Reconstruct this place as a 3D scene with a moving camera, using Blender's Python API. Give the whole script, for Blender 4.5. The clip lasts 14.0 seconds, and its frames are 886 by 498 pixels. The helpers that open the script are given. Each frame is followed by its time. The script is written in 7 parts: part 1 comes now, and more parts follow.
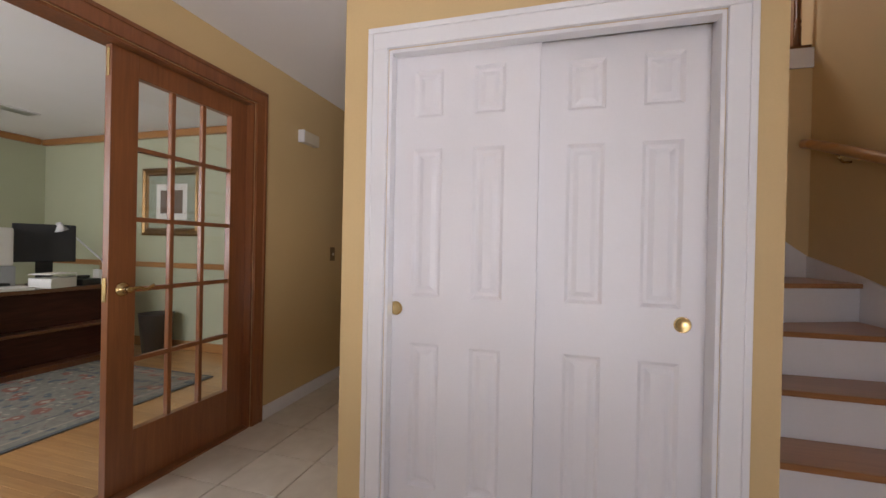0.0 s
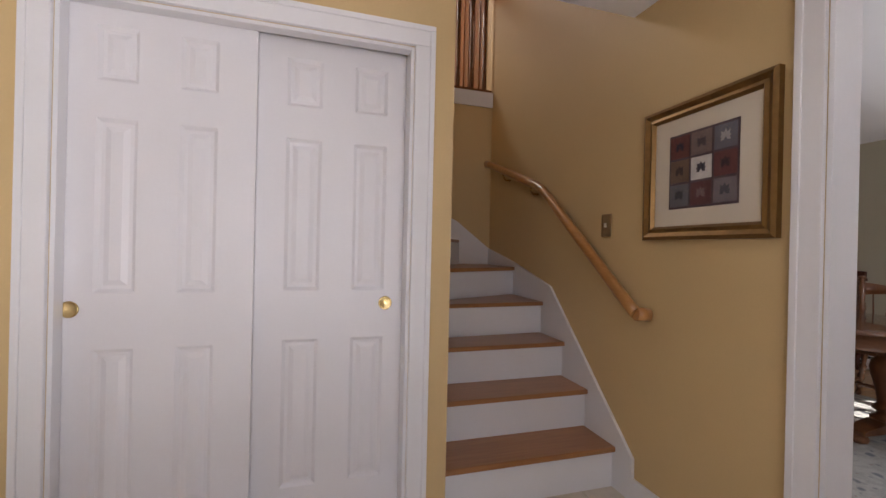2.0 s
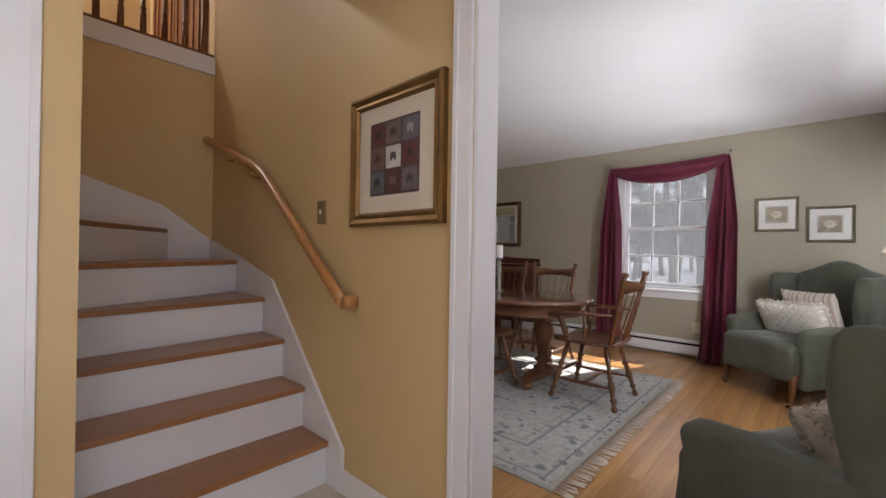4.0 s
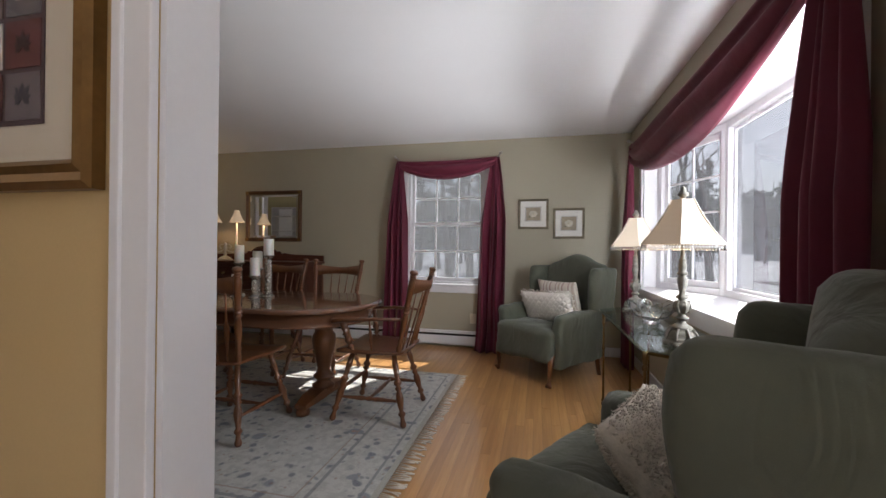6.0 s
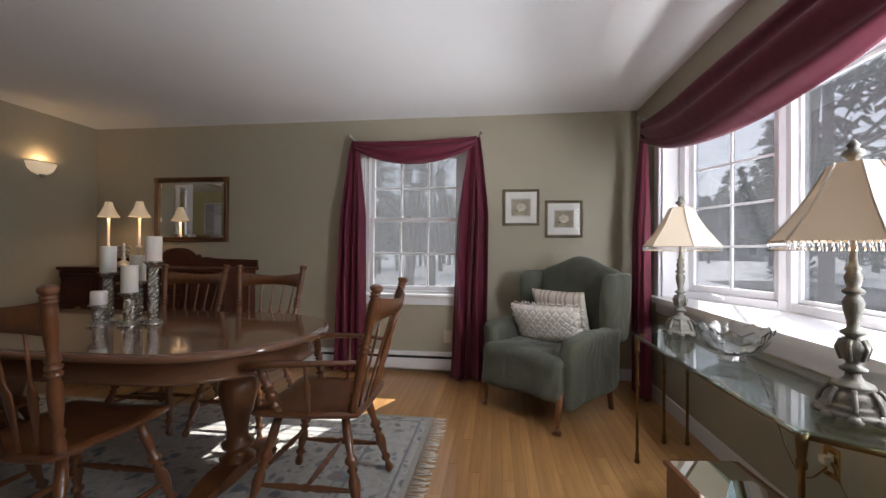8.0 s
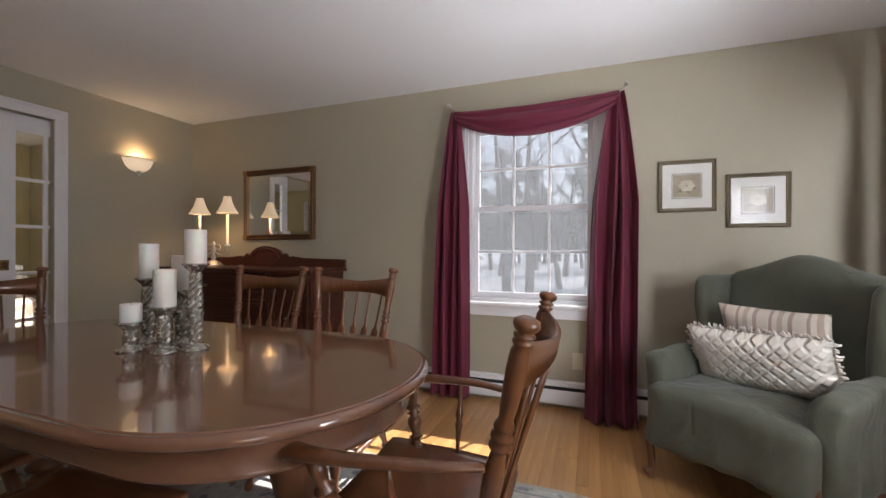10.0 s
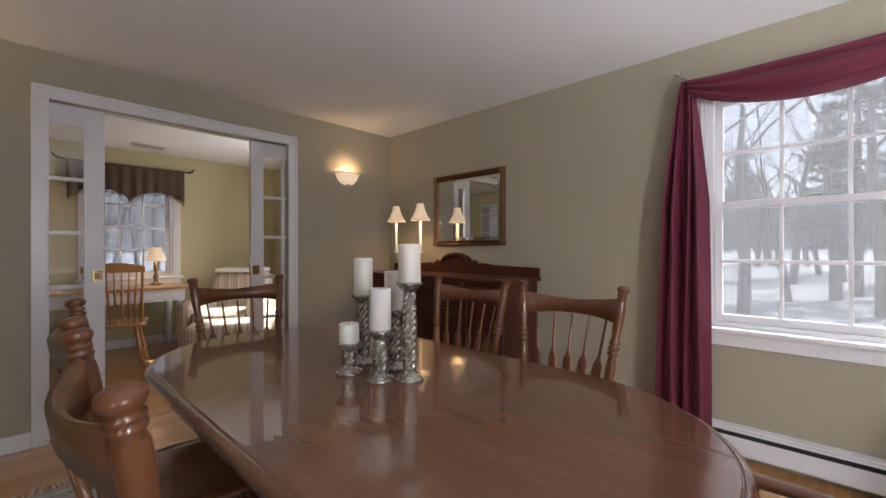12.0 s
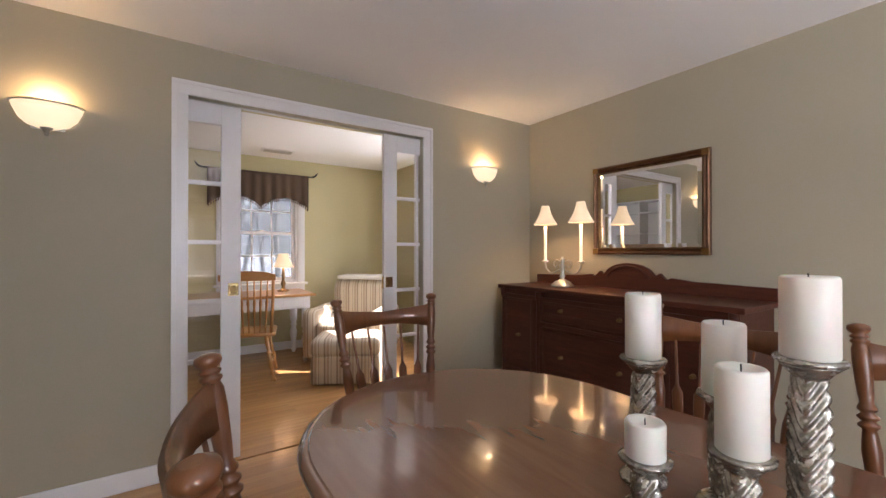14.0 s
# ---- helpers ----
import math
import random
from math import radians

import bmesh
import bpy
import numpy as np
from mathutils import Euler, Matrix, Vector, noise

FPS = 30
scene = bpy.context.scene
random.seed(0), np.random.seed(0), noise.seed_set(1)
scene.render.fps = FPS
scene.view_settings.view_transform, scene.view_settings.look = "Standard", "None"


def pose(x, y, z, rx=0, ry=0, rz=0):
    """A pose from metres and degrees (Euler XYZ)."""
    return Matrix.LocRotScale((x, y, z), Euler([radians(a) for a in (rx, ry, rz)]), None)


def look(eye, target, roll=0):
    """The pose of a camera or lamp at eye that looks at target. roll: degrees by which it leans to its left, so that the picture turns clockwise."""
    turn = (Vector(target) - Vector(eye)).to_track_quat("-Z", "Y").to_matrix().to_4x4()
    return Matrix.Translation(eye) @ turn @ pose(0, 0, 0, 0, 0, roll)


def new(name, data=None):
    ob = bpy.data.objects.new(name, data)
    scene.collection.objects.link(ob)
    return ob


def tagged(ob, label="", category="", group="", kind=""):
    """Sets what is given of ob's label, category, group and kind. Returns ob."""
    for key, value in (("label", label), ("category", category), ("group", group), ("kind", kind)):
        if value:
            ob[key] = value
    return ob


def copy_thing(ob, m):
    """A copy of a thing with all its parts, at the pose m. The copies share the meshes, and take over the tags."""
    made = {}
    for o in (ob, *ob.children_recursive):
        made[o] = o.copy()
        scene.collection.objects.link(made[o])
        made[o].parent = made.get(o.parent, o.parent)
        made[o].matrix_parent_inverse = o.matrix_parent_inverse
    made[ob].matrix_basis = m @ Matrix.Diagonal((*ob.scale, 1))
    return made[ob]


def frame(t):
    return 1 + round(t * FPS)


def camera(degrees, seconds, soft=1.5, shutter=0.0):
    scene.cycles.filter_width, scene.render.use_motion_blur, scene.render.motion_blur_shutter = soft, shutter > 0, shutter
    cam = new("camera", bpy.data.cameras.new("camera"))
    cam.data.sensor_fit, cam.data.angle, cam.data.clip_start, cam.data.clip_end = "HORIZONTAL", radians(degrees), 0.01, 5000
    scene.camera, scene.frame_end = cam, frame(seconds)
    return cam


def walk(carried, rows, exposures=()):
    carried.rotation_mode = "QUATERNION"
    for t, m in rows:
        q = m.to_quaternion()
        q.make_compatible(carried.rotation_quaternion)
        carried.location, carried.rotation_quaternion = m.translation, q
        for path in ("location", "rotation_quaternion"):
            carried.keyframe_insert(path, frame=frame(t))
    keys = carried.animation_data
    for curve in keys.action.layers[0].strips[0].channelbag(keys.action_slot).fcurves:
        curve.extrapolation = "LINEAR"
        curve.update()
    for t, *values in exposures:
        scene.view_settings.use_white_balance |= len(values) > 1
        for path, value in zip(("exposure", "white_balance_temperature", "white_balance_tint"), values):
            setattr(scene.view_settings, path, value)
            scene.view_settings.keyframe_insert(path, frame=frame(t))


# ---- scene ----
cam = camera(95.1, 14.0)
PATH = [
    (0, (-0.122, 0.183, 1.194), (-0.675, 2.105, 1.186), 1.2),
    (0.5, (-0.069, 0.164, 1.189), (-0.301, 2.15, 1.18), 1.2),
    (1, (-0.03, 0.136, 1.183), (0.039, 2.134, 1.18), 1.2),
    (1.5, (-0.001, 0.112, 1.174), (0.326, 2.085, 1.175), 1.2),
    (2, (0.034, 0.088, 1.172), (0.607, 2.004, 1.171), 1.3),
    (2.5, (0.083, 0.067, 1.16), (0.901, 1.892, 1.161), 1.3),
    (3, (0.15, 0.047, 1.141), (1.201, 1.749, 1.147), 1.3),
    (3.5, (0.248, 0.05, 1.13), (1.525, 1.59, 1.136), 1.1),
    (4, (0.372, 0.054, 1.133), (1.85, 1.402, 1.14), 0.9),
    (4.2, (0.404, 0.055, 1.129), (1.944, 1.331, 1.142), 1.0),
    (6.3, (1.023, 0.294, 1.13), (2.988, 0.666, 1.136), 0.6),
    (6.5, (1.125, 0.314, 1.127), (3.097, 0.65, 1.138), 0.6),
    (7, (1.342, 0.394, 1.139), (3.324, 0.663, 1.149), 0.5),
    (7.2, (1.415, 0.425, 1.135), (3.4, 0.672, 1.148), 0.4),
    (9.3, (2.321, 0.747, 1.124), (4.282, 1.143, 1.121), 0.1),
    (9.5, (2.393, 0.777, 1.121), (4.336, 1.253, 1.122), 0.1),
    (10, (2.512, 0.893, 1.126), (4.389, 1.582, 1.126), 0.1),
    (10.5, (2.596, 1.004, 1.131), (4.393, 1.881, 1.133), -0.0),
    (11, (2.656, 1.09, 1.144), (4.36, 2.136, 1.147), -0.0),
    (11.5, (2.704, 1.166, 1.159), (4.299, 2.372, 1.164), 0.1),
    (12, (2.716, 1.281, 1.179), (4.171, 2.653, 1.18), -0.1),
    (12.5, (2.719, 1.429, 1.207), (4.026, 2.942, 1.211), -0.1),
    (13, (2.717, 1.617, 1.237), (3.946, 3.194, 1.24), -0.1),
    (13.5, (2.75, 1.84, 1.243), (3.925, 3.459, 1.247), -0.1),
    (14, (2.791, 2.071, 1.235), (3.903, 3.733, 1.245), -0.0),
]
EXPOSURE = [(0, 1.25, 6400, 15), (2.5, 1.2, 6450, 15), (4.2, 1.5, 6300, 13), (6.4, 1.15, 6300, 11), (9.4, 1.55, 6300, 11), (10.2, 1.75, 6250, 12), (11.5, 1.75, 6200, 12), (12.5, 2.15, 6200, 13), (14, 2.55, 6200, 14)]
walk(cam, [(t, look(eye, target, roll)) for t, eye, target, roll in PATH], EXPOSURE)
SKY, SUN, ENTRY, SCONCE, BAY_SKY, SNOW_FILL = 0.15, 4.0, 2.6, 0.52, 21, 175

# ---- world, sun, lamps ----
world = bpy.data.worlds.new("world")
scene.world = world
world.use_nodes = True
wn = world.node_tree
sky = wn.nodes.new("ShaderNodeTexSky")
sky.sky_type, sky.sun_disc = "NISHITA", False
sky.sun_elevation, sky.sun_rotation = radians(44), radians(114)
haze = wn.nodes.new("ShaderNodeHueSaturation")
haze.inputs["Saturation"].default_value, haze.inputs["Value"].default_value = 0.40, 1.1
wn.links.new(sky.outputs[0], haze.inputs["Color"])
wn.links.new(haze.outputs[0], wn.nodes["Background"].inputs[0])
wn.nodes["Background"].inputs[1].default_value = SKY

sun = new("sun", bpy.data.lights.new("sun", "SUN"))
sun.data.energy, sun.data.angle, sun.data.color = SUN, radians(0.5), (1.0, 0.95, 0.87)
sun.matrix_basis = look((0.75, -0.34, 0.8), (0, 0, 0))


def area(name, eye, target, w, h, power, color=(1, 1, 1)):
    ob = new(name, bpy.data.lights.new(name, "AREA"))
    ob.data.shape, ob.data.size, ob.data.size_y = "RECTANGLE", w, h
    ob.data.energy, ob.data.color = power, color
    ob.matrix_basis = look(eye, target)
    return ob


def point(name, p, power, color=(1.0, 0.72, 0.42), r=0.03):
    ob = new(name, bpy.data.lights.new(name, "POINT"))
    ob.data.energy, ob.data.color, ob.data.shadow_soft_size = power, color, r
    ob.matrix_basis = pose(*p)
    return ob


# stand-in daylight lamps, in assumed openings out of view: entrance, office and study
area("entry_daylight", (0.15, -0.74, 1.25), (0.45, 2.2, 1.3), 1.2, 1.9, ENTRY, (1.0, 0.95, 0.94))
area("office_daylight", (-4.2, -0.74, 1.5), (-4.2, 3, 1.3), 2.2, 1.3, 23, (0.95, 0.98, 1.0))
area("study_daylight", (5.50, 5.6, 1.45), (1, 5.6, 1.3), 1.15, 1.25, 2.2, (1.0, 0.98, 0.95))
# extra lamp in the bay's unseen west light, boosts the sky's light indoors
area("bay_daylight", (2.745, -0.955, 1.46), (4.3, 0.1, 1.32), 0.55, 1.1, BAY_SKY, (0.95, 0.98, 1.0))
# added fill lamp outside below the sill, far brighter than snow, lifts the ceiling
area("snow_bounce", (3.7, -4.2, -0.30), (3.7, -0.70, 1.25), 5.0, 1.0, SNOW_FILL, (0.97, 0.98, 1.0))
# added fill lamp over the landing, with no window behind it, brightens the stairs
area("upper_daylight", (-0.5, 4.9, 4.6), (0.6, 4.3, 2.6), 0.8, 0.8, 17, (1.0, 0.97, 0.92))


# ---- materials ----
def shader(name, rough=0.5, metal=0.0, **extra):
    m = bpy.data.materials.new(name)
    m.use_nodes = True
    nt = m.node_tree
    p = nt.nodes["Principled BSDF"]
    p.inputs["Roughness"].default_value, p.inputs["Metallic"].default_value = rough, metal
    for k, v in extra.items():
        p.inputs[k.replace("_", " ")].default_value = v
    return m, nt, p


def link(nt, a, b):
    nt.links.new(a, b)


def coords(nt, scale=(1, 1, 1), kind="Object", rot=(0, 0, 0)):
    tc, mp = nt.nodes.new("ShaderNodeTexCoord"), nt.nodes.new("ShaderNodeMapping")
    mp.inputs["Scale"].default_value, mp.inputs["Rotation"].default_value = scale, rot
    link(nt, tc.outputs[kind], mp.inputs[0])
    return mp.outputs[0]


def noise_tex(nt, vec, scale, detail=4.0, rough=0.55, dist=0.0):
    n = nt.nodes.new("ShaderNodeTexNoise")
    n.inputs["Scale"].default_value, n.inputs["Detail"].default_value = scale, detail
    n.inputs["Roughness"].default_value, n.inputs["Distortion"].default_value = rough, dist
    link(nt, vec, n.inputs["Vector"])
    return n.outputs["Fac"]


def ramp(nt, fac, stops):
    r = nt.nodes.new("ShaderNodeValToRGB")
    e = r.color_ramp.elements
    while len(e) < len(stops):
        e.new(0.5)
    for el, (pos, c) in zip(e, stops):
        el.position, el.color = pos, (*c, 1)
    link(nt, fac, r.inputs[0])
    return r.outputs[0]


def mix(nt, fac, a, b, mode="MIX"):
    m = nt.nodes.new("ShaderNodeMix")
    m.data_type, m.blend_type = "RGBA", mode
    for sock, v in ((m.inputs[0], fac), (m.inputs[6], a), (m.inputs[7], b)):
        if isinstance(v, (int, float)):
            sock.default_value = v
        elif isinstance(v, tuple):
            sock.default_value = (*v, 1)
        else:
            link(nt, v, sock)
    return m.outputs[2]


def bump(nt, p, height, strength=0.2, dist=0.002):
    b = nt.nodes.new("ShaderNodeBump")
    b.inputs["Strength"].default_value, b.inputs["Distance"].default_value = strength, dist
    link(nt, height, b.inputs["Height"])
    link(nt, b.outputs[0], p.inputs["Normal"])


def sc(c, k):
    return tuple(min(1.0, v * k) for v in c)


def mottled(name, c, rough=0.6, amount=0.08, big=1.2, fine=60.0, strength=0.12, metal=0.0, dist=0.001, **extra):
    """Paint, cloth, metal: base colour with a slow and a fine variation, and fine relief."""
    m, nt, p = shader(name, rough, metal, **extra)
    v = coords(nt)
    slow = noise_tex(nt, v, big, 5)
    quick = noise_tex(nt, v, fine, 3)
    a = ramp(nt, slow, [(0.3, sc(c, 1 - amount)), (0.7, sc(c, 1 + amount))])
    b = mix(nt, 0.5 * amount, a, ramp(nt, quick, [(0.35, sc(c, 0.5)), (0.65, sc(c, 1.35))]))
    link(nt, b, p.inputs["Base Color"])
    r = nt.nodes.new("ShaderNodeMapRange")
    r.inputs[3].default_value, r.inputs[4].default_value = max(0.02, rough - 0.07), min(1, rough + 0.07)
    link(nt, slow, r.inputs[0])
    link(nt, r.outputs[0], p.inputs["Roughness"])
    bump(nt, p, quick, strength, dist)
    return m


def wood(name, dark, light, rough=0.35, grain=(1.5, 30, 30), per_piece=0.0, coat=0.0, strength=0.08):
    """Grain runs along the axis with the small scale; pieces differ by Object Info's Random where per_piece is set."""
    m, nt, p = shader(name, rough)
    p.inputs["Coat Weight"].default_value, p.inputs["Coat Roughness"].default_value = coat, 0.12
    v = coords(nt, grain)
    fine = noise_tex(nt, v, 2.2, 8, 0.62, 0.6)
    slow = noise_tex(nt, coords(nt, tuple(g * 0.12 for g in grain)), 2.0, 4)
    c = ramp(nt, fine, [(0.3, dark), (0.52, tuple((a + b) / 2 for a, b in zip(dark, light))), (0.72, light)])
    c = mix(nt, 0.35, c, ramp(nt, slow, [(0.35, dark), (0.65, light)]))
    if per_piece:
        info = nt.nodes.new("ShaderNodeObjectInfo")
        geo = nt.nodes.new("ShaderNodeNewGeometry")
        add = nt.nodes.new("ShaderNodeMath")
        link(nt, info.outputs["Random"], add.inputs[0])
        link(nt, geo.outputs["Random Per Island"], add.inputs[1])
        fr = nt.nodes.new("ShaderNodeMath")
        fr.operation = "FRACT"
        link(nt, add.outputs[0], fr.inputs[0])
        k = 1 - per_piece
        c = mix(nt, 1.0, c, ramp(nt, fr.outputs[0], [(0, (k, k * 0.97, k * 0.92)), (1, (1, 1, 1))]), "MULTIPLY")
    link(nt, c, p.inputs["Base Color"])
    bump(nt, p, fine, strength, 0.001)
    return m


def glass_mat(name, tint=(1, 1, 1), gloss=0.12, veil=0.0, edge=0.6):
    """A thin pane: clear, with a faint mirror."""
    m = bpy.data.materials.new(name)
    m.use_nodes = True
    nt = m.node_tree
    nt.nodes.clear()
    out, mx = nt.nodes.new("ShaderNodeOutputMaterial"), nt.nodes.new("ShaderNodeMixShader")
    tr, gl = nt.nodes.new("ShaderNodeBsdfTransparent"), nt.nodes.new("ShaderNodeBsdfGlossy")
    lw, pw, ad = nt.nodes.new("ShaderNodeLayerWeight"), nt.nodes.new("ShaderNodeMath"), nt.nodes.new("ShaderNodeMath")
    pw.operation, ad.operation, ad.use_clamp = "POWER", "MULTIPLY_ADD", True
    pw.inputs[1].default_value = 3.5
    ad.inputs[1].default_value, ad.inputs[2].default_value = edge, gloss * 0.35
    link(nt, lw.outputs["Facing"], pw.inputs[0])
    link(nt, pw.outputs[0], ad.inputs[0])
    fr = ad
    tr.inputs[0].default_value, gl.inputs["Roughness"].default_value = (*tint, 1), 0.01
    link(nt, fr.outputs[0], mx.inputs[0])
    link(nt, tr.outputs[0], mx.inputs[1])
    link(nt, gl.outputs[0], mx.inputs[2])
    last = mx.outputs[0]
    if veil:
        # the veil's translucent share lays a pale glare haze over the view
        tl, mv = nt.nodes.new("ShaderNodeBsdfTranslucent"), nt.nodes.new("ShaderNodeMixShader")
        tl.inputs[0].default_value = (0.5, 0.51, 0.53, 1)
        mv.inputs[0].default_value = veil
        link(nt, last, mv.inputs[1])
        link(nt, tl.outputs[0], mv.inputs[2])
        last = mv.outputs[0]
    link(nt, last, out.inputs[0])
    return m


def cut_glass(name):
    m, nt, p = shader(name, 0.03, 0.0, Transmission_Weight=1.0, IOR=1.45)
    p.inputs["Base Color"].default_value = (0.95, 0.97, 0.97, 1)
    return m


def lit(name, c, emit, strength, rough=0.6):
    """A lamp's shade or glass, lit from within."""
    m, nt, p = shader(name, rough)
    p.inputs["Base Color"].default_value = (*c, 1)
    p.inputs["Emission Color"].default_value, p.inputs["Emission Strength"].default_value = (*emit, 1), strength
    n = noise_tex(nt, coords(nt), 90, 2)
    bump(nt, p, n, 0.15, 0.0006)
    return m


M = {}
M["yellow"] = mottled("yellow_paint", (0.60, 0.432, 0.215), 0.55, 0.05, 0.9, 140, 0.18)
M["khaki"] = mottled("khaki_paint", (0.392, 0.352, 0.264), 0.6, 0.05, 0.8, 140, 0.18)
M["study"] = mottled("pale_olive_paint", (0.52, 0.46, 0.27), 0.6, 0.05, 0.8, 140, 0.18)
M["sage"] = mottled("sage_paint", (0.44, 0.455, 0.315), 0.6, 0.05, 0.8, 140, 0.18)
M["ceiling"] = mottled("ceiling_paint", (0.83, 0.825, 0.835), 0.85, 0.03, 0.7, 120, 0.25)
M["white"] = mottled("white_gloss_paint", (0.76, 0.75, 0.77), 0.32, 0.03, 2.0, 80, 0.06)
M["door_white"] = mottled("white_door_paint", (0.74, 0.72, 0.745), 0.38, 0.03, 2.0, 90, 0.08)
M["oak"] = wood("honey_oak_floor", (0.45, 0.225, 0.078), (0.66, 0.375, 0.155), 0.28, (1.2, 26, 26), 0.26, 0.45)
M["tread"] = wood("oak_tread", (0.30, 0.125, 0.045), (0.45, 0.215, 0.085), 0.33, (1.6, 26, 26), 0.15, 0.3)
M["rail"] = wood("oak_rail", (0.34, 0.15, 0.045), (0.50, 0.25, 0.085), 0.3, (26, 1.6, 26), 0.0, 0.3)
M["cherry"] = wood("cherry_trim", (0.17, 0.055, 0.020), (0.29, 0.107, 0.038), 0.3, (26, 26, 1.5), 0.1, 0.3)
M["crown"] = wood("oak_crown", (0.30, 0.13, 0.04), (0.42, 0.20, 0.065), 0.35, (2, 20, 20))
M["maple"] = wood("brown_maple", (0.098, 0.034, 0.014), (0.200, 0.077, 0.029), 0.28, (18, 18, 2.5), 0.1, 0.45)
M["table"] = wood("polished_maple", (0.146, 0.064, 0.035), (0.222, 0.105, 0.060), 0.16, (10, 1.2, 10), 0.0, 0.8, 0.0)
M["table"].node_tree.nodes["Principled BSDF"].inputs["Coat Roughness"].default_value = 0.05
M["dark"] = wood("dark_mahogany", (0.040, 0.012, 0.008), (0.105, 0.034, 0.020), 0.40, (14, 1.6, 14), 0.0, 0.0)
M["dark"].node_tree.nodes["Principled BSDF"].inputs["Specular IOR Level"].default_value = 0.22
M["golden"] = wood("golden_oak", (0.36, 0.165, 0.05), (0.53, 0.27, 0.09), 0.3, (3, 22, 22), 0.0, 0.4)
M["baluster"] = wood("dark_oak_baluster", (0.11, 0.04, 0.015), (0.2, 0.08, 0.03), 0.35, (20, 20, 2))
M["grout"] = mottled("grout", (0.30, 0.25, 0.20), 0.9, 0.1, 8, 200)
M["brass"] = mottled("polished_brass", (0.56, 0.41, 0.19), 0.24, 0.06, 6, 60, 0.03, 1.0)
M["oldbrass"] = mottled("antique_brass", (0.20, 0.125, 0.055), 0.34, 0.2, 10, 60, 0.08, 1.0)
M["nickel"] = mottled("brushed_nickel", (0.55, 0.54, 0.52), 0.3, 0.08, 8, 80, 0.05, 1.0)
M["brass_plate"] = mottled("tarnished_brass_plate", (0.28, 0.19, 0.10), 0.45, 0.12, 10, 60, 0.05, 0.5)
M["gold"] = mottled("gilt_wood", (0.23, 0.130, 0.046), 0.36, 0.22, 9, 60, 0.2, 0.75)
M["bronze"] = mottled("bronze_gilt", (0.13, 0.062, 0.028), 0.36, 0.25, 9, 60, 0.2, 0.6)
M["burgundy"] = mottled("burgundy_cloth", (0.128, 0.008, 0.030), 0.66, 0.1, 5, 420, 0.25, Sheen_Weight=0.10)
M["slip"] = mottled("sage_slipcover", (0.082, 0.087, 0.062), 0.85, 0.14, 6, 500, 0.35, Sheen_Weight=0.15)


def add_creases(m, scale, strength, dist):
    """Cloth creases over the fine weave."""
    nt = m.node_tree
    p = nt.nodes["Principled BSDF"]
    n = noise_tex(nt, coords(nt, (1, 1, 0.55)), scale, 3, 0.5, 1.6)
    b = nt.nodes.new("ShaderNodeBump")
    b.inputs["Strength"].default_value, b.inputs["Distance"].default_value = strength, dist
    link(nt, n, b.inputs["Height"])
    link(nt, p.inputs["Normal"].links[0].from_socket, b.inputs["Normal"])
    link(nt, b.outputs[0], p.inputs["Normal"])


add_creases(M["slip"], 6.0, 0.5, 0.03)
add_creases(M["burgundy"], 5.0, 0.25, 0.02)
M["cream"] = mottled("cream_cloth", (0.62, 0.55, 0.46), 0.85, 0.06, 8, 300, 0.4)
M["wax"] = mottled("ivory_wax", (0.80, 0.76, 0.69), 0.42, 0.03, 10, 90, 0.1, Subsurface_Weight=0.15)
M["antique"] = mottled("aged_silver", (0.40, 0.375, 0.33), 0.26, 0.6, 45, 160, 0.6, 0.85)
M["mirror"] = shader("mirror_glass", 0.01, 1.0)[0]
M["mirror"].node_tree.nodes["Principled BSDF"].inputs["Base Color"].default_value = (0.86, 0.87, 0.86, 1)
M["pane"] = glass_mat("clear_glass")
M["picture_glass"] = glass_mat("picture_glass", (1, 1, 1), 0.02, 0.0, 0.12)
M["house_glass"] = glass_mat("house_window_glass", (0.95, 0.955, 0.96), 0.12)
# tint and veil of these two put a dimmed, hazed outdoor view into the glass
M["mesh"] = glass_mat("insect_screen_mesh", (0.44, 0.444, 0.45), 0.0, 0.12, 0.0)
M["bay_pane"] = glass_mat("bay_window_glass", (0.44, 0.44, 0.45), 0.10, 0.06)
M["tabletop_glass"] = glass_mat("thick_glass", (0.80, 0.90, 0.88), 0.16)
M["crystal"] = cut_glass("cut_crystal")
M["black"] = mottled("black_plastic", (0.018, 0.018, 0.02), 0.45, 0.1, 8, 200)
# near-black for the shade in the heater slot and above the closet leaf
M["void"] = mottled("slot_shade", (0.02, 0.02, 0.02), 0.9)
M["plate"] = mottled("almond_plastic", (0.62, 0.55, 0.42), 0.4, 0.04, 8, 200)
M["mat_board"] = mottled("cream_mat", (0.62, 0.55, 0.45), 0.9, 0.03, 6, 300)
M["paper"] = mottled("white_paper", (0.72, 0.70, 0.66), 0.9, 0.03, 6, 300)
M["snow"] = mottled("snow", (0.80, 0.81, 0.84), 0.7, 0.06, 0.08, 3, 0.6, 0.0, 0.05)
M["asphalt"] = mottled("asphalt", (0.075, 0.075, 0.08), 0.9, 0.15, 0.3, 60, 0.4)
M["bark"] = mottled("grey_bark", (0.20, 0.175, 0.155), 0.95, 0.25, 2.5, 18, 0.9, 0.0, 0.02)
M["needle"] = mottled("pine_needles", (0.10, 0.11, 0.065), 0.9, 0.3, 0.6, 6, 0.2)
M["siding"] = mottled("grey_siding", (0.34, 0.35, 0.36), 0.7, 0.05, 0.5, 30)
M["roof"] = mottled("roof_shingle", (0.10, 0.095, 0.10), 0.9, 0.15, 1, 20)


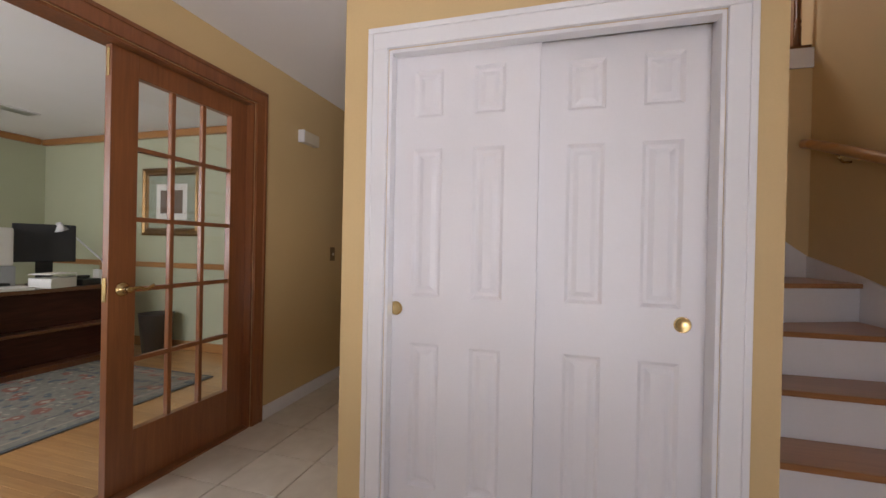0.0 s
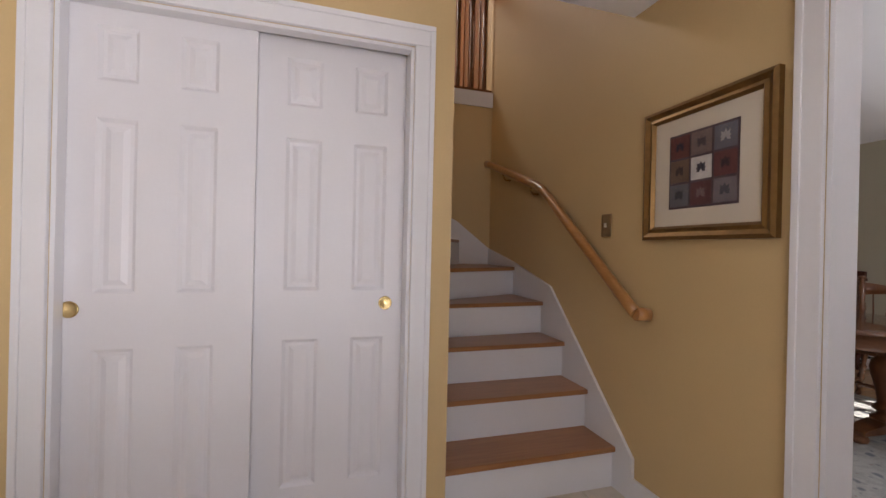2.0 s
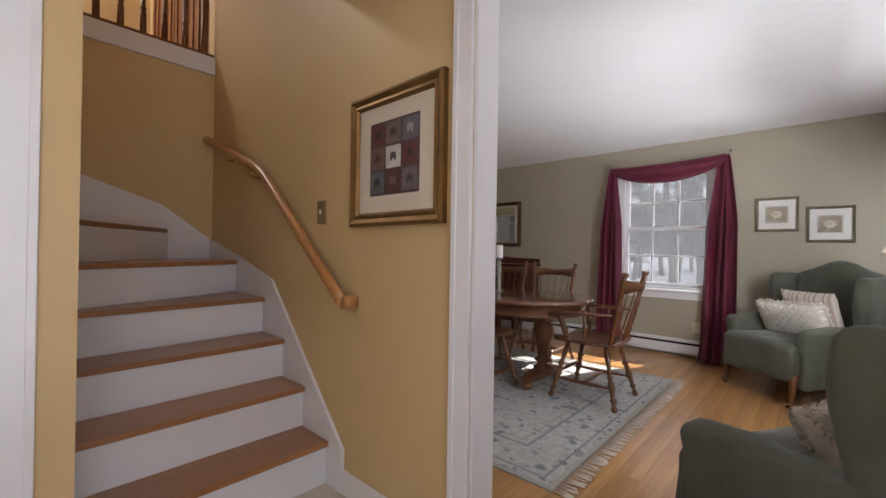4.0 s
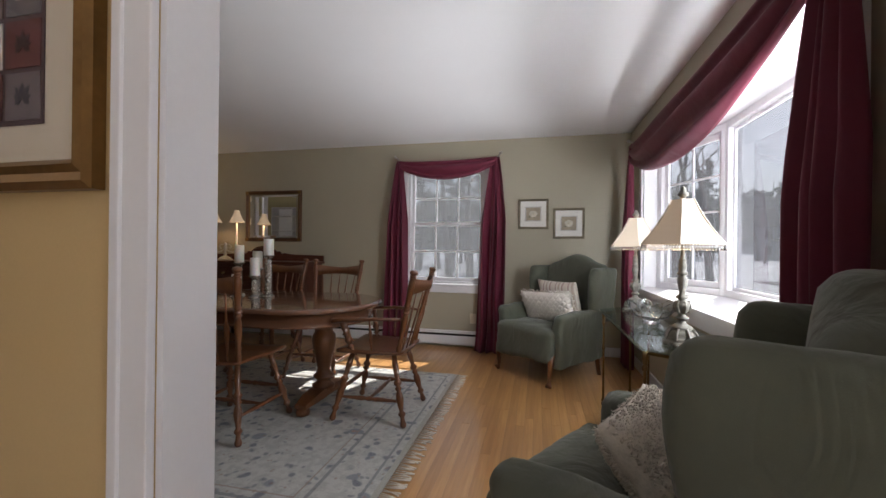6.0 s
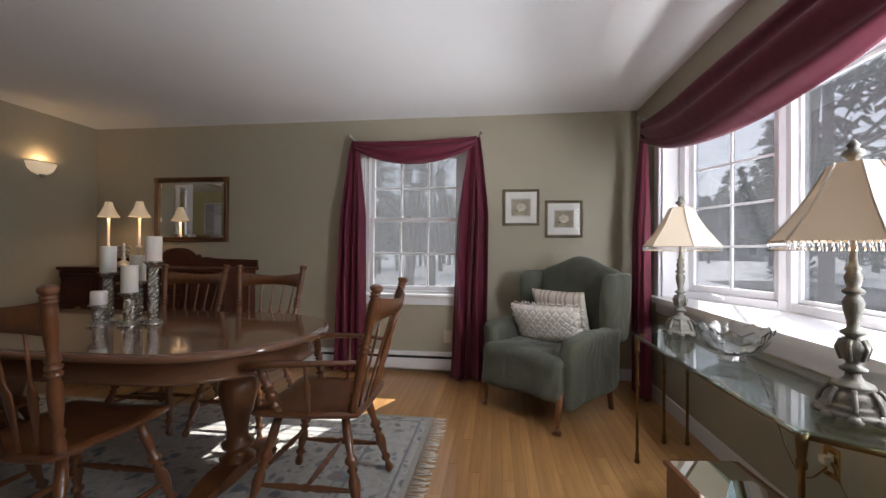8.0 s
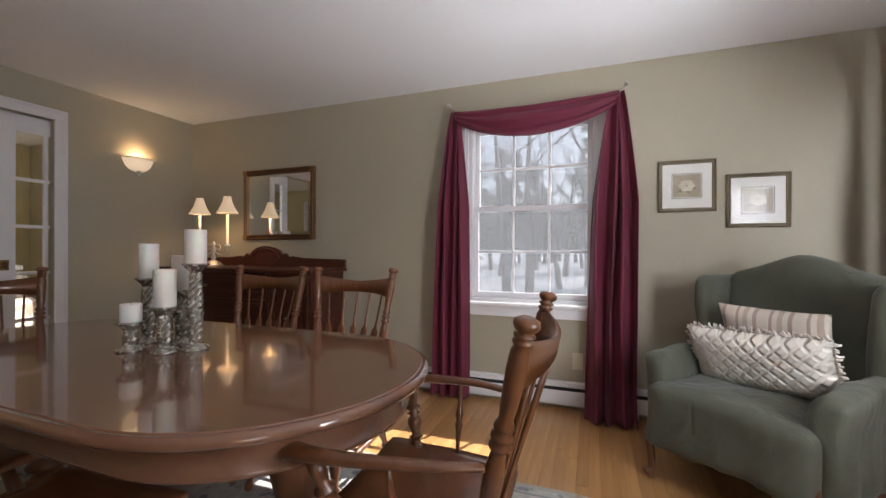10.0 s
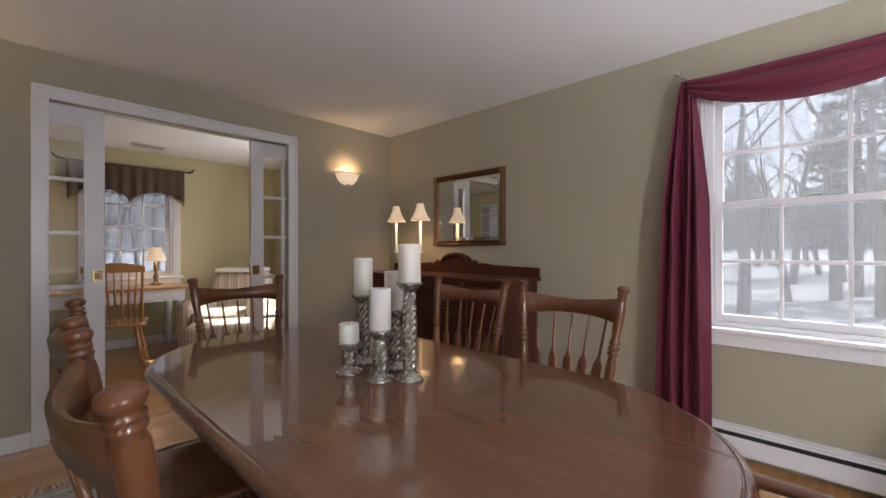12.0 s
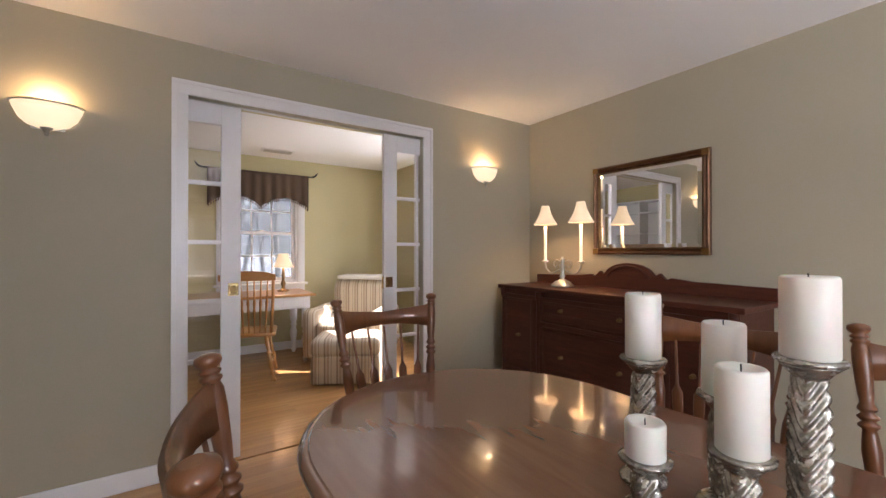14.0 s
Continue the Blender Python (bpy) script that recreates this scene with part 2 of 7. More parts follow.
# ---- mesh helpers ----
def box(bm, x0, y0, z0, x1, y1, z1, m=None):
    r = bmesh.ops.create_cube(bm, size=1.0)
    t = Matrix.Translation(((x0 + x1) / 2, (y0 + y1) / 2, (z0 + z1) / 2)) @ Matrix.Diagonal((abs(x1 - x0), abs(y1 - y0), abs(z1 - z0), 1))
    bmesh.ops.transform(bm, matrix=(m @ t) if m else t, verts=r["verts"])
    return r["verts"]


def bevelled(bm, width=0.004, seg=2):
    bmesh.ops.bevel(bm, geom=bm.edges[:], offset=width, segments=seg, affect="EDGES", profile=0.6)


def bbox(x0, y0, z0, x1, y1, z1, w=0.004, seg=2):
    bm = bmesh.new()
    box(bm, x0, y0, z0, x1, y1, z1)
    bevelled(bm, w, seg)
    return bm


def lathe(bm, profile, seg=20, m=None):
    """Turned shape about z: profile of (radius, height) from bottom to top, capped."""
    rings = []
    for r, z in profile:
        ring = []
        for i in range(seg):
            a = 2 * math.pi * i / seg
            v = Vector((r * math.cos(a), r * math.sin(a), z))
            ring.append(bm.verts.new(m @ v if m else v))
        rings.append(ring)
    for a, b in zip(rings, rings[1:]):
        for i in range(seg):
            f = bm.faces.new((a[i], a[(i + 1) % seg], b[(i + 1) % seg], b[i]))
            f.smooth = True
    bm.faces.new(rings[0][::-1])
    bm.faces.new(rings[-1])


def between(a, b):
    """The matrix that lays the z axis from a to b, scaled so that height 1 reaches b."""
    a, b = Vector(a), Vector(b)
    d = b - a
    return Matrix.Translation(a) @ d.to_track_quat("Z", "Y").to_matrix().to_4x4() @ Matrix.Diagonal((1, 1, d.length, 1))


def turned(a, b, profile, seg=14):
    bm = bmesh.new()
    lathe(bm, profile, seg, between(a, b))
    return bm


def tube(bm, pts, radius, seg=10, flat=1.0):
    """A rod along points; radius is a number or one for each point."""
    pts = [Vector(p) for p in pts]
    rad = radius if isinstance(radius, (list, tuple)) else [radius] * len(pts)
    rings, ref = [], None
    for i, p in enumerate(pts):
        d = (pts[min(i + 1, len(pts) - 1)] - pts[max(i - 1, 0)]).normalized()
        if ref is None:
            ref = d.orthogonal().normalized() if abs(d.z) > 0.95 else d.cross(Vector((0, 0, 1))).normalized()
        ref = (ref - d * ref.dot(d)).normalized()
        up = d.cross(ref)
        rings.append([bm.verts.new(p + rad[i] * (ref * math.cos(2 * math.pi * k / seg) + up * flat * math.sin(2 * math.pi * k / seg))) for k in range(seg)])
    for a, b in zip(rings, rings[1:]):
        for k in range(seg):
            bm.faces.new((a[k], a[(k + 1) % seg], b[(k + 1) % seg], b[k])).smooth = True
    bm.faces.new(rings[0][::-1])
    bm.faces.new(rings[-1])


def tubed(pts, radius, seg=10, flat=1.0):
    bm = bmesh.new()
    tube(bm, pts, radius, seg, flat)
    return bm


def smooth_path(pts, n=6):
    """A Catmull-Rom line through points."""
    p = [Vector(q) for q in pts]
    p = [2 * p[0] - p[1]] + p + [2 * p[-1] - p[-2]]
    out = []
    for i in range(1, len(p) - 2):
        for k in range(n):
            t = k / n
            out.append(0.5 * (2 * p[i] + (p[i + 1] - p[i - 1]) * t + (2 * p[i - 1] - 5 * p[i] + 4 * p[i + 1] - p[i + 2]) * t * t + (3 * p[i] - p[i - 1] - 3 * p[i + 1] + p[i + 2]) * t ** 3))
    return out + [p[-2]]


def rbox(bm, c, half, r, cuts=7, warp=None, m=None):
    """A soft box with round edges; warp moves each point."""
    index = {}
    n = cuts + 1

    def vert(i, j, k):
        key = (i, j, k)
        if key not in index:
            index[key] = bm.verts.new((2 * i / n - 1, 2 * j / n - 1, 2 * k / n - 1))
        return index[key]
    for a in range(n):
        for b in range(n):
            for w in (0, n):
                for order in (lambda p, q: (w, p, q), lambda p, q: (p, w, q), lambda p, q: (p, q, w)):
                    bm.faces.new([vert(*order(p, q)) for p, q in ((a, b), (a + 1, b), (a + 1, b + 1), (a, b + 1))])
    seen = list(index.values())
    for v in seen:
        p = Vector((v.co.x * half[0], v.co.y * half[1], v.co.z * half[2]))
        q = Vector([max(-(h - r), min(h - r, a)) for a, h in zip(p, half)])
        d = p - q
        p = q + (d.normalized() * r if d.length > 1e-6 else d)
        p = p + Vector(c)
        p = warp(p) if warp else p
        v.co = m @ p if m else p
        for f in v.link_faces:
            f.smooth = True


def mesh_of(name, bm, material):
    bmesh.ops.recalc_face_normals(bm, faces=bm.faces[:])
    me = bpy.data.meshes.new(name)
    bm.to_mesh(me)
    bm.free()
    for m in material if isinstance(material, list) else [material]:
        me.materials.append(m)
    return me


def part(name, bm, material, parent=None, label="", at=None):
    ob = new(name, mesh_of(name, bm, material))
    if parent:
        ob.parent = parent
    if at is not None:
        ob.matrix_basis = at
    if label:
        ob["label"] = label
    return ob


def setting(name, bm, material, label="", category="wall"):
    return tagged(part(name, bm, material), label, category, kind="structure")


def thing(name, label, category, group="", at=None):
    ob = tagged(new(name), label, category, group)
    if at is not None:
        ob.matrix_basis = at
    return ob


def wall(name, axis, a0, a1, u0, u1, z0, z1, holes, material, label):
    """A wall across axis between a0 and a1, along u0 to u1, with rectangular holes (u0, u1, z0, z1)."""
    bm = bmesh.new()

    def slab(ua, ub, za, zb):
        if ub - ua > 1e-5 and zb - za > 1e-5:
            if axis == "x":
                box(bm, a0, ua, za, a1, ub, zb)
            else:
                box(bm, ua, a0, za, ub, a1, zb)
    u = u0
    for h0, h1, hz0, hz1 in sorted(holes):
        slab(u, h0, z0, z1)
        slab(h0, h1, z0, hz0)
        slab(h0, h1, hz1, z1)
        u = h1
    slab(u, u1, z0, z1)
    return setting(name, bm, material, label)


# ---- structure ----
CEIL = 2.39
setting("floor_dining", bbox(1.47, -0.75, -0.15, 5.70, 4.78, -0.012), M["dark"], "oak strip floor of the dining and living room", "floor")
setting("floor_hall", bbox(-2.10, -0.75, -0.15, 1.466, 6.2, -0.008), M["grout"], "cream ceramic tile floor of the entrance hall", "floor")
setting("floor_study", bbox(1.2, 4.784, -0.15, 5.70, 7.6, -0.012), M["dark"], "oak strip floor of the study", "floor")
setting("floor_office", bbox(-6.6, -0.75, -0.15, -2.104, 3.9, -0.012), M["dark"], "oak strip floor of the office", "floor")
setting("ceiling_dining", bbox(1.53, -0.75, CEIL, 5.66, 4.78, CEIL + 0.15), M["ceiling"], "white plaster ceiling of the dining room", "ceiling")
setting("ceiling_study", bbox(1.2, 4.784, CEIL, 5.66, 7.6, CEIL + 0.15), M["ceiling"], "white plaster ceiling of the study", "ceiling")
setting("ceiling_hall", bbox(-2.10, -0.75, 2.42, 0.55, 1.64, 2.57), M["ceiling"], "white plaster ceiling of the entrance hall", "ceiling")
setting("ceiling_passage", bbox(-2.10, 1.644, 2.42, -0.90, 6.2, 2.57), M["ceiling"], "white plaster ceiling of the passage", "ceiling")
setting("ceiling_stair_soffit", bbox(0.554, -0.75, 2.317, 1.47, 1.72, 2.57), M["ceiling"], "white soffit before the stairwell", "ceiling")
setting("ceiling_office", bbox(-6.6, -0.75, 2.44, -2.104, 3.9, 2.57), M["ceiling"], "white ceiling of the office", "ceiling")

wall("wall_east", "x", 5.52, 5.66, -0.83, 7.60, 0, CEIL, [(0.855, 1.785, 0.73, 2.09), (5.0, 6.2, 0.8, 2.1)], M["khaki"], "khaki painted outer wall with a window")
wall("wall_north", "y", 4.72, 4.78, 1.59, 5.52, 0, CEIL, [(2.865, 4.378, 0, 2.098)], M["khaki"], "khaki painted wall with a pocket door opening")
wall("wall_study_south", "y", 4.784, 4.844, 1.2, 5.52, 0, CEIL, [(2.865, 4.378, 0, 2.098)], M["study"], "pale olive study wall with a pocket door opening")
BAY0, BAY1, BZ0, BZ1 = 2.42, 4.98, 0.80, 2.10
wall("wall_front", "y", -0.83, -0.69, 1.59, 5.52, 0, CEIL, [(BAY0, BAY1, BZ0, BZ1)], M["khaki"], "khaki painted front wall with a bay window")
wall("wall_dining_west", "x", 1.531, 1.59, -0.69, 4.72, 0, CEIL, [(-0.30, 0.92, 0, 2.09)], M["khaki"], "khaki painted wall with a cased opening")
wall("wall_stair_east", "x", 1.47, 1.529, -0.69, 5.6, 0, 5.0, [(-0.30, 0.92, 0, 2.09)], M["yellow"], "ochre painted stair wall with a cased opening")
wall("wall_hall_front", "y", -0.83, -0.69, -2.10, 1.529, 0, 2.57, [(-0.5, 0.8, 0.3, 2.2)], M["yellow"], "ochre painted front wall of the hall")
wall("wall_office_door", "x", -2.10, -2.04, -0.69, 6.2, 0, 2.42, [(0.70, 2.375, 0, 2.105)], M["yellow"], "ochre painted wall with a double door opening")
wall("wall_office_inner", "x", -2.16, -2.104, -0.69, 3.9, 0, 2.44, [(0.70, 2.375, 0, 2.105)], M["sage"], "sage painted office wall with a double door opening")
wall("wall_closet", "y", 1.64, 1.69, -0.965, 0.53, 0, 2.42, [(-0.775, 0.365, 0, 1.957)], M["yellow"], "ochre painted closet wall")
wall("wall_passage", "x", -0.965, -0.90, 1.694, 6.2, 0, 2.42, [], M["yellow"], "ochre painted wall of the passage")
wall("wall_stair_west", "x", 0.47, 0.53, 1.694, 2.45, 0, 4.9, [], M["yellow"], "ochre painted wall beside the stairs")
wall("wall_closet_back", "y", 2.45, 2.50, -0.90, 0.53, 0, 4.9, [], M["yellow"], "plain wall between closet and stairs")
wall("wall_stair_back", "y", 3.45, 3.53, -0.98, 1.47, 0, 2.57, [], M["yellow"], "ochre painted back wall of the stairs")
wall("wall_passage_end", "y", 6.1, 6.2, -2.04, -0.965, 0, 2.42, [], M["yellow"], "ochre painted end wall of the passage")
wall("wall_upper_west", "x", -1.05, -0.98, 1.72, 5.6, 2.574, 5.0, [], M["yellow"], "plain upper wall")
wall("wall_upper_south", "y", 1.64, 1.72, -0.98, 1.47, 2.574, 5.0, [], M["yellow"], "plain upper wall over the soffit")
wall("wall_upper_north", "y", 5.5, 5.6, -0.98, 1.47, 2.574, 5.0, [], M["yellow"], "plain upper wall of the landing")
setting("ceiling_upper", bbox(-1.05, 1.64, 5.0, 1.53, 5.6, 5.1), M["ceiling"], "white ceiling over the stairwell", "ceiling")
setting("floor_landing", bbox(-0.98, 3.534, 2.42, 1.47, 5.5, 2.57), M["tread"], "oak floor of the upper landing", "floor")
setting("trim_landing", bbox(-0.98, 3.43, 2.44, 1.468, 3.449, 2.57, 0.003), M["white"], "white band along the landing edge", "trim")
wall("wall_study_north", "y", 7.42, 7.56, 1.2, 5.52, 0, CEIL, [(3.30, 4.13, 0.82, 2.06)], M["study"], "pale olive study wall with a window")
wall("wall_study_west", "x", 1.2, 1.26, 4.844, 7.42, 0, CEIL, [], M["study"], "pale olive study wall")
wall("wall_study_east", "x", 5.456, 5.516, 4.844, 7.42, 0, CEIL, [(5.0, 6.2, 0.8, 2.1)], M["study"], "pale olive study wall")
wall("wall_office_north", "y", 3.72, 3.82, -6.45, -2.16, 0, 2.44, [], M["sage"], "sage painted office wall")
wall("wall_office_west", "x", -6.5, -6.40, -0.69, 3.72, 0, 2.44, [], M["sage"], "sage painted office wall")
wall("wall_office_front", "y", -0.83, -0.69, -6.5, -2.104, 0, 2.44, [(-5.3, -3.1, 0.8, 2.2)], M["sage"], "sage painted office front wall")


def strip(name, x0, y0, z0, x1, y1, z1, material, label, category="trim", w=0.006):
    return setting(name, bbox(x0, y0, z0, x1, y1, z1, w), material, label, category)


BB = "white painted baseboard"
strip("baseboard_stair_wall", 1.452, 1.0, 0, 1.469, 1.66, 0.11, M["white"], BB, "baseboard")
strip("baseboard_passage", -2.039, 2.475, 0, -2.022, 6.1, 0.09, M["white"], BB, "baseboard")
strip("baseboard_north_west", 1.60, 4.703, 0, 2.788, 4.719, 0.10, M["white"], BB, "baseboard")
strip("baseboard_north_east", 4.485, 4.703, 0, 5.51, 4.719, 0.10, M["white"], BB, "baseboard")
strip("baseboard_front", 1.60, -0.689, 0, 5.51, -0.672, 0.10, M["white"], BB, "baseboard")
strip("baseboard_east", 5.503, -0.68, 0, 5.519, 0.28, 0.10, M["white"], BB, "baseboard")
strip("baseboard_dining_west", 1.591, 1.0, 0, 1.607, 4.70, 0.10, M["white"], BB, "baseboard")
strip("baseboard_study", 1.3, 7.403, 0, 5.45, 7.419, 0.10, M["white"], BB, "baseboard")
strip("baseboard_office", -6.38, 3.703, 0, -2.17, 3.719, 0.10, M["crown"], "oak baseboard", "baseboard")


def casing(prefix, axis, face, out, u0, u1, z1, w, material, label, z0=0.0, thick=0.018):
    """Door casing on one face of a wall: two legs and a head, with a raised outer bead."""
    f0, f1 = (face, face + out * thick)
    g1 = face + out * (thick + 0.007)

    def piece(nm, ua, ub, za, zb, ea, eb, ec, ed):
        bm = bmesh.new()
        for (p, q, r, s, g) in ((ua, ub, za, zb, f1), (ea, eb, ec, ed, g1)):
            if axis == "x":
                box(bm, f0, p, r, g, q, s)
            else:
                box(bm, p, f0, r, q, g, s)
        bevelled(bm, 0.003, 2)
        setting(nm, bm, material, label, "trim")
    piece(prefix + "_casing_1", u0 - w, u0, z0, z1, u0 - w + 0.001, u0 - w + 0.022, z0 + 0.001, z1 + w - 0.023)
    piece(prefix + "_casing_2", u1, u1 + w, z0, z1, u1 + w - 0.022, u1 + w - 0.001, z0 + 0.001, z1 + w - 0.023)
    piece(prefix + "_casing_head", u0 - w, u1 + w, z1 + 0.0005, z1 + w, u0 - w + 0.001, u1 + w - 0.001, z1 + w - 0.022, z1 + w - 0.001)


casing("closet", "y", 1.639, -1, -0.775, 0.365, 1.957, 0.08, M["white"], "white moulded closet casing")
strip("lining_closet_1", -0.776, 1.641, 0, -0.762, 1.6905, 1.956, M["white"], "white closet jamb", "trim", 0.001)
strip("lining_closet_2", 0.352, 1.641, 0, 0.366, 1.731, 1.956, M["white"], "white closet jamb", "trim", 0.001)
strip("lining_closet_head", -0.762, 1.641, 1.944, 0.352, 1.6905, 1.958, M["white"], "white closet head jamb", "trim", 0.001)
casing("opening_hall", "x", 1.469, -1, -0.30, 0.92, 2.09, 0.08, M["white"], "white casing of the cased opening")
casing("opening_dining", "x", 1.591, 1, -0.30, 0.92, 2.09, 0.08, M["white"], "white casing of the cased opening")
casing("pocket", "y", 4.719, -1, 2.865, 4.378, 2.098, 0.078, M["white"], "white casing of the pocket doors")
casing("office", "x", -2.039, 1, 0.70, 2.375, 2.105, 0.09, M["cherry"], "reddish wooden door casing")
# linings of the openings
strip("lining_opening_1", 1.4695, 0.905, 0, 1.5905, 0.919, 2.075, M["white"], "white jamb lining", "trim", 0.001)
strip("lining_opening_2", 1.4695, -0.299, 0, 1.5905, -0.285, 2.075, M["white"], "white jamb lining", "trim", 0.001)
strip("lining_opening_head", 1.4695, -0.299, 2.076, 1.5905, 0.919, 2.089, M["white"], "white head lining", "trim", 0.001)
strip("lining_office_1", -2.161, 2.355, 0, -2.0395, 2.374, 2.09, M["cherry"], "reddish wooden jamb", "trim", 0.001)
strip("lining_office_2", -2.161, 0.701, 0, -2.0395, 0.72, 2.09, M["cherry"], "reddish wooden jamb", "trim", 0.001)
strip("lining_office_head", -2.161, 0.701, 2.091, -2.0395, 2.374, 2.104, M["cherry"], "reddish wooden head jamb", "trim", 0.001)
strip("threshold_office", -2.16, 0.72, -0.006, -2.035, 2.355, 0.012, M["cherry"], "wooden threshold", "trim", 0.003)
strip("crown_office_north", -6.38, 3.66, 2.36, -2.17, 3.719, 2.439, M["crown"], "oak crown moulding", "trim", 0.02)
strip("crown_office_west", -6.399, -0.68, 2.36, -6.34, 3.65, 2.439, M["crown"], "oak crown moulding", "trim", 0.02)
strip("chair_rail_office", -6.38, 3.695, 0.90, -2.17, 3.719, 0.96, M["crown"], "oak chair rail", "trim", 0.006)


# ---- entrance hall ----
def panel_door(name, w, h, thick, label, group, at, pull_x):
    """A six-panel leaf; local x across, z up, front face at y = 0 looking to -y."""
    door = thing(name, label, "door", group, at)
    st, mid = 0.124 * w / 0.607, 0.123
    cols = [(st, (w - mid) / 2), ((w + mid) / 2, w - st)]
    rows = [(0.235, 0.80), (0.988, 1.568), (1.692, 1.875)]
    bm = bmesh.new()
    for a, b in ((0, st), ((w - mid) / 2, (w + mid) / 2), (w - st, w)):
        box(bm, a, 0, 0, b, thick, h)
    for a, b in ((0, rows[0][0]), (rows[0][1], rows[1][0]), (rows[1][1], rows[2][0]), (rows[2][1], h)):
        for c0, c1 in cols:
            box(bm, c0, 0, a, c1, thick, b)
    part("frame", bm, M["door_white"], door)
    for z0, z1 in rows:
        for x0, x1 in cols:
            bm = bmesh.new()
            rings = []
            for inset, y in ((0.0, 0.0), (0.013, 0.011), (0.024, 0.011), (0.042, 0.003)):
                rings.append([bm.verts.new((x, y, z)) for x, z in ((x0 + inset, z0 + inset), (x1 - inset, z0 + inset), (x1 - inset, z1 - inset), (x0 + inset, z1 - inset))])
            for r, s in zip(rings, rings[1:]):
                for i in range(4):
                    bm.faces.new((r[i], r[(i + 1) % 4], s[(i + 1) % 4], s[i]))
            bm.faces.new(rings[-1])
            back = [bm.verts.new((v.co.x, thick, v.co.z)) for v in rings[0]]
            for i in range(4):
                bm.faces.new((rings[0][i], back[i], back[(i + 1) % 4], rings[0][(i + 1) % 4]))
            bm.faces.new(back[::-1])
            part("panel", bm, M["door_white"], door)
    bm = bmesh.new()
    lathe(bm, [(0.0275, 0.0), (0.0275, 0.002), (0.0262, 0.0042), (0.0215, 0.0022), (0.018, 0.0012), (0.001, 0.001)], 28, pose(pull_x, -0.0003, 0.935, 90))
    part("finger_pull", bm, M["brass"], door, "round brass finger pull")
    return door


panel_door("closet_door", 0.607, 2.02, 0.034, "white six-panel sliding closet door with brass pull", "closet doors", pose(-0.81, 1.694, 0.012), 0.062)
panel_door("closet_door", 0.645, 1.95, 0.034, "white six-panel sliding closet door behind the other", "closet doors", pose(-0.235, 1.734, 0.012), 0.52)
setting("trim_closet_track", bbox(-0.85, 1.74, 2.04, 0.45, 1.81, 2.08, 0.001), M["void"], "dark sliding door track", "trim")
wall("wall_closet_inner", "y", 2.40, 2.446, -0.90, 0.468, 0, 2.42, [], M["white"], "plain wall inside the closet")

# stairs
RISE = 0.209
stair = tagged(new("staircase"), "white staircase with oak treads and winders", "staircase", kind="structure")


def prism(pts, z0, z1):
    bm = bmesh.new()
    lo = [bm.verts.new((x, y, z0)) for x, y in pts]
    hi = [bm.verts.new((x, y, z1)) for x, y in pts]
    n = len(pts)
    for i in range(n):
        bm.faces.new((lo[i], lo[(i + 1) % n], hi[(i + 1) % n], hi[i]))
    bm.faces.new(lo[::-1])
    bm.faces.new(hi)
    return bm


XL, XR = 0.532, 1.452
NOSE = [((XL, 1.76), (XR, 1.76)), ((XL, 1.985), (XR, 1.985)), ((XL, 2.21), (XR, 2.215)), ((XL, 2.42), (XR, 2.475)), ((XL, 2.47), (XR, 2.90)), ((XL, 2.505), (1.18, 3.432))]
BACK = [(XR, 3.432), (XL, 3.432)]
for i, (l, r) in enumerate(NOSE):
    z = RISE * (i + 1)
    far = [BACK[0], BACK[1]] if i < 5 else [BACK[1]]
    body = [(l[0], l[1] + 0.027), (r[0], r[1] + 0.027 if i < 5 else 3.432)] + far
    part("riser", prism(body, z - RISE + (0.001 if i else 0), z - 0.027), M["white"], stair, "white painted riser")
    nxt = NOSE[i + 1] if i < 5 else None
    if nxt and i < 4:
        pts = [l, r, (nxt[1][0], nxt[1][1] + 0.05), (nxt[0][0], nxt[0][1] + 0.05)]
    elif i == 4:
        pts = [l, r, BACK[0], (1.18, 3.432), (XL, 2.58)]
    else:
        pts = [l, r, BACK[1]]
    bm = prism(pts, z - 0.0265, z)
    bevelled(bm, 0.007, 2)
    part("tread", bm, M["tread"], stair, "oak tread with rounded nosing")
for k in range(7, 12):
    x1 = XL - 0.235 * (k - 7)
    part("tread", bbox(-0.97, 2.51, RISE * k - 0.026, x1 + 0.02, 3.43, RISE * k, 0.007), M["tread"], stair, "oak tread with rounded nosing")
    part("riser", bbox(-0.97, 2.51, RISE * (k - 1) + 0.001, x1 - 0.01, 3.43, RISE * k - 0.027, 0.001), M["white"], stair, "white painted riser")
# skirt boards
bm = bmesh.new()
prof = [(1.655, 0.0), (1.655, 0.20), (2.405, 0.945), (2.95, 1.085), (3.448, 1.185), (3.448, 0.0)]
a = [bm.verts.new((1.453, y, z)) for y, z in prof]
b = [bm.verts.new((1.469, y, z)) for y, z in prof]
for i in range(len(prof)):
    bm.faces.new((a[i], a[(i + 1) % 6], b[(i + 1) % 6], b[i]))
bm.faces.new(a)
bm.faces.new(b[::-1])
part("skirt_board", bm, M["white"], stair, "white skirt board")
bm = bmesh.new()
prof = [(1.452, 0.9), (1.452, 1.19), (1.15, 1.42), (XL, 1.64), (-0.97, 2.44), (-0.97, 0.9)]
a = [bm.verts.new((x, 3.434, z)) for x, z in prof]
b = [bm.verts.new((x, 3.4495, z)) for x, z in prof]
for i in range(len(prof)):
    bm.faces.new((a[i], a[(i + 1) % 6], b[(i + 1) % 6], b[i]))
bm.faces.new(a)
bm.faces.new(b[::-1])
part("skirt_board", bm, M["white"], stair, "white skirt board")

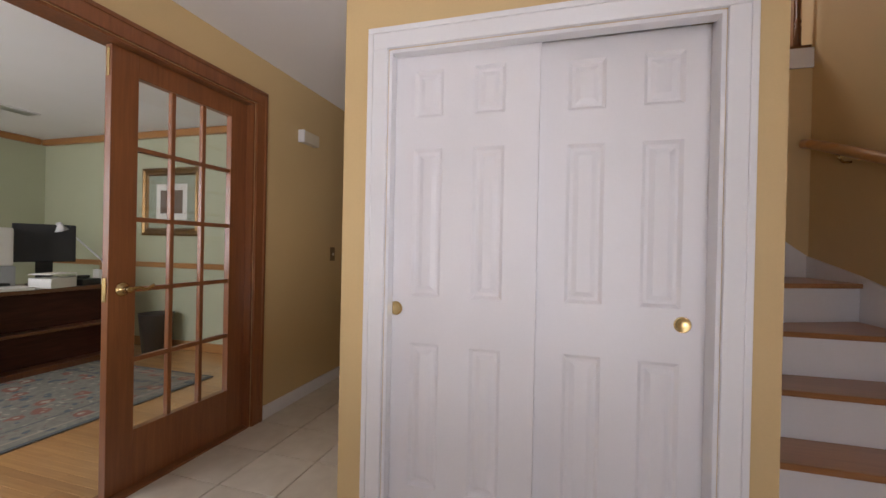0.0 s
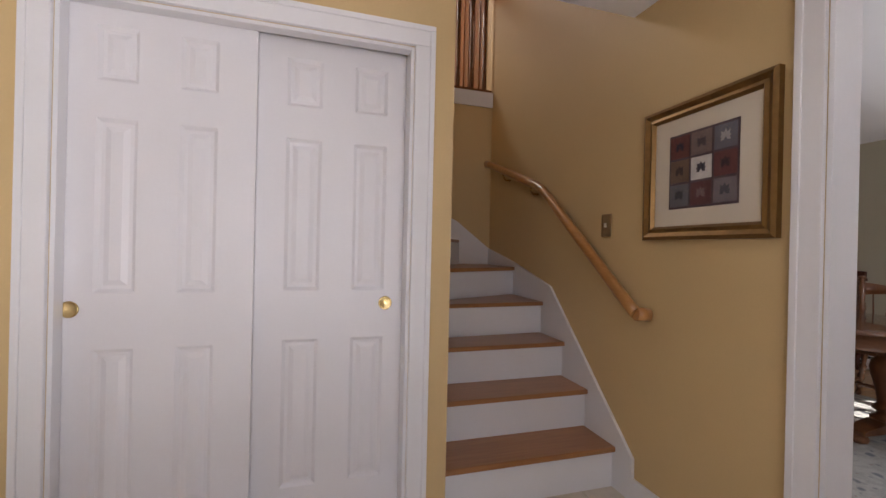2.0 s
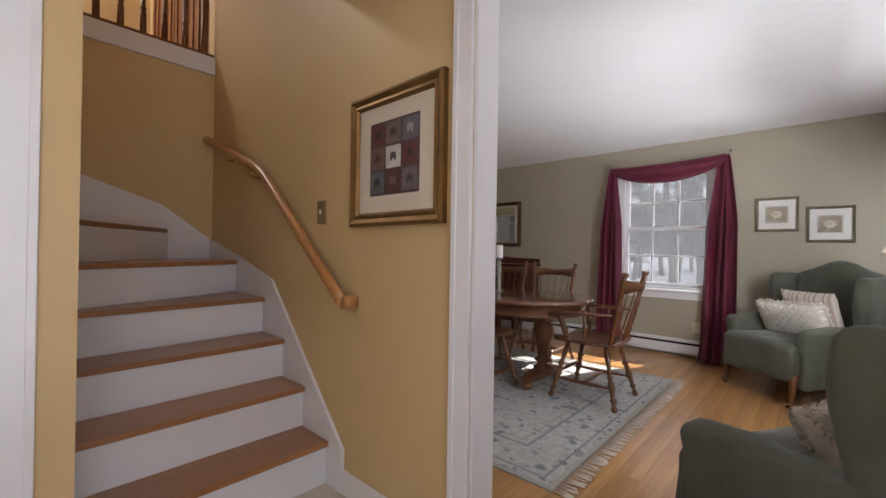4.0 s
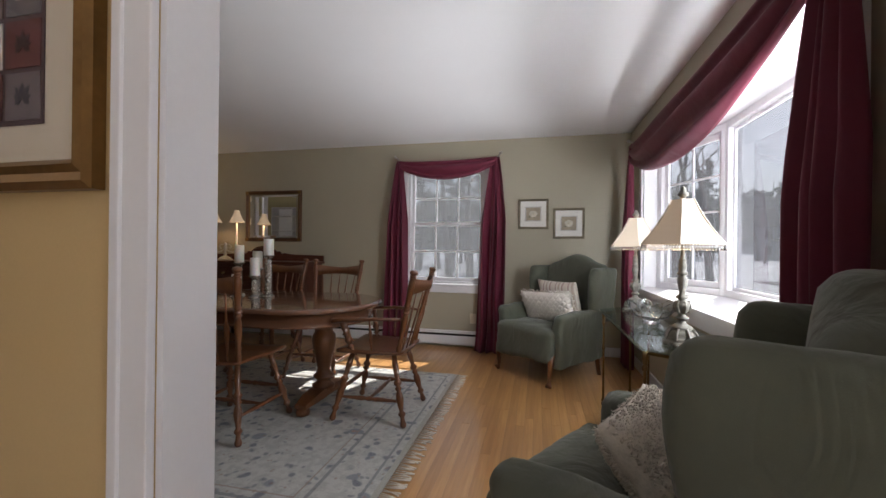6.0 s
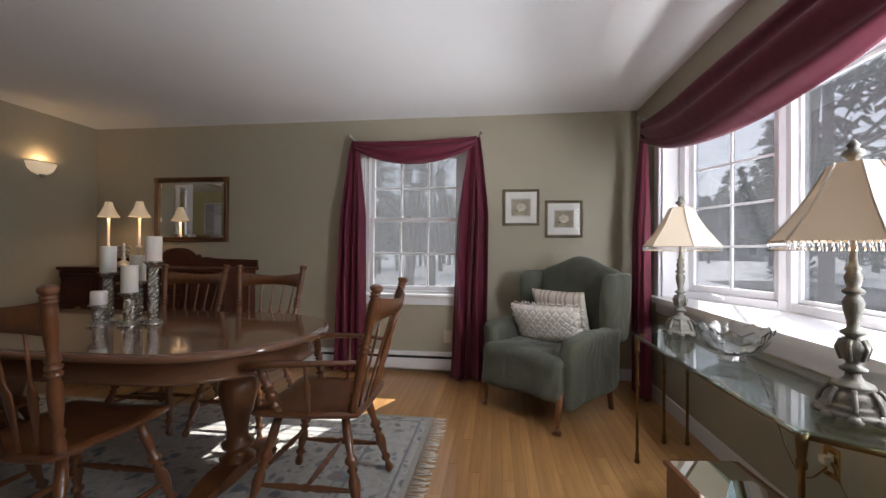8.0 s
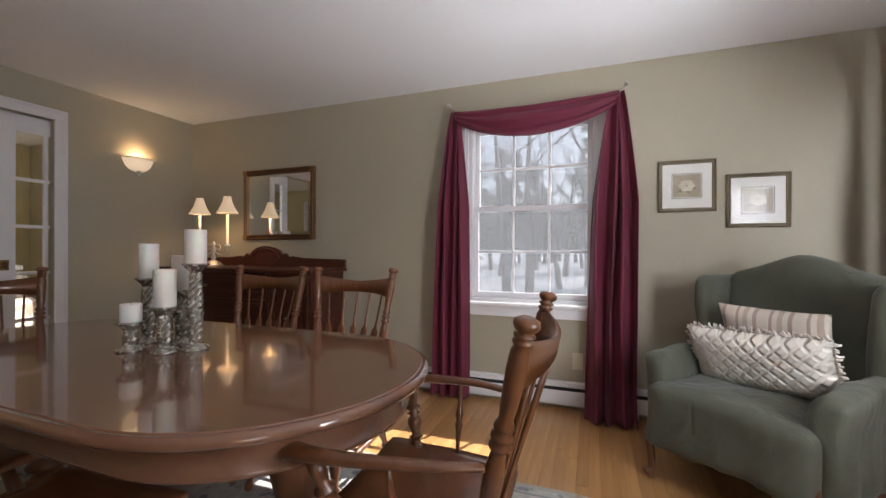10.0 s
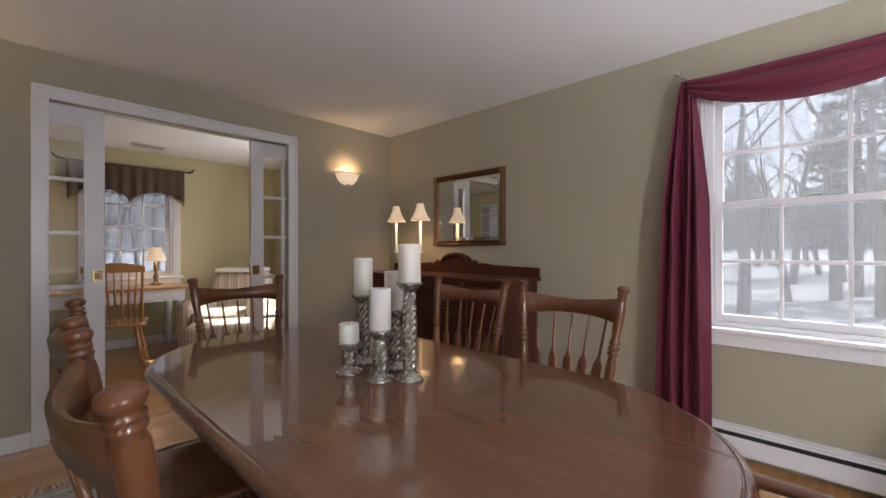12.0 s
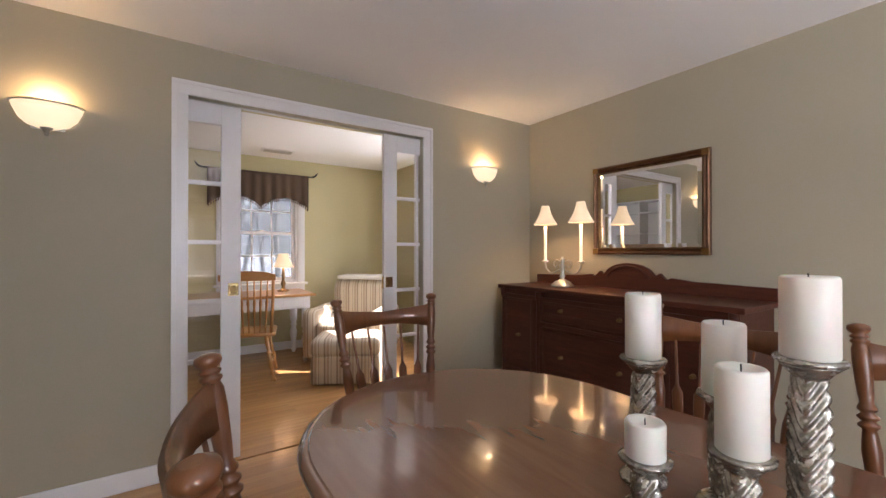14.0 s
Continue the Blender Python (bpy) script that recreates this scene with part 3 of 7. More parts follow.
# handrail
rail = thing("handrail", "oak wall handrail bent above the stairs", "handrail")
part("rail", tubed([(1.405, 3.40, 1.925), (1.405, 3.31, 1.90), (1.405, 2.50, 1.605), (1.405, 2.42, 1.56), (1.405, 1.66, 0.945), (1.405, 1.60, 0.90)], 0.024, 14, 1.25), M["rail"], rail)
part("return_end", tubed([(1.40, 1.592, 0.896), (1.468, 1.585, 0.892)], 0.025, 14, 1.2), M["rail"], rail)
for y, z in ((3.05, 1.80), (2.60, 1.635), (1.75, 1.02)):
    part("bracket", tubed([(1.469, y, z - 0.07), (1.43, y, z - 0.07), (1.408, y, z - 0.045), (1.405, y, z - 0.02)], 0.007, 8), M["brass"], rail, "small brass bracket")

# balustrade on the landing
bal = tagged(new("balustrade"), "dark oak balustrade along the upper landing", "balustrade")
part("shoe_rail", bbox(-0.97, 3.455, 2.5705, 1.465, 3.525, 2.60, 0.006), M["baluster"], bal)
part("top_rail", bbox(-0.97, 3.455, 3.45, 1.465, 3.525, 3.51, 0.012), M["baluster"], bal)
for i in range(15):
    x = 1.40 - i * 0.125
    bm = turned((x, 3.49, 2.60), (x, 3.49, 3.45), [(0.020, 0), (0.020, 0.16), (0.013, 0.18), (0.021, 0.2), (0.013, 0.23), (0.017, 0.45), (0.012, 0.68), (0.020, 0.72), (0.013, 0.75), (0.019, 0.8), (0.019, 1)], 10)
    part("baluster", bm, M["baluster"], bal)
for i in range(2):
    d = thing("landing_door", "reddish wooden closet door on the upper landing", "door", "landing doors", pose(1.468, 3.62 + i * 0.80, 2.571, 0, 0, 90))
    part("leaf", bbox(0, 0.002, 0, 0.78, 0.035, 2.0, 0.004), M["cherry"], d)
    for k in range(5):
        part("plank_moulding", bbox(0.07 + k * 0.15, 0.0355, 0.08, 0.115 + k * 0.15, 0.045, 1.92, 0.003), M["cherry"], d)


def frame_bm(y0, z0, y1, z1, w, depth, lip=0.0):
    """A mitred picture frame, local plane y-z, proud towards -x."""
    bm = bmesh.new()
    rings = []
    for inset, x in ((0, 0), (0, -depth * 0.75), (w * 0.25, -depth), (w * 0.55, -depth * 0.62), (w * 0.8, -depth * 0.78), (w, -depth * 0.35), (w, 0)):
        rings.append([bm.verts.new((x, y, z)) for y, z in ((y0 + inset, z0 + inset), (y1 - inset, z0 + inset), (y1 - inset, z1 - inset), (y0 + inset, z1 - inset))])
    for r, s in zip(rings, rings[1:] + rings[:1]):
        for i in range(4):
            bm.faces.new((r[i], r[(i + 1) % 4], s[(i + 1) % 4], s[i]))
    return bm


def flat_bm(y0, z0, y1, z1, x0, x1):
    bm = bmesh.new()
    box(bm, x0, y0, z0, x1, y1, z1)
    return bm


def tint(name, c, rough=0.8):
    if name not in M:
        M[name] = mottled(name, c, rough, 0.18, 14, 120, 0.1)
    return M[name]


# nine-square print on the stair wall
pic = thing("framed_print", "gilt framed print of nine botanical squares on stair wall", "picture", at=pose(1.468, 1.325, 1.515))
part("frame", frame_bm(-0.287, -0.283, 0.287, 0.283, 0.058, 0.032), M["gold"], pic, "wide gilt frame")
part("mat_board", flat_bm(-0.235, -0.231, 0.235, 0.231, -0.010, -0.004), M["mat_board"], pic)
part("print_ground", flat_bm(-0.152, -0.155, 0.152, 0.155, -0.0125, -0.0105), tint("plum_grey", (0.09, 0.06, 0.065)), pic)
SQ = [(0.12, 0.035, 0.03), (0.16, 0.11, 0.10), (0.13, 0.12, 0.14), (0.15, 0.09, 0.06), (0.50, 0.47, 0.44), (0.13, 0.04, 0.04), (0.13, 0.12, 0.13), (0.10, 0.035, 0.035), (0.16, 0.13, 0.14)]
LF = [(0.03, 0.02, 0.03), (0.06, 0.04, 0.05), (0.34, 0.31, 0.30), (0.05, 0.03, 0.03), (0.05, 0.04, 0.05), (0.05, 0.025, 0.03), (0.04, 0.04, 0.05), (0.16, 0.10, 0.09), (0.06, 0.06, 0.07)]
for i in range(9):
    cy, cz = 0.1 - (i % 3) * 0.1, 0.1 - (i // 3) * 0.1
    part("square", flat_bm(cy - 0.045, cz - 0.045, cy + 0.045, cz + 0.045, -0.0145, -0.0127), tint("print_square_%d" % i, SQ[i]), pic)
    bm = bmesh.new()
    for k in range(7):
        ang = radians(90 + (k - 3) * 40)
        ln = 0.030 if k in (2, 3, 4) else 0.024
        tip = Vector((0, ln * math.cos(ang), ln * math.sin(ang)))
        side = Vector((0, -math.sin(ang), math.cos(ang))) * 0.0065
        vs = [bm.verts.new((-0.0152, cy + p.y, cz - 0.004 + p.z)) for p in (Vector((0, 0, 0)), tip * 0.55 + side, tip, tip * 0.55 - side)]
        bm.faces.new(vs)
    ex = bmesh.ops.extrude_face_region(bm, geom=bm.faces[:])
    bmesh.ops.translate(bm, vec=(0.0004, 0, 0), verts=[v for v in ex["geom"] if isinstance(v, bmesh.types.BMVert)])
    part("leaf_motif", bm, tint("print_leaf_%d" % i, LF[i]), pic)
gp = part("glazing", flat_bm(-0.23, -0.226, 0.23, 0.226, -0.0185, -0.0165), M["picture_glass"], pic)
gp.visible_shadow = False


def switch_plate(name, at, label, mat, gangs=1, w=0.073, h=0.118):
    """Local: plate in y-z, proud towards -x."""
    s = thing(name, label, "switch", at=at)
    part("plate", bbox(-0.006, -w / 2, -h / 2, 0, w / 2, h / 2, 0.003), mat, s)
    for k in range(gangs):
        z = (k - (gangs - 1) / 2) * 0.05
        part("toggle", bbox(-0.016, -0.005, z - 0.011, -0.0062, 0.005, z + 0.011, 0.002), M["plate"], s)
    return s


switch_plate("light_switch", pose(1.469, 1.885, 1.315), "brass light switch plate on the stair wall", M["brass_plate"])
switch_plate("light_switch", pose(-2.039, 3.33, 1.115, 0, 0, 180), "brass light switch plate on the passage wall", M["brass_plate"])
ch = thing("door_chime", "white plastic door chime box on ochre wall", "door chime", at=pose(-2.039, 2.935, 2.015))
part("cover", bbox(0, -0.10, -0.045, 0.05, 0.095, 0.045, 0.008), M["plate"], ch)
part("side_cap", bbox(0.0, -0.113, -0.047, 0.054, -0.101, 0.047, 0.003), M["white"], ch)


def french_leaf(name, at, label):
    """Fifteen-light leaf; local x across, z up, faces along y."""
    d = thing(name, label, "door", at=at)
    w, h, t = 0.825, 2.075, 0.04
    gx0, gx1, gz0, gz1 = 0.125, 0.70, 0.268, 1.965
    for a, b, c, e, nm in ((0, gx0, 0, h, "stile"), (gx1, w, 0, h, "stile"), (gx0, gx1, 0, gz0, "bottom_rail"), (gx0, gx1, gz1, h, "top_rail")):
        part(nm, bbox(a, 0, c, b, t, e, 0.003), M["cherry"], d)
    cw, rh, mw = (gx1 - gx0) / 3, (gz1 - gz0) / 5, 0.023
    for i in (1, 2):
        part("muntin", bbox(gx0 + cw * i - mw / 2, 0.006, gz0, gx0 + cw * i + mw / 2, 0.034, gz1, 0.004), M["cherry"], d)
    for j in range(1, 5):
        part("muntin", bbox(gx0, 0.005, gz0 + rh * j - mw / 2, gx1, 0.035, gz0 + rh * j + mw / 2, 0.004), M["cherry"], d)
    for i in range(3):
        for j in range(5):
            g = part("pane", flat_bm(0.018, gz0 + rh * j, 0.022, gz0 + rh * (j + 1), gx0 + cw * i, gx0 + cw * (i + 1)), M["pane"], d)
            g.visible_shadow = False
    bm = bmesh.new()
    lathe(bm, [(0.033, 0), (0.033, 0.004), (0.026, 0.010), (0.012, 0.013), (0.012, 0.045), (0.015, 0.05), (0.012, 0.055)], 24, pose(0.062, 0.0, 0.955, 90))
    h1 = part("handle", bm, M["brass"], d, "brass lever handle")
    part("lever", tubed(smooth_path([(0.062, -0.05, 0.955), (0.10, -0.053, 0.962), (0.14, -0.05, 0.952), (0.18, -0.048, 0.968)]), 0.008, 10), M["brass"], h1)
    part("latch_plate", bbox(-0.006, 0.008, 0.90, 0.0, 0.032, 1.01, 0.001), M["brass"], d)
    part("flush_bolt", bbox(-0.003, 0.012, 1.93, 0.0, 0.028, 2.06, 0.001), M["brass"], d)
    return d


french_leaf("french_door", pose(-2.085, 1.528, 0.012, 0, 0, 90), "closed reddish wooden french door with fifteen glass panes")


# ---- windows ----
def sash_window(name, at, w, h, label, meet=0.5, cols=3, rows=2, casing_w=0.085, glass="house_glass"):
    """Double-hung window, local x across from 0 to w, z up from 0 to h, room on the -y side, wall face at y = 0."""
    win = tagged(new(name), label, "window", kind="structure")
    win.matrix_basis = at
    d = 0.13
    for a, b, c, e in ((0, 0.03, 0, h), (w - 0.03, w, 0, h), (0.03, w - 0.03, h - 0.03, h), (0.03, w - 0.03, 0, 0.025)):
        part("window_frame", bbox(a, 0.002, c, b, d, e, 0.002), M["white"], win)
    zm = h * meet
    for (z0, z1, y0) in ((zm - 0.02, h - 0.031, 0.075), (0.026, zm + 0.02, 0.035)):
        x0, x1, s, t = 0.031, w - 0.031, 0.036, 0.034
        sash = tagged(new("sash"))
        sash.parent = win
        for a, b, c, e in ((x0, x0 + s, z0, z1), (x1 - s, x1, z0, z1), (x0 + s, x1 - s, z1 - s, z1), (x0 + s, x1 - s, z0, z0 + s + 0.006)):
            part("sash_rail", bbox(a, y0, c, b, y0 + t, e, 0.003), M["white"], sash)
        gx0, gx1, gz0, gz1 = x0 + s, x1 - s, z0 + s + 0.006, z1 - s
        for i in range(1, cols):
            x = gx0 + (gx1 - gx0) * i / cols
            part("muntin", bbox(x - 0.009, y0 + 0.006, gz0, x + 0.009, y0 + 0.028, gz1, 0.003), M["white"], sash)
        for j in range(1, rows):
            z = gz0 + (gz1 - gz0) * j / rows
            part("muntin", bbox(gx0, y0 + 0.007, z - 0.009, gx1, y0 + 0.027, z + 0.009, 0.003), M["white"], sash)
        for i in range(cols):
            for j in range(rows):
                xa, xb = gx0 + (gx1 - gx0) * i / cols, gx0 + (gx1 - gx0) * (i + 1) / cols
                za, zb = gz0 + (gz1 - gz0) * j / rows, gz0 + (gz1 - gz0) * (j + 1) / rows
                g = part("pane", bbox(xa, y0 + 0.015, za, xb, y0 + 0.018, zb, 0.0002, 1), M[glass], sash)
                g.visible_shadow = False
    if glass == "house_glass":
        g = part("insect_screen", bbox(0.031, 0.120, 0.027, w - 0.031, 0.1215, h - 0.032, 0.0002, 1), M["mesh"], win, "grey insect screen")
        g.visible_shadow = False
    part("sash_lock", bbox(w / 2 - 0.03, 0.03, zm + 0.021, w / 2 + 0.03, 0.055, zm + 0.034, 0.003), M["nickel"], win)
    c = casing_w
    for a, b, e, f in ((-c, 0, 0, h), (w, w + c, 0, h), (-c, w + c, h + 0.0005, h + c)):
        bm = bmesh.new()
        box(bm, a, -0.018, e, b, -0.001, f)
        box(bm, a + 0.02, -0.024, e + 0.002, b - 0.02, -0.017, f - 0.012)
        bevelled(bm, 0.003)
        part("casing", bm, M["white"], win)
    part("window_sill", bbox(-c - 0.03, -0.06, -0.028, w + c + 0.03, 0.03, -0.0005, 0.008), M["white"], win)
    part("apron", bbox(-c, -0.018, -0.105, w + c, -0.001, -0.029, 0.004), M["white"], win)
    return win


# the room lies towards -x for the east window, towards -y for the study window
sash_window("window_1", pose(5.52, 1.785, 0.731, 0, 0, -90), 0.93, 1.358, "white double-hung window with a grid of twelve panes", 0.515, casing_w=0.05)
sash_window("window_2", pose(3.30, 7.42, 0.84, 0, 0, 0), 0.83, 1.21, "white double-hung study window with muntins", 0.51)

# bay window
bay = tagged(new("window_3"), "white angled bay window with deep seat board", "window", kind="structure")
P = [(BAY1 - 0.02, -0.84), (4.27, -1.12), (3.06, -1.12), (BAY0 + 0.02, -0.84)]
seat = [(BAY1 + 0.05, -0.615), (BAY1 + 0.05, -0.688), (BAY1 - 0.002, -0.688), (BAY1 - 0.002, -0.88), (4.29, -1.18), (3.04, -1.18), (BAY0 + 0.002, -0.88), (BAY0 + 0.002, -0.688), (BAY0 - 0.05, -0.688), (BAY0 - 0.05, -0.615)]
bm = prism(seat[::-1], BZ0 - 0.035, BZ0 + 0.004)
part("seat_board", bm, M["white"], bay, "white painted seat board")
part("apron", bbox(BAY0 - 0.03, -0.689, BZ0 - 0.12, BAY1 + 0.03, -0.66, BZ0 - 0.036, 0.008), M["white"], bay)
head = [(BAY1 - 0.003, -0.70), (BAY1 - 0.003, -0.88), (4.29, -1.18), (3.04, -1.18), (BAY0 + 0.003, -0.88), (BAY0 + 0.003, -0.70)]
part("head_board", prism(head[::-1], BZ1 - 0.012, BZ1 + 0.05), M["white"], bay)
for a, b in ((BAY0 - 0.09, BAY0), (BAY1, BAY1 + 0.09)):
    part("casing", bbox(a, -0.689, BZ0 + 0.005, b, -0.668, BZ1, 0.005), M["white"], bay)
part("casing", bbox(BAY0 - 0.09, -0.689, BZ1 + 0.0005, BAY1 + 0.09, -0.668, BZ1 + 0.09, 0.005), M["white"], bay)
for a, b in ((BAY0 + 0.002, BAY0 + 0.02), (BAY1 - 0.02, BAY1 - 0.002)):
    part("jamb", bbox(a, -0.86, BZ0 + 0.005, b, -0.69, BZ1 - 0.013, 0.002), M["white"], bay)


def bay_unit(p, q, cols, rows, stile, sashed):
    """One light of the bay from p to q in plan."""
    p, q = Vector((*p, 0)), Vector((*q, 0))
    w = (q - p).length
    m = Matrix.Translation(p) @ Matrix.Rotation(math.atan2(q.y - p.y, q.x - p.x), 4, "Z")
    z0, z1 = BZ0 + 0.005, BZ1 - 0.013
    unit = tagged(new("bay_light"))
    unit.parent = bay
    unit.matrix_basis = m
    rings = [(0.0, 0.05, -0.045, 0.045)] + ([(0.052, 0.045, -0.028, 0.012)] if sashed else [(0.052, 0.022, -0.03, 0.01)])
    for off, s, y0, y1 in rings:
        for a, b, c, e in ((off, off + s, z0 + off, z1 - off), (w - off - s, w - off, z0 + off, z1 - off), (off + s, w - off - s, z1 - off - s, z1 - off), (off + s, w - off - s, z0 + off, z0 + off + s)):
            part("sash_rail" if off else "post", bbox(a, y0, c, b, y1, e, 0.004), M["white"], unit)
    g0 = rings[1][0] + rings[1][1]
    xa, xb, za, zb = g0, w - g0, z0 + g0, z1 - g0
    for i in range(1, cols):
        x = xa + (xb - xa) * i / cols
        part("muntin", bbox(x - 0.008, -0.018, za, x + 0.008, 0.002, zb, 0.002), M["white"], unit)
    for j in range(1, rows):
        z = za + (zb - za) * j / rows
        part("muntin", bbox(xa, -0.017, z - 0.008, xb, 0.001, z + 0.008, 0.002), M["white"], unit)
    g = part("pane", bbox(xa, -0.01, za, xb, -0.006, zb, 0.0003, 1), M["bay_pane"], unit)
    g.visible_shadow = False
    return unit


bay_unit(P[1], P[0], 2, 4, 0.04, True)
bay_unit(P[2], P[1], 1, 1, 0.04, False)
bay_unit(P[3], P[2], 2, 4, 0.04, True)
lock = part("casement_crank", tubed([(4.66, -0.90, BZ0 + 0.05), (4.60, -0.86, BZ0 + 0.055), (4.52, -0.885, BZ0 + 0.045)], 0.009, 8), M["white"], bay)
setting("wall_bay_skirt", prism([(BAY1 + 0.1, -0.832), (4.32, -1.24), (3.0, -1.24), (BAY0 - 0.1, -0.832)], 0.2, BZ0 - 0.04), M["siding"], "clapboard below the bay")
setting("roof_bay", prism([(BAY1 + 0.1, -0.832), (4.32, -1.24), (3.0, -1.24), (BAY0 - 0.1, -0.832)], BZ1 + 0.055, BZ1 + 0.3), M["roof"], "shingled cap over the bay", "roof")


# ---- pocket doors ----
def pocket_leaf(name, x0, x1, lock_x, side, label):
    d = thing(name, label, "door", "pocket doors", pose(0, 4.762, 0))
    h, t = 2.09, 0.036
    lo, hi = (x0, x1)
    st = 0.105
    inner = lock_x
    # the leaf slides into the wall on the other side; only its shown part is built wide enough to enter the pocket
    if side > 0:
        spans = ((inner, inner + st),)
        gx0, gx1 = inner + st, hi
    else:
        spans = ((inner - st, inner),)
        gx0, gx1 = lo, inner - st
    for a, b in spans:
        part("stile", bbox(a, 0, 0.008, b, t, h, 0.003), M["white"], d)
    gz0, gz1 = 0.26, 1.97
    part("top_rail", bbox(gx0, 0, gz1, gx1, t, h, 0.002), M["white"], d)
    part("bottom_rail", bbox(gx0, 0, 0.008, gx1, t, gz0, 0.002), M["white"], d)
    rh = (gz1 - gz0) / 5
    for j in range(1, 5):
        part("muntin", bbox(gx0, 0.004, gz0 + rh * j - 0.012, gx1, t - 0.004, gz0 + rh * j + 0.012, 0.003), M["white"], d)
    mx = gx0 + 0.175 if side > 0 else gx1 - 0.175
    part("muntin", bbox(mx - 0.012, 0.004, gz0, mx + 0.012, t - 0.004, gz1, 0.003), M["white"], d)
    for j in range(5):
        g = part("pane", flat_bm(0.016, gz0 + rh * j, 0.02, gz0 + rh * (j + 1), gx0, gx1), M["pane"], d)
        g.visible_shadow = False
    s = 1 if side > 0 else -1
    lk = part("lock_plate", bbox(inner + s * 0.012, -0.004, 0.97, inner + s * 0.068, 0.0, 1.045, 0.001), M["brass"], d, "square brass pocket door lock")
    part("recess", bbox(inner + s * 0.025, -0.0055, 0.985, inner + s * 0.055, -0.0042, 1.03, 0.0005), M["oldbrass"], lk)
    part("edge_pull", bbox(inner - s * 0.002, 0.006, 0.96, inner, t - 0.006, 1.05, 0.0005), M["brass"], d)
    return d


pocket_leaf("pocket_door", 2.70, 3.134, 3.134, -1, "white glazed pocket door half slid into the wall")
pocket_leaf("pocket_door", 4.075, 4.55, 4.075, 1, "white glazed pocket door half slid into the wall")
setting("trim_pocket_track", bbox(2.87, 4.765, 2.092, 4.375, 4.795, 2.0975, 0.0005), M["nickel"], "metal pocket door track", "trim")


# ---- dining furniture ----
TX, TY0, TY1, TR = 3.56, 1.89, 2.965, 0.53


def racetrack(r, n=28):
    pts = [(TX + r * math.cos(a), TY1 + r * math.sin(a)) for a in [math.pi * i / n for i in range(n + 1)]]
    return pts + [(TX - r * math.cos(a), TY0 - r * math.sin(a)) for a in [math.pi * i / n for i in range(n + 1)]]


def stacked(rings, material_name, parent, name, label=""):
    bm = bmesh.new()
    loops = [[bm.verts.new((x, y, z)) for x, y in racetrack(TR + dr)] for dr, z in rings]
    n = len(loops[0])
    for a, b in zip(loops, loops[1:]):
        for i in range(n):
            f = bm.faces.new((a[i], a[(i + 1) % n], b[(i + 1) % n], b[i]))
            f.smooth = True
    bm.faces.new(loops[0][::-1])
    bm.faces.new(loops[-1])
    ob = part(name, bm, M[material_name], parent, label)
    return ob


table = thing("dining_table", "oval polished maple double pedestal dining table on the rug", "table", at=pose(0, 0, 0))
stacked([(-0.035, 0.716), (-0.008, 0.718), (-0.002, 0.724), (0.0, 0.732), (-0.004, 0.740), (-0.014, 0.746), (-0.020, 0.7475), (-0.022, 0.7465), (-0.026, 0.7465), (-0.028, 0.75)], "table", table, "tabletop")
stacked([(-0.075, 0.618), (-0.066, 0.622), (-0.066, 0.634), (-0.075, 0.640), (-0.075, 0.7155)], "table", table, "apron")
COL = [(0.055, 0), (0.085, 0.02), (0.09, 0.07), (0.06, 0.10), (0.05, 0.14), (0.078, 0.17), (0.082, 0.20), (0.055, 0.24), (0.052, 0.30), (0.066, 0.45), (0.088, 0.60), (0.096, 0.70), (0.088, 0.78), (0.06, 0.84), (0.055, 0.86), (0.082, 0.89), (0.082, 0.93), (0.09, 0.95), (0.09, 1)]
# pedestals and feet take darker wood: the shade under the table is in their colour
for y in (1.77, 3.08):
    part("pedestal", turned((TX, y, 0.11), (TX, y, 0.617), [(r * 0.9, t) for r, t in COL], 28), M["baluster"], table, "turned pedestal")
    for sx in (-1, 1):
        bm = bmesh.new()
        top = [(0.0, 0.125), (0.10, 0.122), (0.19, 0.108), (0.26, 0.092), (0.30, 0.084), (0.30, 0.055), (0.20, 0.055), (0.10, 0.06), (0.0, 0.06)]
        for dy in (-0.055, 0.055):
            bm.faces.new([bm.verts.new((TX + sx * a, y + dy * (1.0 if a < 0.2 else 0.8), b + 0.012)) for a, b in top])
        bm.verts.ensure_lookup_table()
        n = len(top)
        for i in range(n):
            bm.faces.new((bm.verts[i], bm.verts[(i + 1) % n], bm.verts[n + (i + 1) % n], bm.verts[n + i]))
        bevelled(bm, 0.008, 2)
        part("base_foot", bm, M["baluster"], table, "shaped platform foot")
        bm = bmesh.new()
        lathe(bm, [(0.02, 0.012), (0.042, 0.022), (0.048, 0.042), (0.04, 0.062), (0.025, 0.068)], 18, pose(TX + sx * 0.265, y, 0.0))
        part("bun_foot", bm, M["baluster"], table)

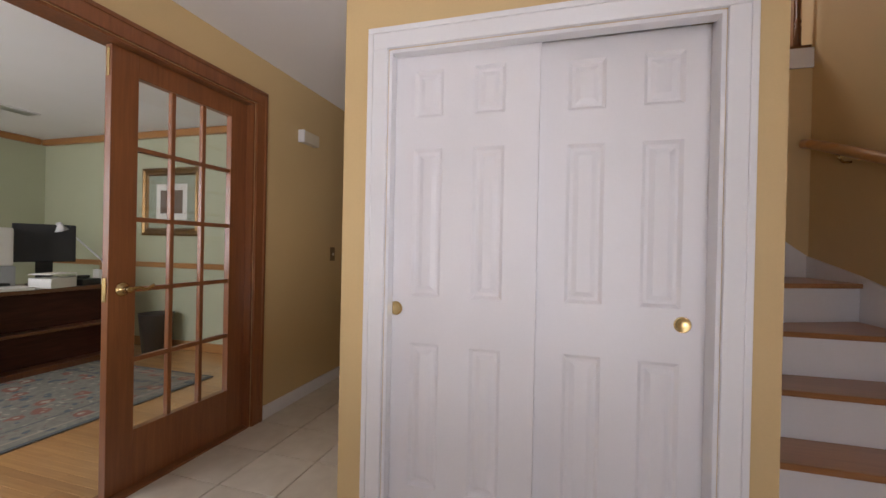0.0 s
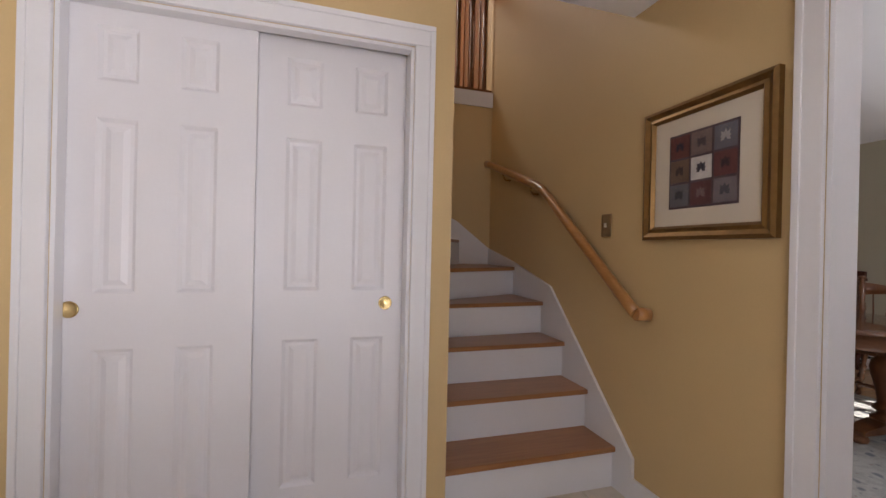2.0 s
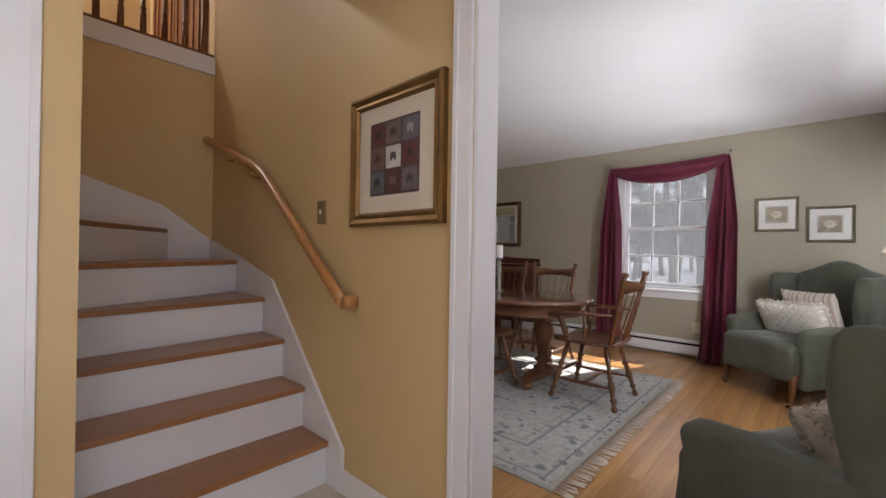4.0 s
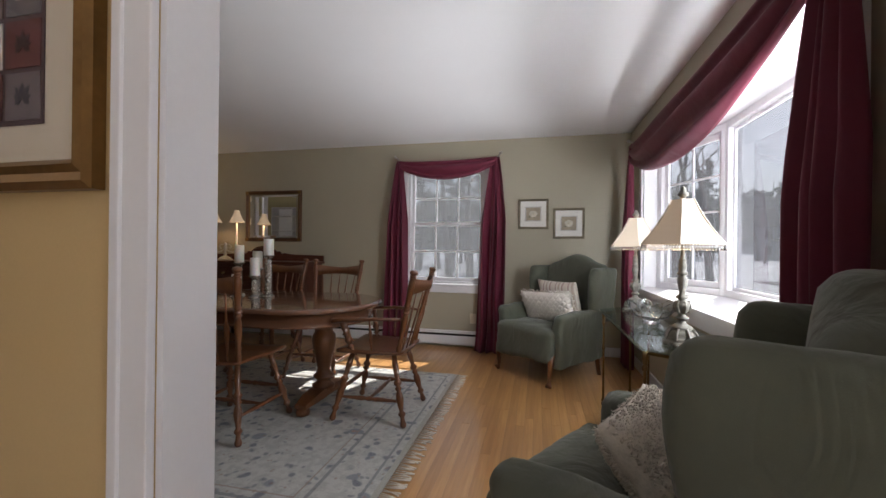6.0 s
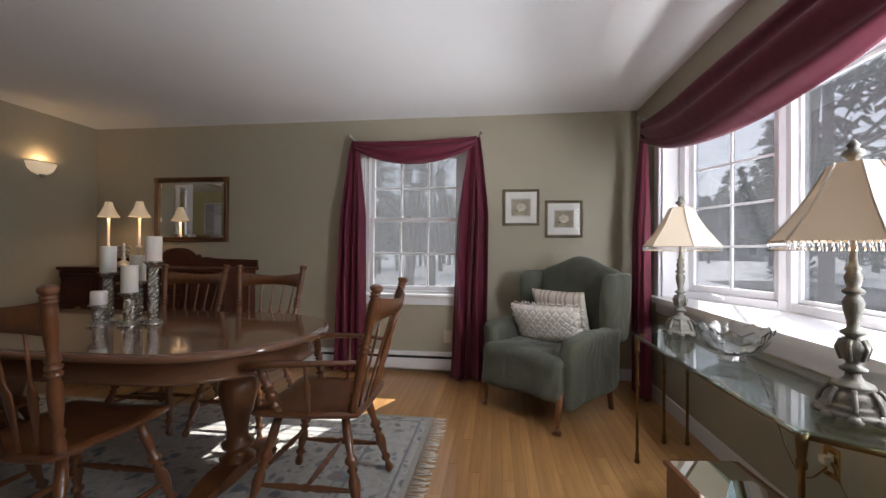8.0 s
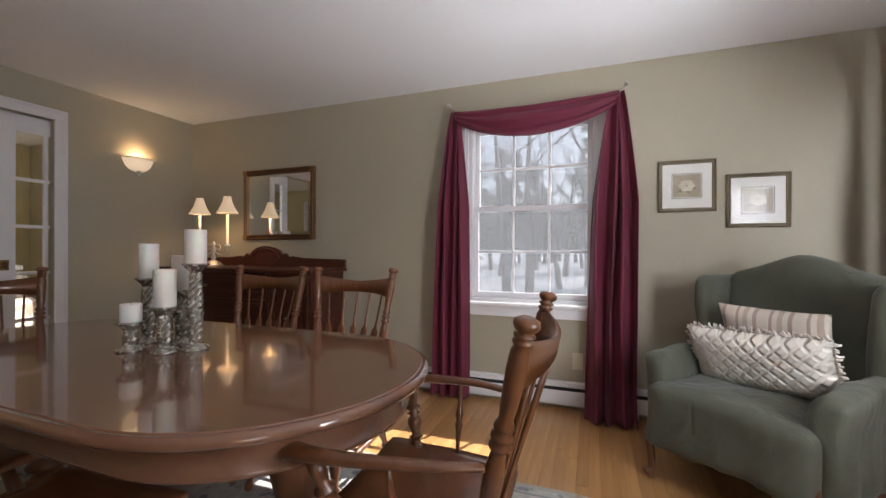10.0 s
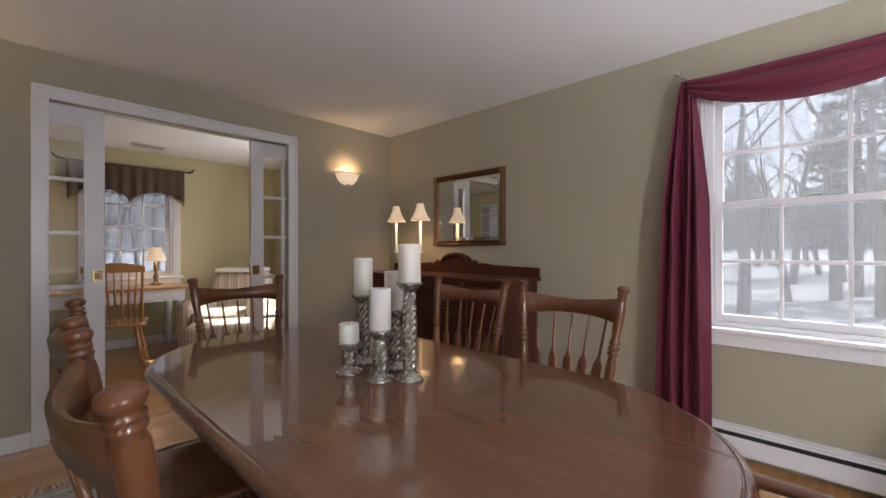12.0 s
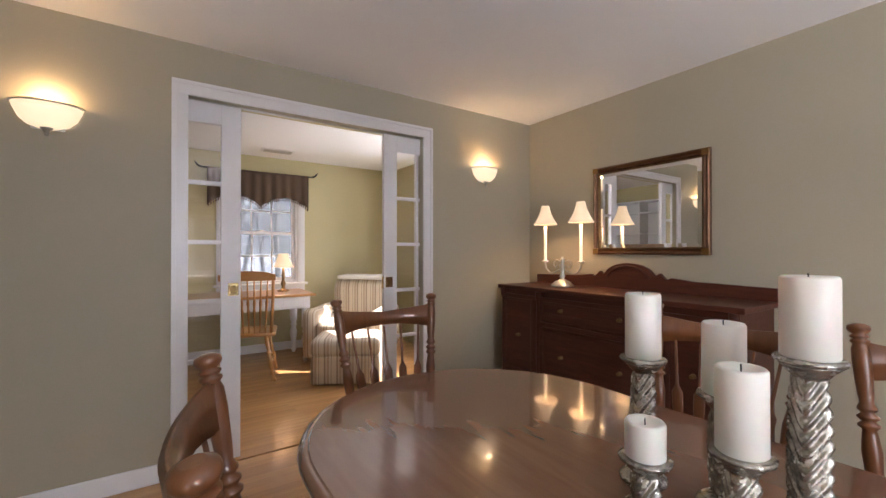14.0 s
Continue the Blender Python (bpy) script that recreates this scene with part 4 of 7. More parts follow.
LEG = [(0.010, 0), (0.018, 0.02), (0.021, 0.05), (0.014, 0.10), (0.013, 0.14), (0.023, 0.17), (0.023, 0.19), (0.013, 0.22), (0.019, 0.30), (0.025, 0.38), (0.022, 0.44), (0.013, 0.49), (0.024, 0.52), (0.013, 0.55), (0.026, 0.59), (0.026, 0.61), (0.014, 0.65), (0.020, 0.80), (0.016, 1.0)]
POST = [(0.013, 0), (0.018, 0.03), (0.019, 0.08), (0.014, 0.12), (0.020, 0.15), (0.013, 0.18), (0.019, 0.28), (0.022, 0.38), (0.017, 0.46), (0.015, 0.48), (0.024, 0.495), (0.024, 0.505), (0.015, 0.52), (0.024, 0.535), (0.024, 0.545), (0.014, 0.56), (0.022, 0.575), (0.022, 0.585), (0.015, 0.61), (0.018, 0.66), (0.022, 0.80), (0.021, 0.87), (0.016, 0.895), (0.022, 0.906), (0.022, 0.914), (0.015, 0.922), (0.022, 0.931), (0.022, 0.938), (0.015, 0.946), (0.023, 0.957), (0.027, 0.972), (0.025, 0.988), (0.013, 1.0)]
SPIN = [(0.006, 0), (0.007, 0.15), (0.009, 0.30), (0.013, 0.42), (0.009, 0.47), (0.014, 0.56), (0.011, 0.62), (0.0075, 0.70), (0.006, 1.0)]
STRETCH = [(0.008, 0), (0.010, 0.15), (0.015, 0.38), (0.011, 0.44), (0.017, 0.5), (0.011, 0.56), (0.015, 0.62), (0.010, 0.85), (0.008, 1)]


def paddle(a, b):
    """An arrow spindle: round at both ends, a flat paddle below the middle; its width runs along x."""
    a, b = Vector(a), Vector(b)
    d = (b - a).normalized()
    wide = (Vector((1, 0, 0)) - d * d.x).normalized()
    deep = d.cross(wide)
    bm = bmesh.new()
    loops = []
    for t, w, k in ((0, 0.0055, 0.0055), (0.12, 0.0065, 0.006), (0.24, 0.013, 0.0055), (0.40, 0.021, 0.0048), (0.52, 0.021, 0.0048), (0.575, 0.009, 0.0055), (0.60, 0.0062, 0.006), (0.8, 0.0058, 0.0055), (1, 0.005, 0.005)):
        loops.append([bm.verts.new(a + (b - a) * t + wide * w * math.cos(q) + deep * k * math.sin(q)) for q in [2 * math.pi * i / 10 for i in range(10)]])
    for p, q in zip(loops, loops[1:]):
        for i in range(10):
            bm.faces.new((p[i], p[(i + 1) % 10], q[(i + 1) % 10], q[i])).smooth = True
    bm.faces.new(loops[0][::-1])
    bm.faces.new(loops[-1])
    return bm


def spindle_chair(label, at, arms=False, top=1.010, back_y=-0.275, group="chairs round the table"):
    """Local: front towards +y, feet centred on the origin."""
    c = thing("dining_chair", label, "chair", group, at)
    sw = 0.245 if arms else 0.225

    def seat_warp(p):
        q = Vector(p)
        k = 1.0 - 0.12 * max(0.0, -p.y / 0.22)
        q.x *= k
        q.z += 0.012 * (abs(p.x) / sw) ** 2 + (-0.010 if p.y < 0.1 else 0.0) * (1 if p.z > 0.45 else 0)
        return q
    bm = bmesh.new()
    rbox(bm, (0, 0.0, 0.445), (sw, 0.222, 0.018), 0.017, 9, seat_warp)
    part("seat", bm, M["maple"], c, "saddled wooden seat")
    fx, fy = 0.24, 0.245
    feet = [(-fx, fy), (fx, fy), (-fx, -fy), (fx, -fy)]
    tops = [(-0.15, 0.14), (0.15, 0.14), (-0.14, -0.14), (0.14, -0.14)]
    at_h = lambda i, z: (feet[i][0] + (tops[i][0] - feet[i][0]) * z / 0.43, feet[i][1] + (tops[i][1] - feet[i][1]) * z / 0.43, z)
    for i in range(4):
        part("leg", turned((*feet[i], 0.0), (*tops[i], 0.432), LEG, 14), M["maple"], c, "turned leg")
    for a, b in ((0, 2), (1, 3)):
        part("stretcher", turned(at_h(a, 0.15), at_h(b, 0.15), STRETCH, 12), M["maple"], c)
    part("stretcher", turned(at_h(0, 0.20), at_h(1, 0.20), STRETCH, 12), M["maple"], c)
    ml, mr = [(Vector(at_h(a, 0.15)) + Vector(at_h(b, 0.15))) / 2 for a, b in ((0, 2), (1, 3))]
    part("stretcher", turned(ml, mr, STRETCH, 12), M["maple"], c)
    hw = 0.245
    pl = [((-0.185, -0.185, 0.45), (-hw, back_y, top)), ((0.185, -0.185, 0.45), (hw, back_y, top))]
    for a, b in pl:
        part("back_post", turned(a, b, POST, 16), M["maple"], c, "turned back post with finial")
    # crest rail, bowed to the back
    bm = bmesh.new()
    n = 18
    rows = []
    for i in range(n + 1):
        u = i / n * 2 - 1
        f = lambda z: (-0.185 + (back_y + 0.185) * (z - 0.45) / (top - 0.45))
        bow = 0.055 * (1 - u * u)
        zt = top - 0.062 - 0.030 * (1 - abs(u)) ** 0.8 * 0.5 + 0.012 * u * u
        zb = top - 0.150 + 0.012 * (1 - u * u) - 0.012 * abs(u) ** 3
        x = u * (hw - 0.012)
        t = 0.011
        rows.append([bm.verts.new(v) for v in ((x, f(zb) - bow - t, zb), (x, f(zb) - bow + t, zb), (x, f(zt) - bow + t, zt), (x, f(zt) - bow - t, zt))])
    for a, b in zip(rows, rows[1:]):
        for k in range(4):
            bm.faces.new((a[k], a[(k + 1) % 4], b[(k + 1) % 4], b[k]))
    bm.faces.new(rows[0])
    bm.faces.new(rows[-1][::-1])
    bmesh.ops.bevel(bm, geom=[e for e in bm.edges if abs(e.verts[0].co.x - e.verts[1].co.x) > 0.01], offset=0.007, segments=2, affect="EDGES")
    for fce in bm.faces:
        fce.smooth = True
    part("crest_rail", bm, M["maple"], c, "curved crest rail")
    for i in range(5):
        u = (i - 2) / 2.75
        bow = 0.055 * (1 - u * u)
        zb = top - 0.145
        yb = -0.185 + (back_y + 0.185) * (zb - 0.45) / (top - 0.45) - bow
        part("spindle", paddle((u * 0.165, -0.185 - 0.02 * (1 - u * u), 0.458), (u * (hw - 0.01), yb, zb)), M["maple"], c, "arrow-shaped flat spindle")
    if arms:
        for s in (-1, 1):
            pts = smooth_path([(s * 0.222, -0.215, 0.672), (s * 0.265, -0.08, 0.675), (s * 0.282, 0.08, 0.668), (s * 0.275, 0.185, 0.660), (s * 0.262, 0.225, 0.652)], 5)
            k = len(pts)
            part("arm", tubed(pts, [0.014 + 0.016 * (i / (k - 1)) for i in range(k)], 12, 0.62), M["maple"], c, "shaped flat arm")
            part("arm_post", turned((s * 0.215, 0.115, 0.452), (s * 0.272, 0.165, 0.655), LEG, 14), M["maple"], c)
            part("arm_spindle", turned((s * 0.222, -0.02, 0.452), (s * 0.268, -0.02, 0.668), SPIN, 10), M["maple"], c)
    return c


RZ = 0.0115
first = spindle_chair("brown maple spindle-back side chair beside the dining table", pose(3.075, 2.12, RZ, 0, 0, -90))
for m in (pose(3.104, 2.775, RZ, 0, 0, -95), pose(4.20, 2.14, RZ, 0, 0, 90), pose(4.21, 2.735, RZ, 0, 0, 91), pose(3.63, 3.535, RZ, 0, 0, 179)):
    copy_thing(first, m)
spindle_chair("brown maple spindle-back armchair at the table's end", pose(3.53, 1.315, RZ, 0, 0, 1), True, 0.985, -0.305)


# ---- rug ----
def rug_mat(name, x0, x1, y0, y1, field, accents, border):
    """Woven floral rug with a border; sizes in metres."""
    m, nt, p = shader(name, 0.95)
    tc = nt.nodes.new("ShaderNodeTexCoord")
    sep = nt.nodes.new("ShaderNodeSeparateXYZ")
    link(nt, tc.outputs["Object"], sep.inputs[0])

    def math2(op, a, b=None):
        n = nt.nodes.new("ShaderNodeMath")
        n.operation = op
        for k, v in ((0, a), (1, b)):
            if v is None:
                continue
            if isinstance(v, (int, float)):
                n.inputs[k].default_value = v
            else:
                link(nt, v, n.inputs[k])
        return n.outputs[0]
    dx = math2("SUBTRACT", (x1 - x0) / 2, math2("ABSOLUTE", math2("SUBTRACT", sep.outputs[0], (x0 + x1) / 2)))
    dy = math2("SUBTRACT", (y1 - y0) / 2, math2("ABSOLUTE", math2("SUBTRACT", sep.outputs[1], (y0 + y1) / 2)))
    edge = math2("MINIMUM", dx, dy)
    v = coords(nt)
    warp = nt.nodes.new("ShaderNodeTexNoise")
    warp.inputs["Scale"].default_value = 6
    link(nt, v, warp.inputs["Vector"])
    wv = mix(nt, 0.12, v, warp.outputs["Color"])

    def blobs(scale, lo, hi):
        n = nt.nodes.new("ShaderNodeTexVoronoi")
        n.inputs["Scale"].default_value = scale
        link(nt, wv, n.inputs["Vector"])
        return ramp(nt, n.outputs["Distance"], [(lo, (1, 1, 1)), (hi, (0, 0, 0))]), n.outputs["Color"]
    c = field
    fine = noise_tex(nt, v, 22, 3)
    c = mix(nt, 0.5, c, ramp(nt, fine, [(0.42, sc(field, 0.72)), (0.58, sc(field, 1.12))]))
    for (scale, lo, hi, col, k) in accents:
        mask, _ = blobs(scale, lo, hi)
        c = mix(nt, math2("MULTIPLY", mask, k), c, col)
    for a, b, col, k in border:
        inside = math2("MULTIPLY", math2("GREATER_THAN", edge, a), math2("LESS_THAN", edge, b))
        c = mix(nt, math2("MULTIPLY", inside, k), c, col)
    weave = noise_tex(nt, v, 260, 2)
    c = mix(nt, 0.25, c, ramp(nt, weave, [(0.4, sc(field, 0.5)), (0.6, field)]))
    link(nt, c, p.inputs["Base Color"])
    bump(nt, p, weave, 0.5, 0.003)
    return m


RX0, RX1, RY0, RY1 = 2.14, 4.46, 0.955, 4.02
M["rug"] = rug_mat("cream_floral_rug", RX0, RX1, RY0, RY1, (0.50, 0.495, 0.47),
                   [(5.0, 0.17, 0.22, (0.17, 0.20, 0.25), 0.85), (5.0, 0.05, 0.10, (0.36, 0.20, 0.15), 0.8), (11.0, 0.20, 0.30, (0.10, 0.12, 0.17), 0.85), (16.0, 0.16, 0.26, (0.12, 0.13, 0.17), 0.7), (19.0, 0.10, 0.20, (0.26, 0.14, 0.10), 0.6)],
                   [(0.0, 0.03, (0.40, 0.38, 0.33), 1.0), (0.07, 0.085, (0.17, 0.18, 0.20), 0.8), (0.30, 0.32, (0.17, 0.18, 0.20), 0.8), (0.36, 0.37, (0.30, 0.2, 0.16), 0.7)])
rug = thing("area_rug", "cream floral woven rug with fringed ends under the table", "rug")
bm = bmesh.new()
bmesh.ops.create_grid(bm, x_segments=60, y_segments=80, size=0.5)
for v in bm.verts:
    x, y = RX0 + (v.co.x + 0.5) * (RX1 - RX0), RY0 + (v.co.y + 0.5) * (RY1 - RY0)
    v.co = (x, y, 0.0095 + 0.0012 * noise.noise((x * 3, y * 3, 0)))
ex = bmesh.ops.extrude_edge_only(bm, edges=[e for e in bm.edges if e.is_boundary])
for v in ex["geom"]:
    if isinstance(v, bmesh.types.BMVert):
        v.co.z = 0.0
part("woven_field", bm, M["rug"], rug)
for ye, s in ((RY0, -1), (RY1, 1)):
    bm = bmesh.new()
    x = RX0 + 0.006
    while x < RX1 - 0.004:
        ln = 0.07 + random.random() * 0.035
        sw = random.uniform(-0.03, 0.03)
        tube(bm, [(x, ye, 0.007), (x + sw * 0.4, ye + s * ln * 0.5, 0.006), (x + sw, ye + s * ln, 0.004)], [0.0035, 0.004, 0.006], 5, 0.6)
        x += 0.014
    part("fringe", bm, M["cream"], rug, "cream knotted fringe")


# ---- curtains ----
def cloth(name, fn, nu, nv, parent, label="", thick=0.003):
    bm = bmesh.new()
    g = [[bm.verts.new(fn(i / nu, j / nv)) for j in range(nv + 1)] for i in range(nu + 1)]
    for i in range(nu):
        for j in range(nv):
            bm.faces.new((g[i][j], g[i + 1][j], g[i + 1][j + 1], g[i][j + 1])).smooth = True
    ob = part(name, bm, M["burgundy"], parent, label)
    md = ob.modifiers.new("thickness", "SOLIDIFY")
    md.thickness = thick
    return ob


def panel_fn(axis_pt, top_c, top_w, bot_c, bot_w, z0, z1, depth, folds, seed, kick=0.0):
    """A hanging panel along local x; y towards the room is negative."""
    def fn(u, v):
        k = v ** 0.6
        c, w = top_c + (bot_c - top_c) * k, top_w + (bot_w - top_w) * min(1.0, v * 3) ** 0.7 * (0.75 + 0.25 * v)
        z = z1 + (z0 - z1) * v
        wob = noise.noise((u * 3 + seed, v * 2.2, seed)) * 0.5
        ph = folds * 2 * math.pi * u + wob * 2.5 + seed
        y = -depth * (0.55 + 0.45 * math.sin(ph)) * (0.35 + 0.65 * min(1, v * 2.5)) - kick * max(0, (v - 0.86) / 0.14) ** 2
        x = c + (u - 0.5) * w + 0.012 * math.sin(ph * 0.5 + v * 3)
        return axis_pt(x, y, z)
    return fn


def swag_fn(axis_pt, xa, xb, za, zb, drop, gather, depth, seed):
    def fn(u, v):
        s = 4 * u * (1 - u)
        s = s ** 0.85
        ztop = za + (zb - za) * u - drop * 0.10 * s
        zbot = za + (zb - za) * u - gather * (1 - s) - drop * s
        vv = v
        z = ztop + (zbot - ztop) * vv
        ph = vv * 5.2 * math.pi + 1.2 * noise.noise((u * 2.5, vv * 2, seed)) * 2
        y = -depth * (0.5 + 0.5 * math.sin(ph)) * (0.4 + 0.6 * s) - 0.045 * s * math.sin(vv * math.pi) - 0.02
        return axis_pt(xa + (xb - xa) * u, y, z)
    return fn


def rod_bracket(parent, p, d):
    """A small scarf holder: a rod with a finial, from the wall point p along d."""
    p, d = Vector(p), Vector(d)
    part("holder", tubed([p, p + d * 0.55, p + d], 0.006, 10), M["nickel"], parent)
    bm = bmesh.new()
    lathe(bm, [(0.006, -0.01), (0.013, 0.0), (0.017, 0.012), (0.012, 0.024), (0.003, 0.03)], 14, Matrix.Translation(p + d) @ d.normalized().to_track_quat("Z", "Y").to_matrix().to_4x4())
    part("finial", bm, M["nickel"], parent)


# east window: local x runs along -y, the room lies towards -x
cur = thing("window_scarf", "burgundy scarf curtain swagged over the double-hung window", "curtain", "burgundy curtains")
E_PT = lambda x, y, z: Vector((5.455 + y, -x, z))
cloth("drape", panel_fn(E_PT, -1.87, 0.07, -1.895, 0.27, 0.025, 2.165, 0.085, 3.5, 1.3, 0.03), 60, 60, cur, "hanging tail to the floor")
cloth("drape", panel_fn(E_PT, -0.735, 0.07, -0.775, 0.30, 0.015, 2.175, 0.095, 3.5, 4.1, 0.12), 60, 60, cur, "hanging tail to the floor")
cloth("swag", swag_fn(E_PT, -1.875, -0.725, 2.165, 2.18, 0.235, 0.07, 0.03, 2.0), 60, 36, cur, "draped swag")
for y, s in ((1.86, 1), (0.735, -1)):
    rod_bracket(cur, (5.519, y, 2.165), (-0.09, s * 0.05, 0.045))

# bay: local x along x, the room lies towards +y
cur = thing("window_scarf", "long burgundy scarf curtain swagged across the bay window", "curtain", "burgundy curtains")
B_PT = lambda x, y, z: Vector((x, -0.625 - y, z))
cloth("drape", panel_fn(B_PT, 5.13, 0.07, 5.07, 0.27, 0.03, 2.155, 0.085, 3.5, 2.2), 60, 60, cur, "hanging tail to the floor")
cloth("drape", panel_fn(B_PT, 2.36, 0.10, 2.36, 0.34, 0.03, 2.155, 0.09, 4, 5.2), 60, 60, cur, "hanging tail to the floor")
cloth("swag", swag_fn(B_PT, 5.14, 2.36, 2.16, 2.16, 0.44, 0.13, 0.055, 7.0), 90, 36, cur, "draped swag")
for x, s in ((5.13, 1), (2.35, -1)):
    rod_bracket(cur, (x, -0.689, 2.165), (s * 0.05, 0.085, 0.045))


# ---- slipcovered wing chairs ----
def wing_chair(label, at, seed):
    """Local: front towards +y, feet about the origin."""
    c = thing("wing_chair", label, "armchair", "green wing chairs", at)

    def crumple(p, k=0.006, s=7.0):
        n = noise.noise_vector((p.x * s + seed, p.y * s, p.z * s * 0.6))
        n2 = noise.noise_vector((p.x * 2.2 * s + seed, p.y * 2.2 * s, p.z * s))
        return p + n * k + n2 * k * 0.4

    def seat_w(p):
        q = Vector(p)
        if p.z > 0.40:
            q.z += 0.02 * math.cos(p.x * 4.2) * math.cos((p.y - 0.05) * 3.0)
        if p.z < 0.36:
            f = (0.36 - p.z) / 0.2
            ph = math.sin(p.x * 38 + seed) * 0.010 * f
            q.y += ph + 0.015 * f
            q.z += 0.018 * f * math.sin(p.x * 9 + seed)
        return crumple(q, 0.011)
    bm = bmesh.new()
    rbox(bm, (0, 0.05, 0.32), (0.335, 0.335, 0.145), 0.055, 16, seat_w)
    part("seat", bm, M["slip"], c, "slipcovered seat with loose skirt")

    def back_w(p):
        q = Vector(p)
        t = max(0.0, (p.z - 0.35) / 0.7)
        q.y -= 0.13 * t
        if p.z > 0.85:
            q.z += 0.085 * math.exp(-(p.x / 0.17) ** 2) * min(1, (p.z - 0.85) / 0.1) - 0.02 * (abs(p.x) / 0.33) ** 3
        return crumple(q, 0.007)
    bm = bmesh.new()
    rbox(bm, (0, -0.26, 0.66), (0.34, 0.07, 0.355), 0.06, 14, back_w)
    part("backrest", bm, M["slip"], c, "camel-topped slipcovered back")
    for s in (-1, 1):
        def wing_w(p):
            q = Vector(p)
            t = max(0.0, (p.z - 0.62) / 0.42)
            front = (p.y + 0.33) / 0.30
            rear = min(1.0, max(0.0, (-0.12 - p.y) / 0.26))
            q.y += 0.035 * math.sin(min(1, t) * math.pi) * (1 - rear) - 0.10 * rear * max(0, p.z - 0.45) / 0.55
            q.z -= 0.03 * max(0, front - 0.55) * min(1, t)
            q.x += s * (0.035 * front * t)
            return crumple(q, 0.006)
        bm = bmesh.new()
        rbox(bm, (s * 0.345, -0.262, 0.735), (0.045, 0.132, 0.245), 0.04, 12, wing_w)
        part("wing", bm, M["slip"], c)

        def arm_w(p):
            q = Vector(p)
            if p.z > 0.5:
                q.x += s * 0.025 * (p.z - 0.5) / 0.12
            q.z -= 0.03 * max(0, p.y - 0.05) / 0.3
            if p.z < 0.4:
                q.x += math.sin(p.y * 34 + seed) * 0.007
            return crumple(q, 0.012, 9)
        bm = bmesh.new()
        rbox(bm, (s * 0.333, 0.01, 0.39), (0.062, 0.30, 0.225), 0.055, 13, arm_w)
        part("arm", bm, M["slip"], c, "rolled slipcovered arm")
        leg = smooth_path([(s * 0.30, 0.31, 0.26), (s * 0.325, 0.345, 0.19), (s * 0.315, 0.345, 0.09), (s * 0.315, 0.35, 0.035), (s * 0.325, 0.372, 0.012)], 4)
        k = len(leg)
        part("front_leg", tubed(leg, [0.036 - 0.022 * math.sin(min(1, i / (k * 0.75)) * math.pi / 2) + (0.012 if i > k - 5 else 0) for i in range(k)], 12), M["maple"], c, "carved cabriole leg")
        part("back_leg", tubed([(s * 0.29, -0.28, 0.26), (s * 0.30, -0.32, 0.0)], [0.026, 0.019], 8), M["maple"], c)
    return c


def pillow(name, label, at, w, h, t, material, fringe=None):
    pl = thing(name, label, "cushion", at=at)
    bm = bmesh.new()
    n = 26
    for side in (1, -1):
        g = [[None] * (n + 1) for _ in range(n + 1)]
        for i in range(n + 1):
            for j in range(n + 1):
                u, v = i / n * 2 - 1, j / n * 2 - 1
                e = max(0.0, (1 - u ** 4) * (1 - v ** 4)) ** 0.55
                pin = 1 - 0.05 * (1 - abs(u)) * abs(v) ** 3
                x, z = u * w / 2 * (1 - 0.05 * (1 - v * v) * abs(u) ** 3), v * h / 2 * (1 - 0.07 * (1 - u * u) * abs(v) ** 3)
                y = side * t / 2 * e + 0.006 * noise.noise((u * 3, v * 3, side * 5 + w * 9))
                if abs(u) == 1 or abs(v) == 1:
                    y = 0
                g[i][j] = bm.verts.new((x, y, z))
        for i in range(n):
            for j in range(n):
                bm.faces.new((g[i][j], g[i + 1][j], g[i + 1][j + 1], g[i][j + 1])).smooth = True
    bmesh.ops.remove_doubles(bm, verts=bm.verts[:], dist=0.0008)
    part("cover", bm, material, pl)
    if fringe:
        bm = bmesh.new()
        per = []
        m = 46
        for i in range(m):
            per.append((-w / 2 + w * i / m, -h / 2, 0, -1))
            per.append((-w / 2 + w * i / m, h / 2, 0, 1))
        for i in range(m // 2):
            per.append((-w / 2, -h / 2 + h * i / (m // 2), -1, 0))
            per.append((w / 2, -h / 2 + h * i / (m // 2), 1, 0))
        for x, z, dx, dz in per:
            a, b = random.uniform(-0.008, 0.008), random.uniform(-0.008, 0.008)
            x, z = x * 0.965, z * 0.95
            tube(bm, [(x, a * 0.3, z), (x + dx * 0.02 + a, a, z + dz * 0.02 + b)], [0.007, 0.004], 5)
        part("fringe", bm, fringe, pl)
    return pl


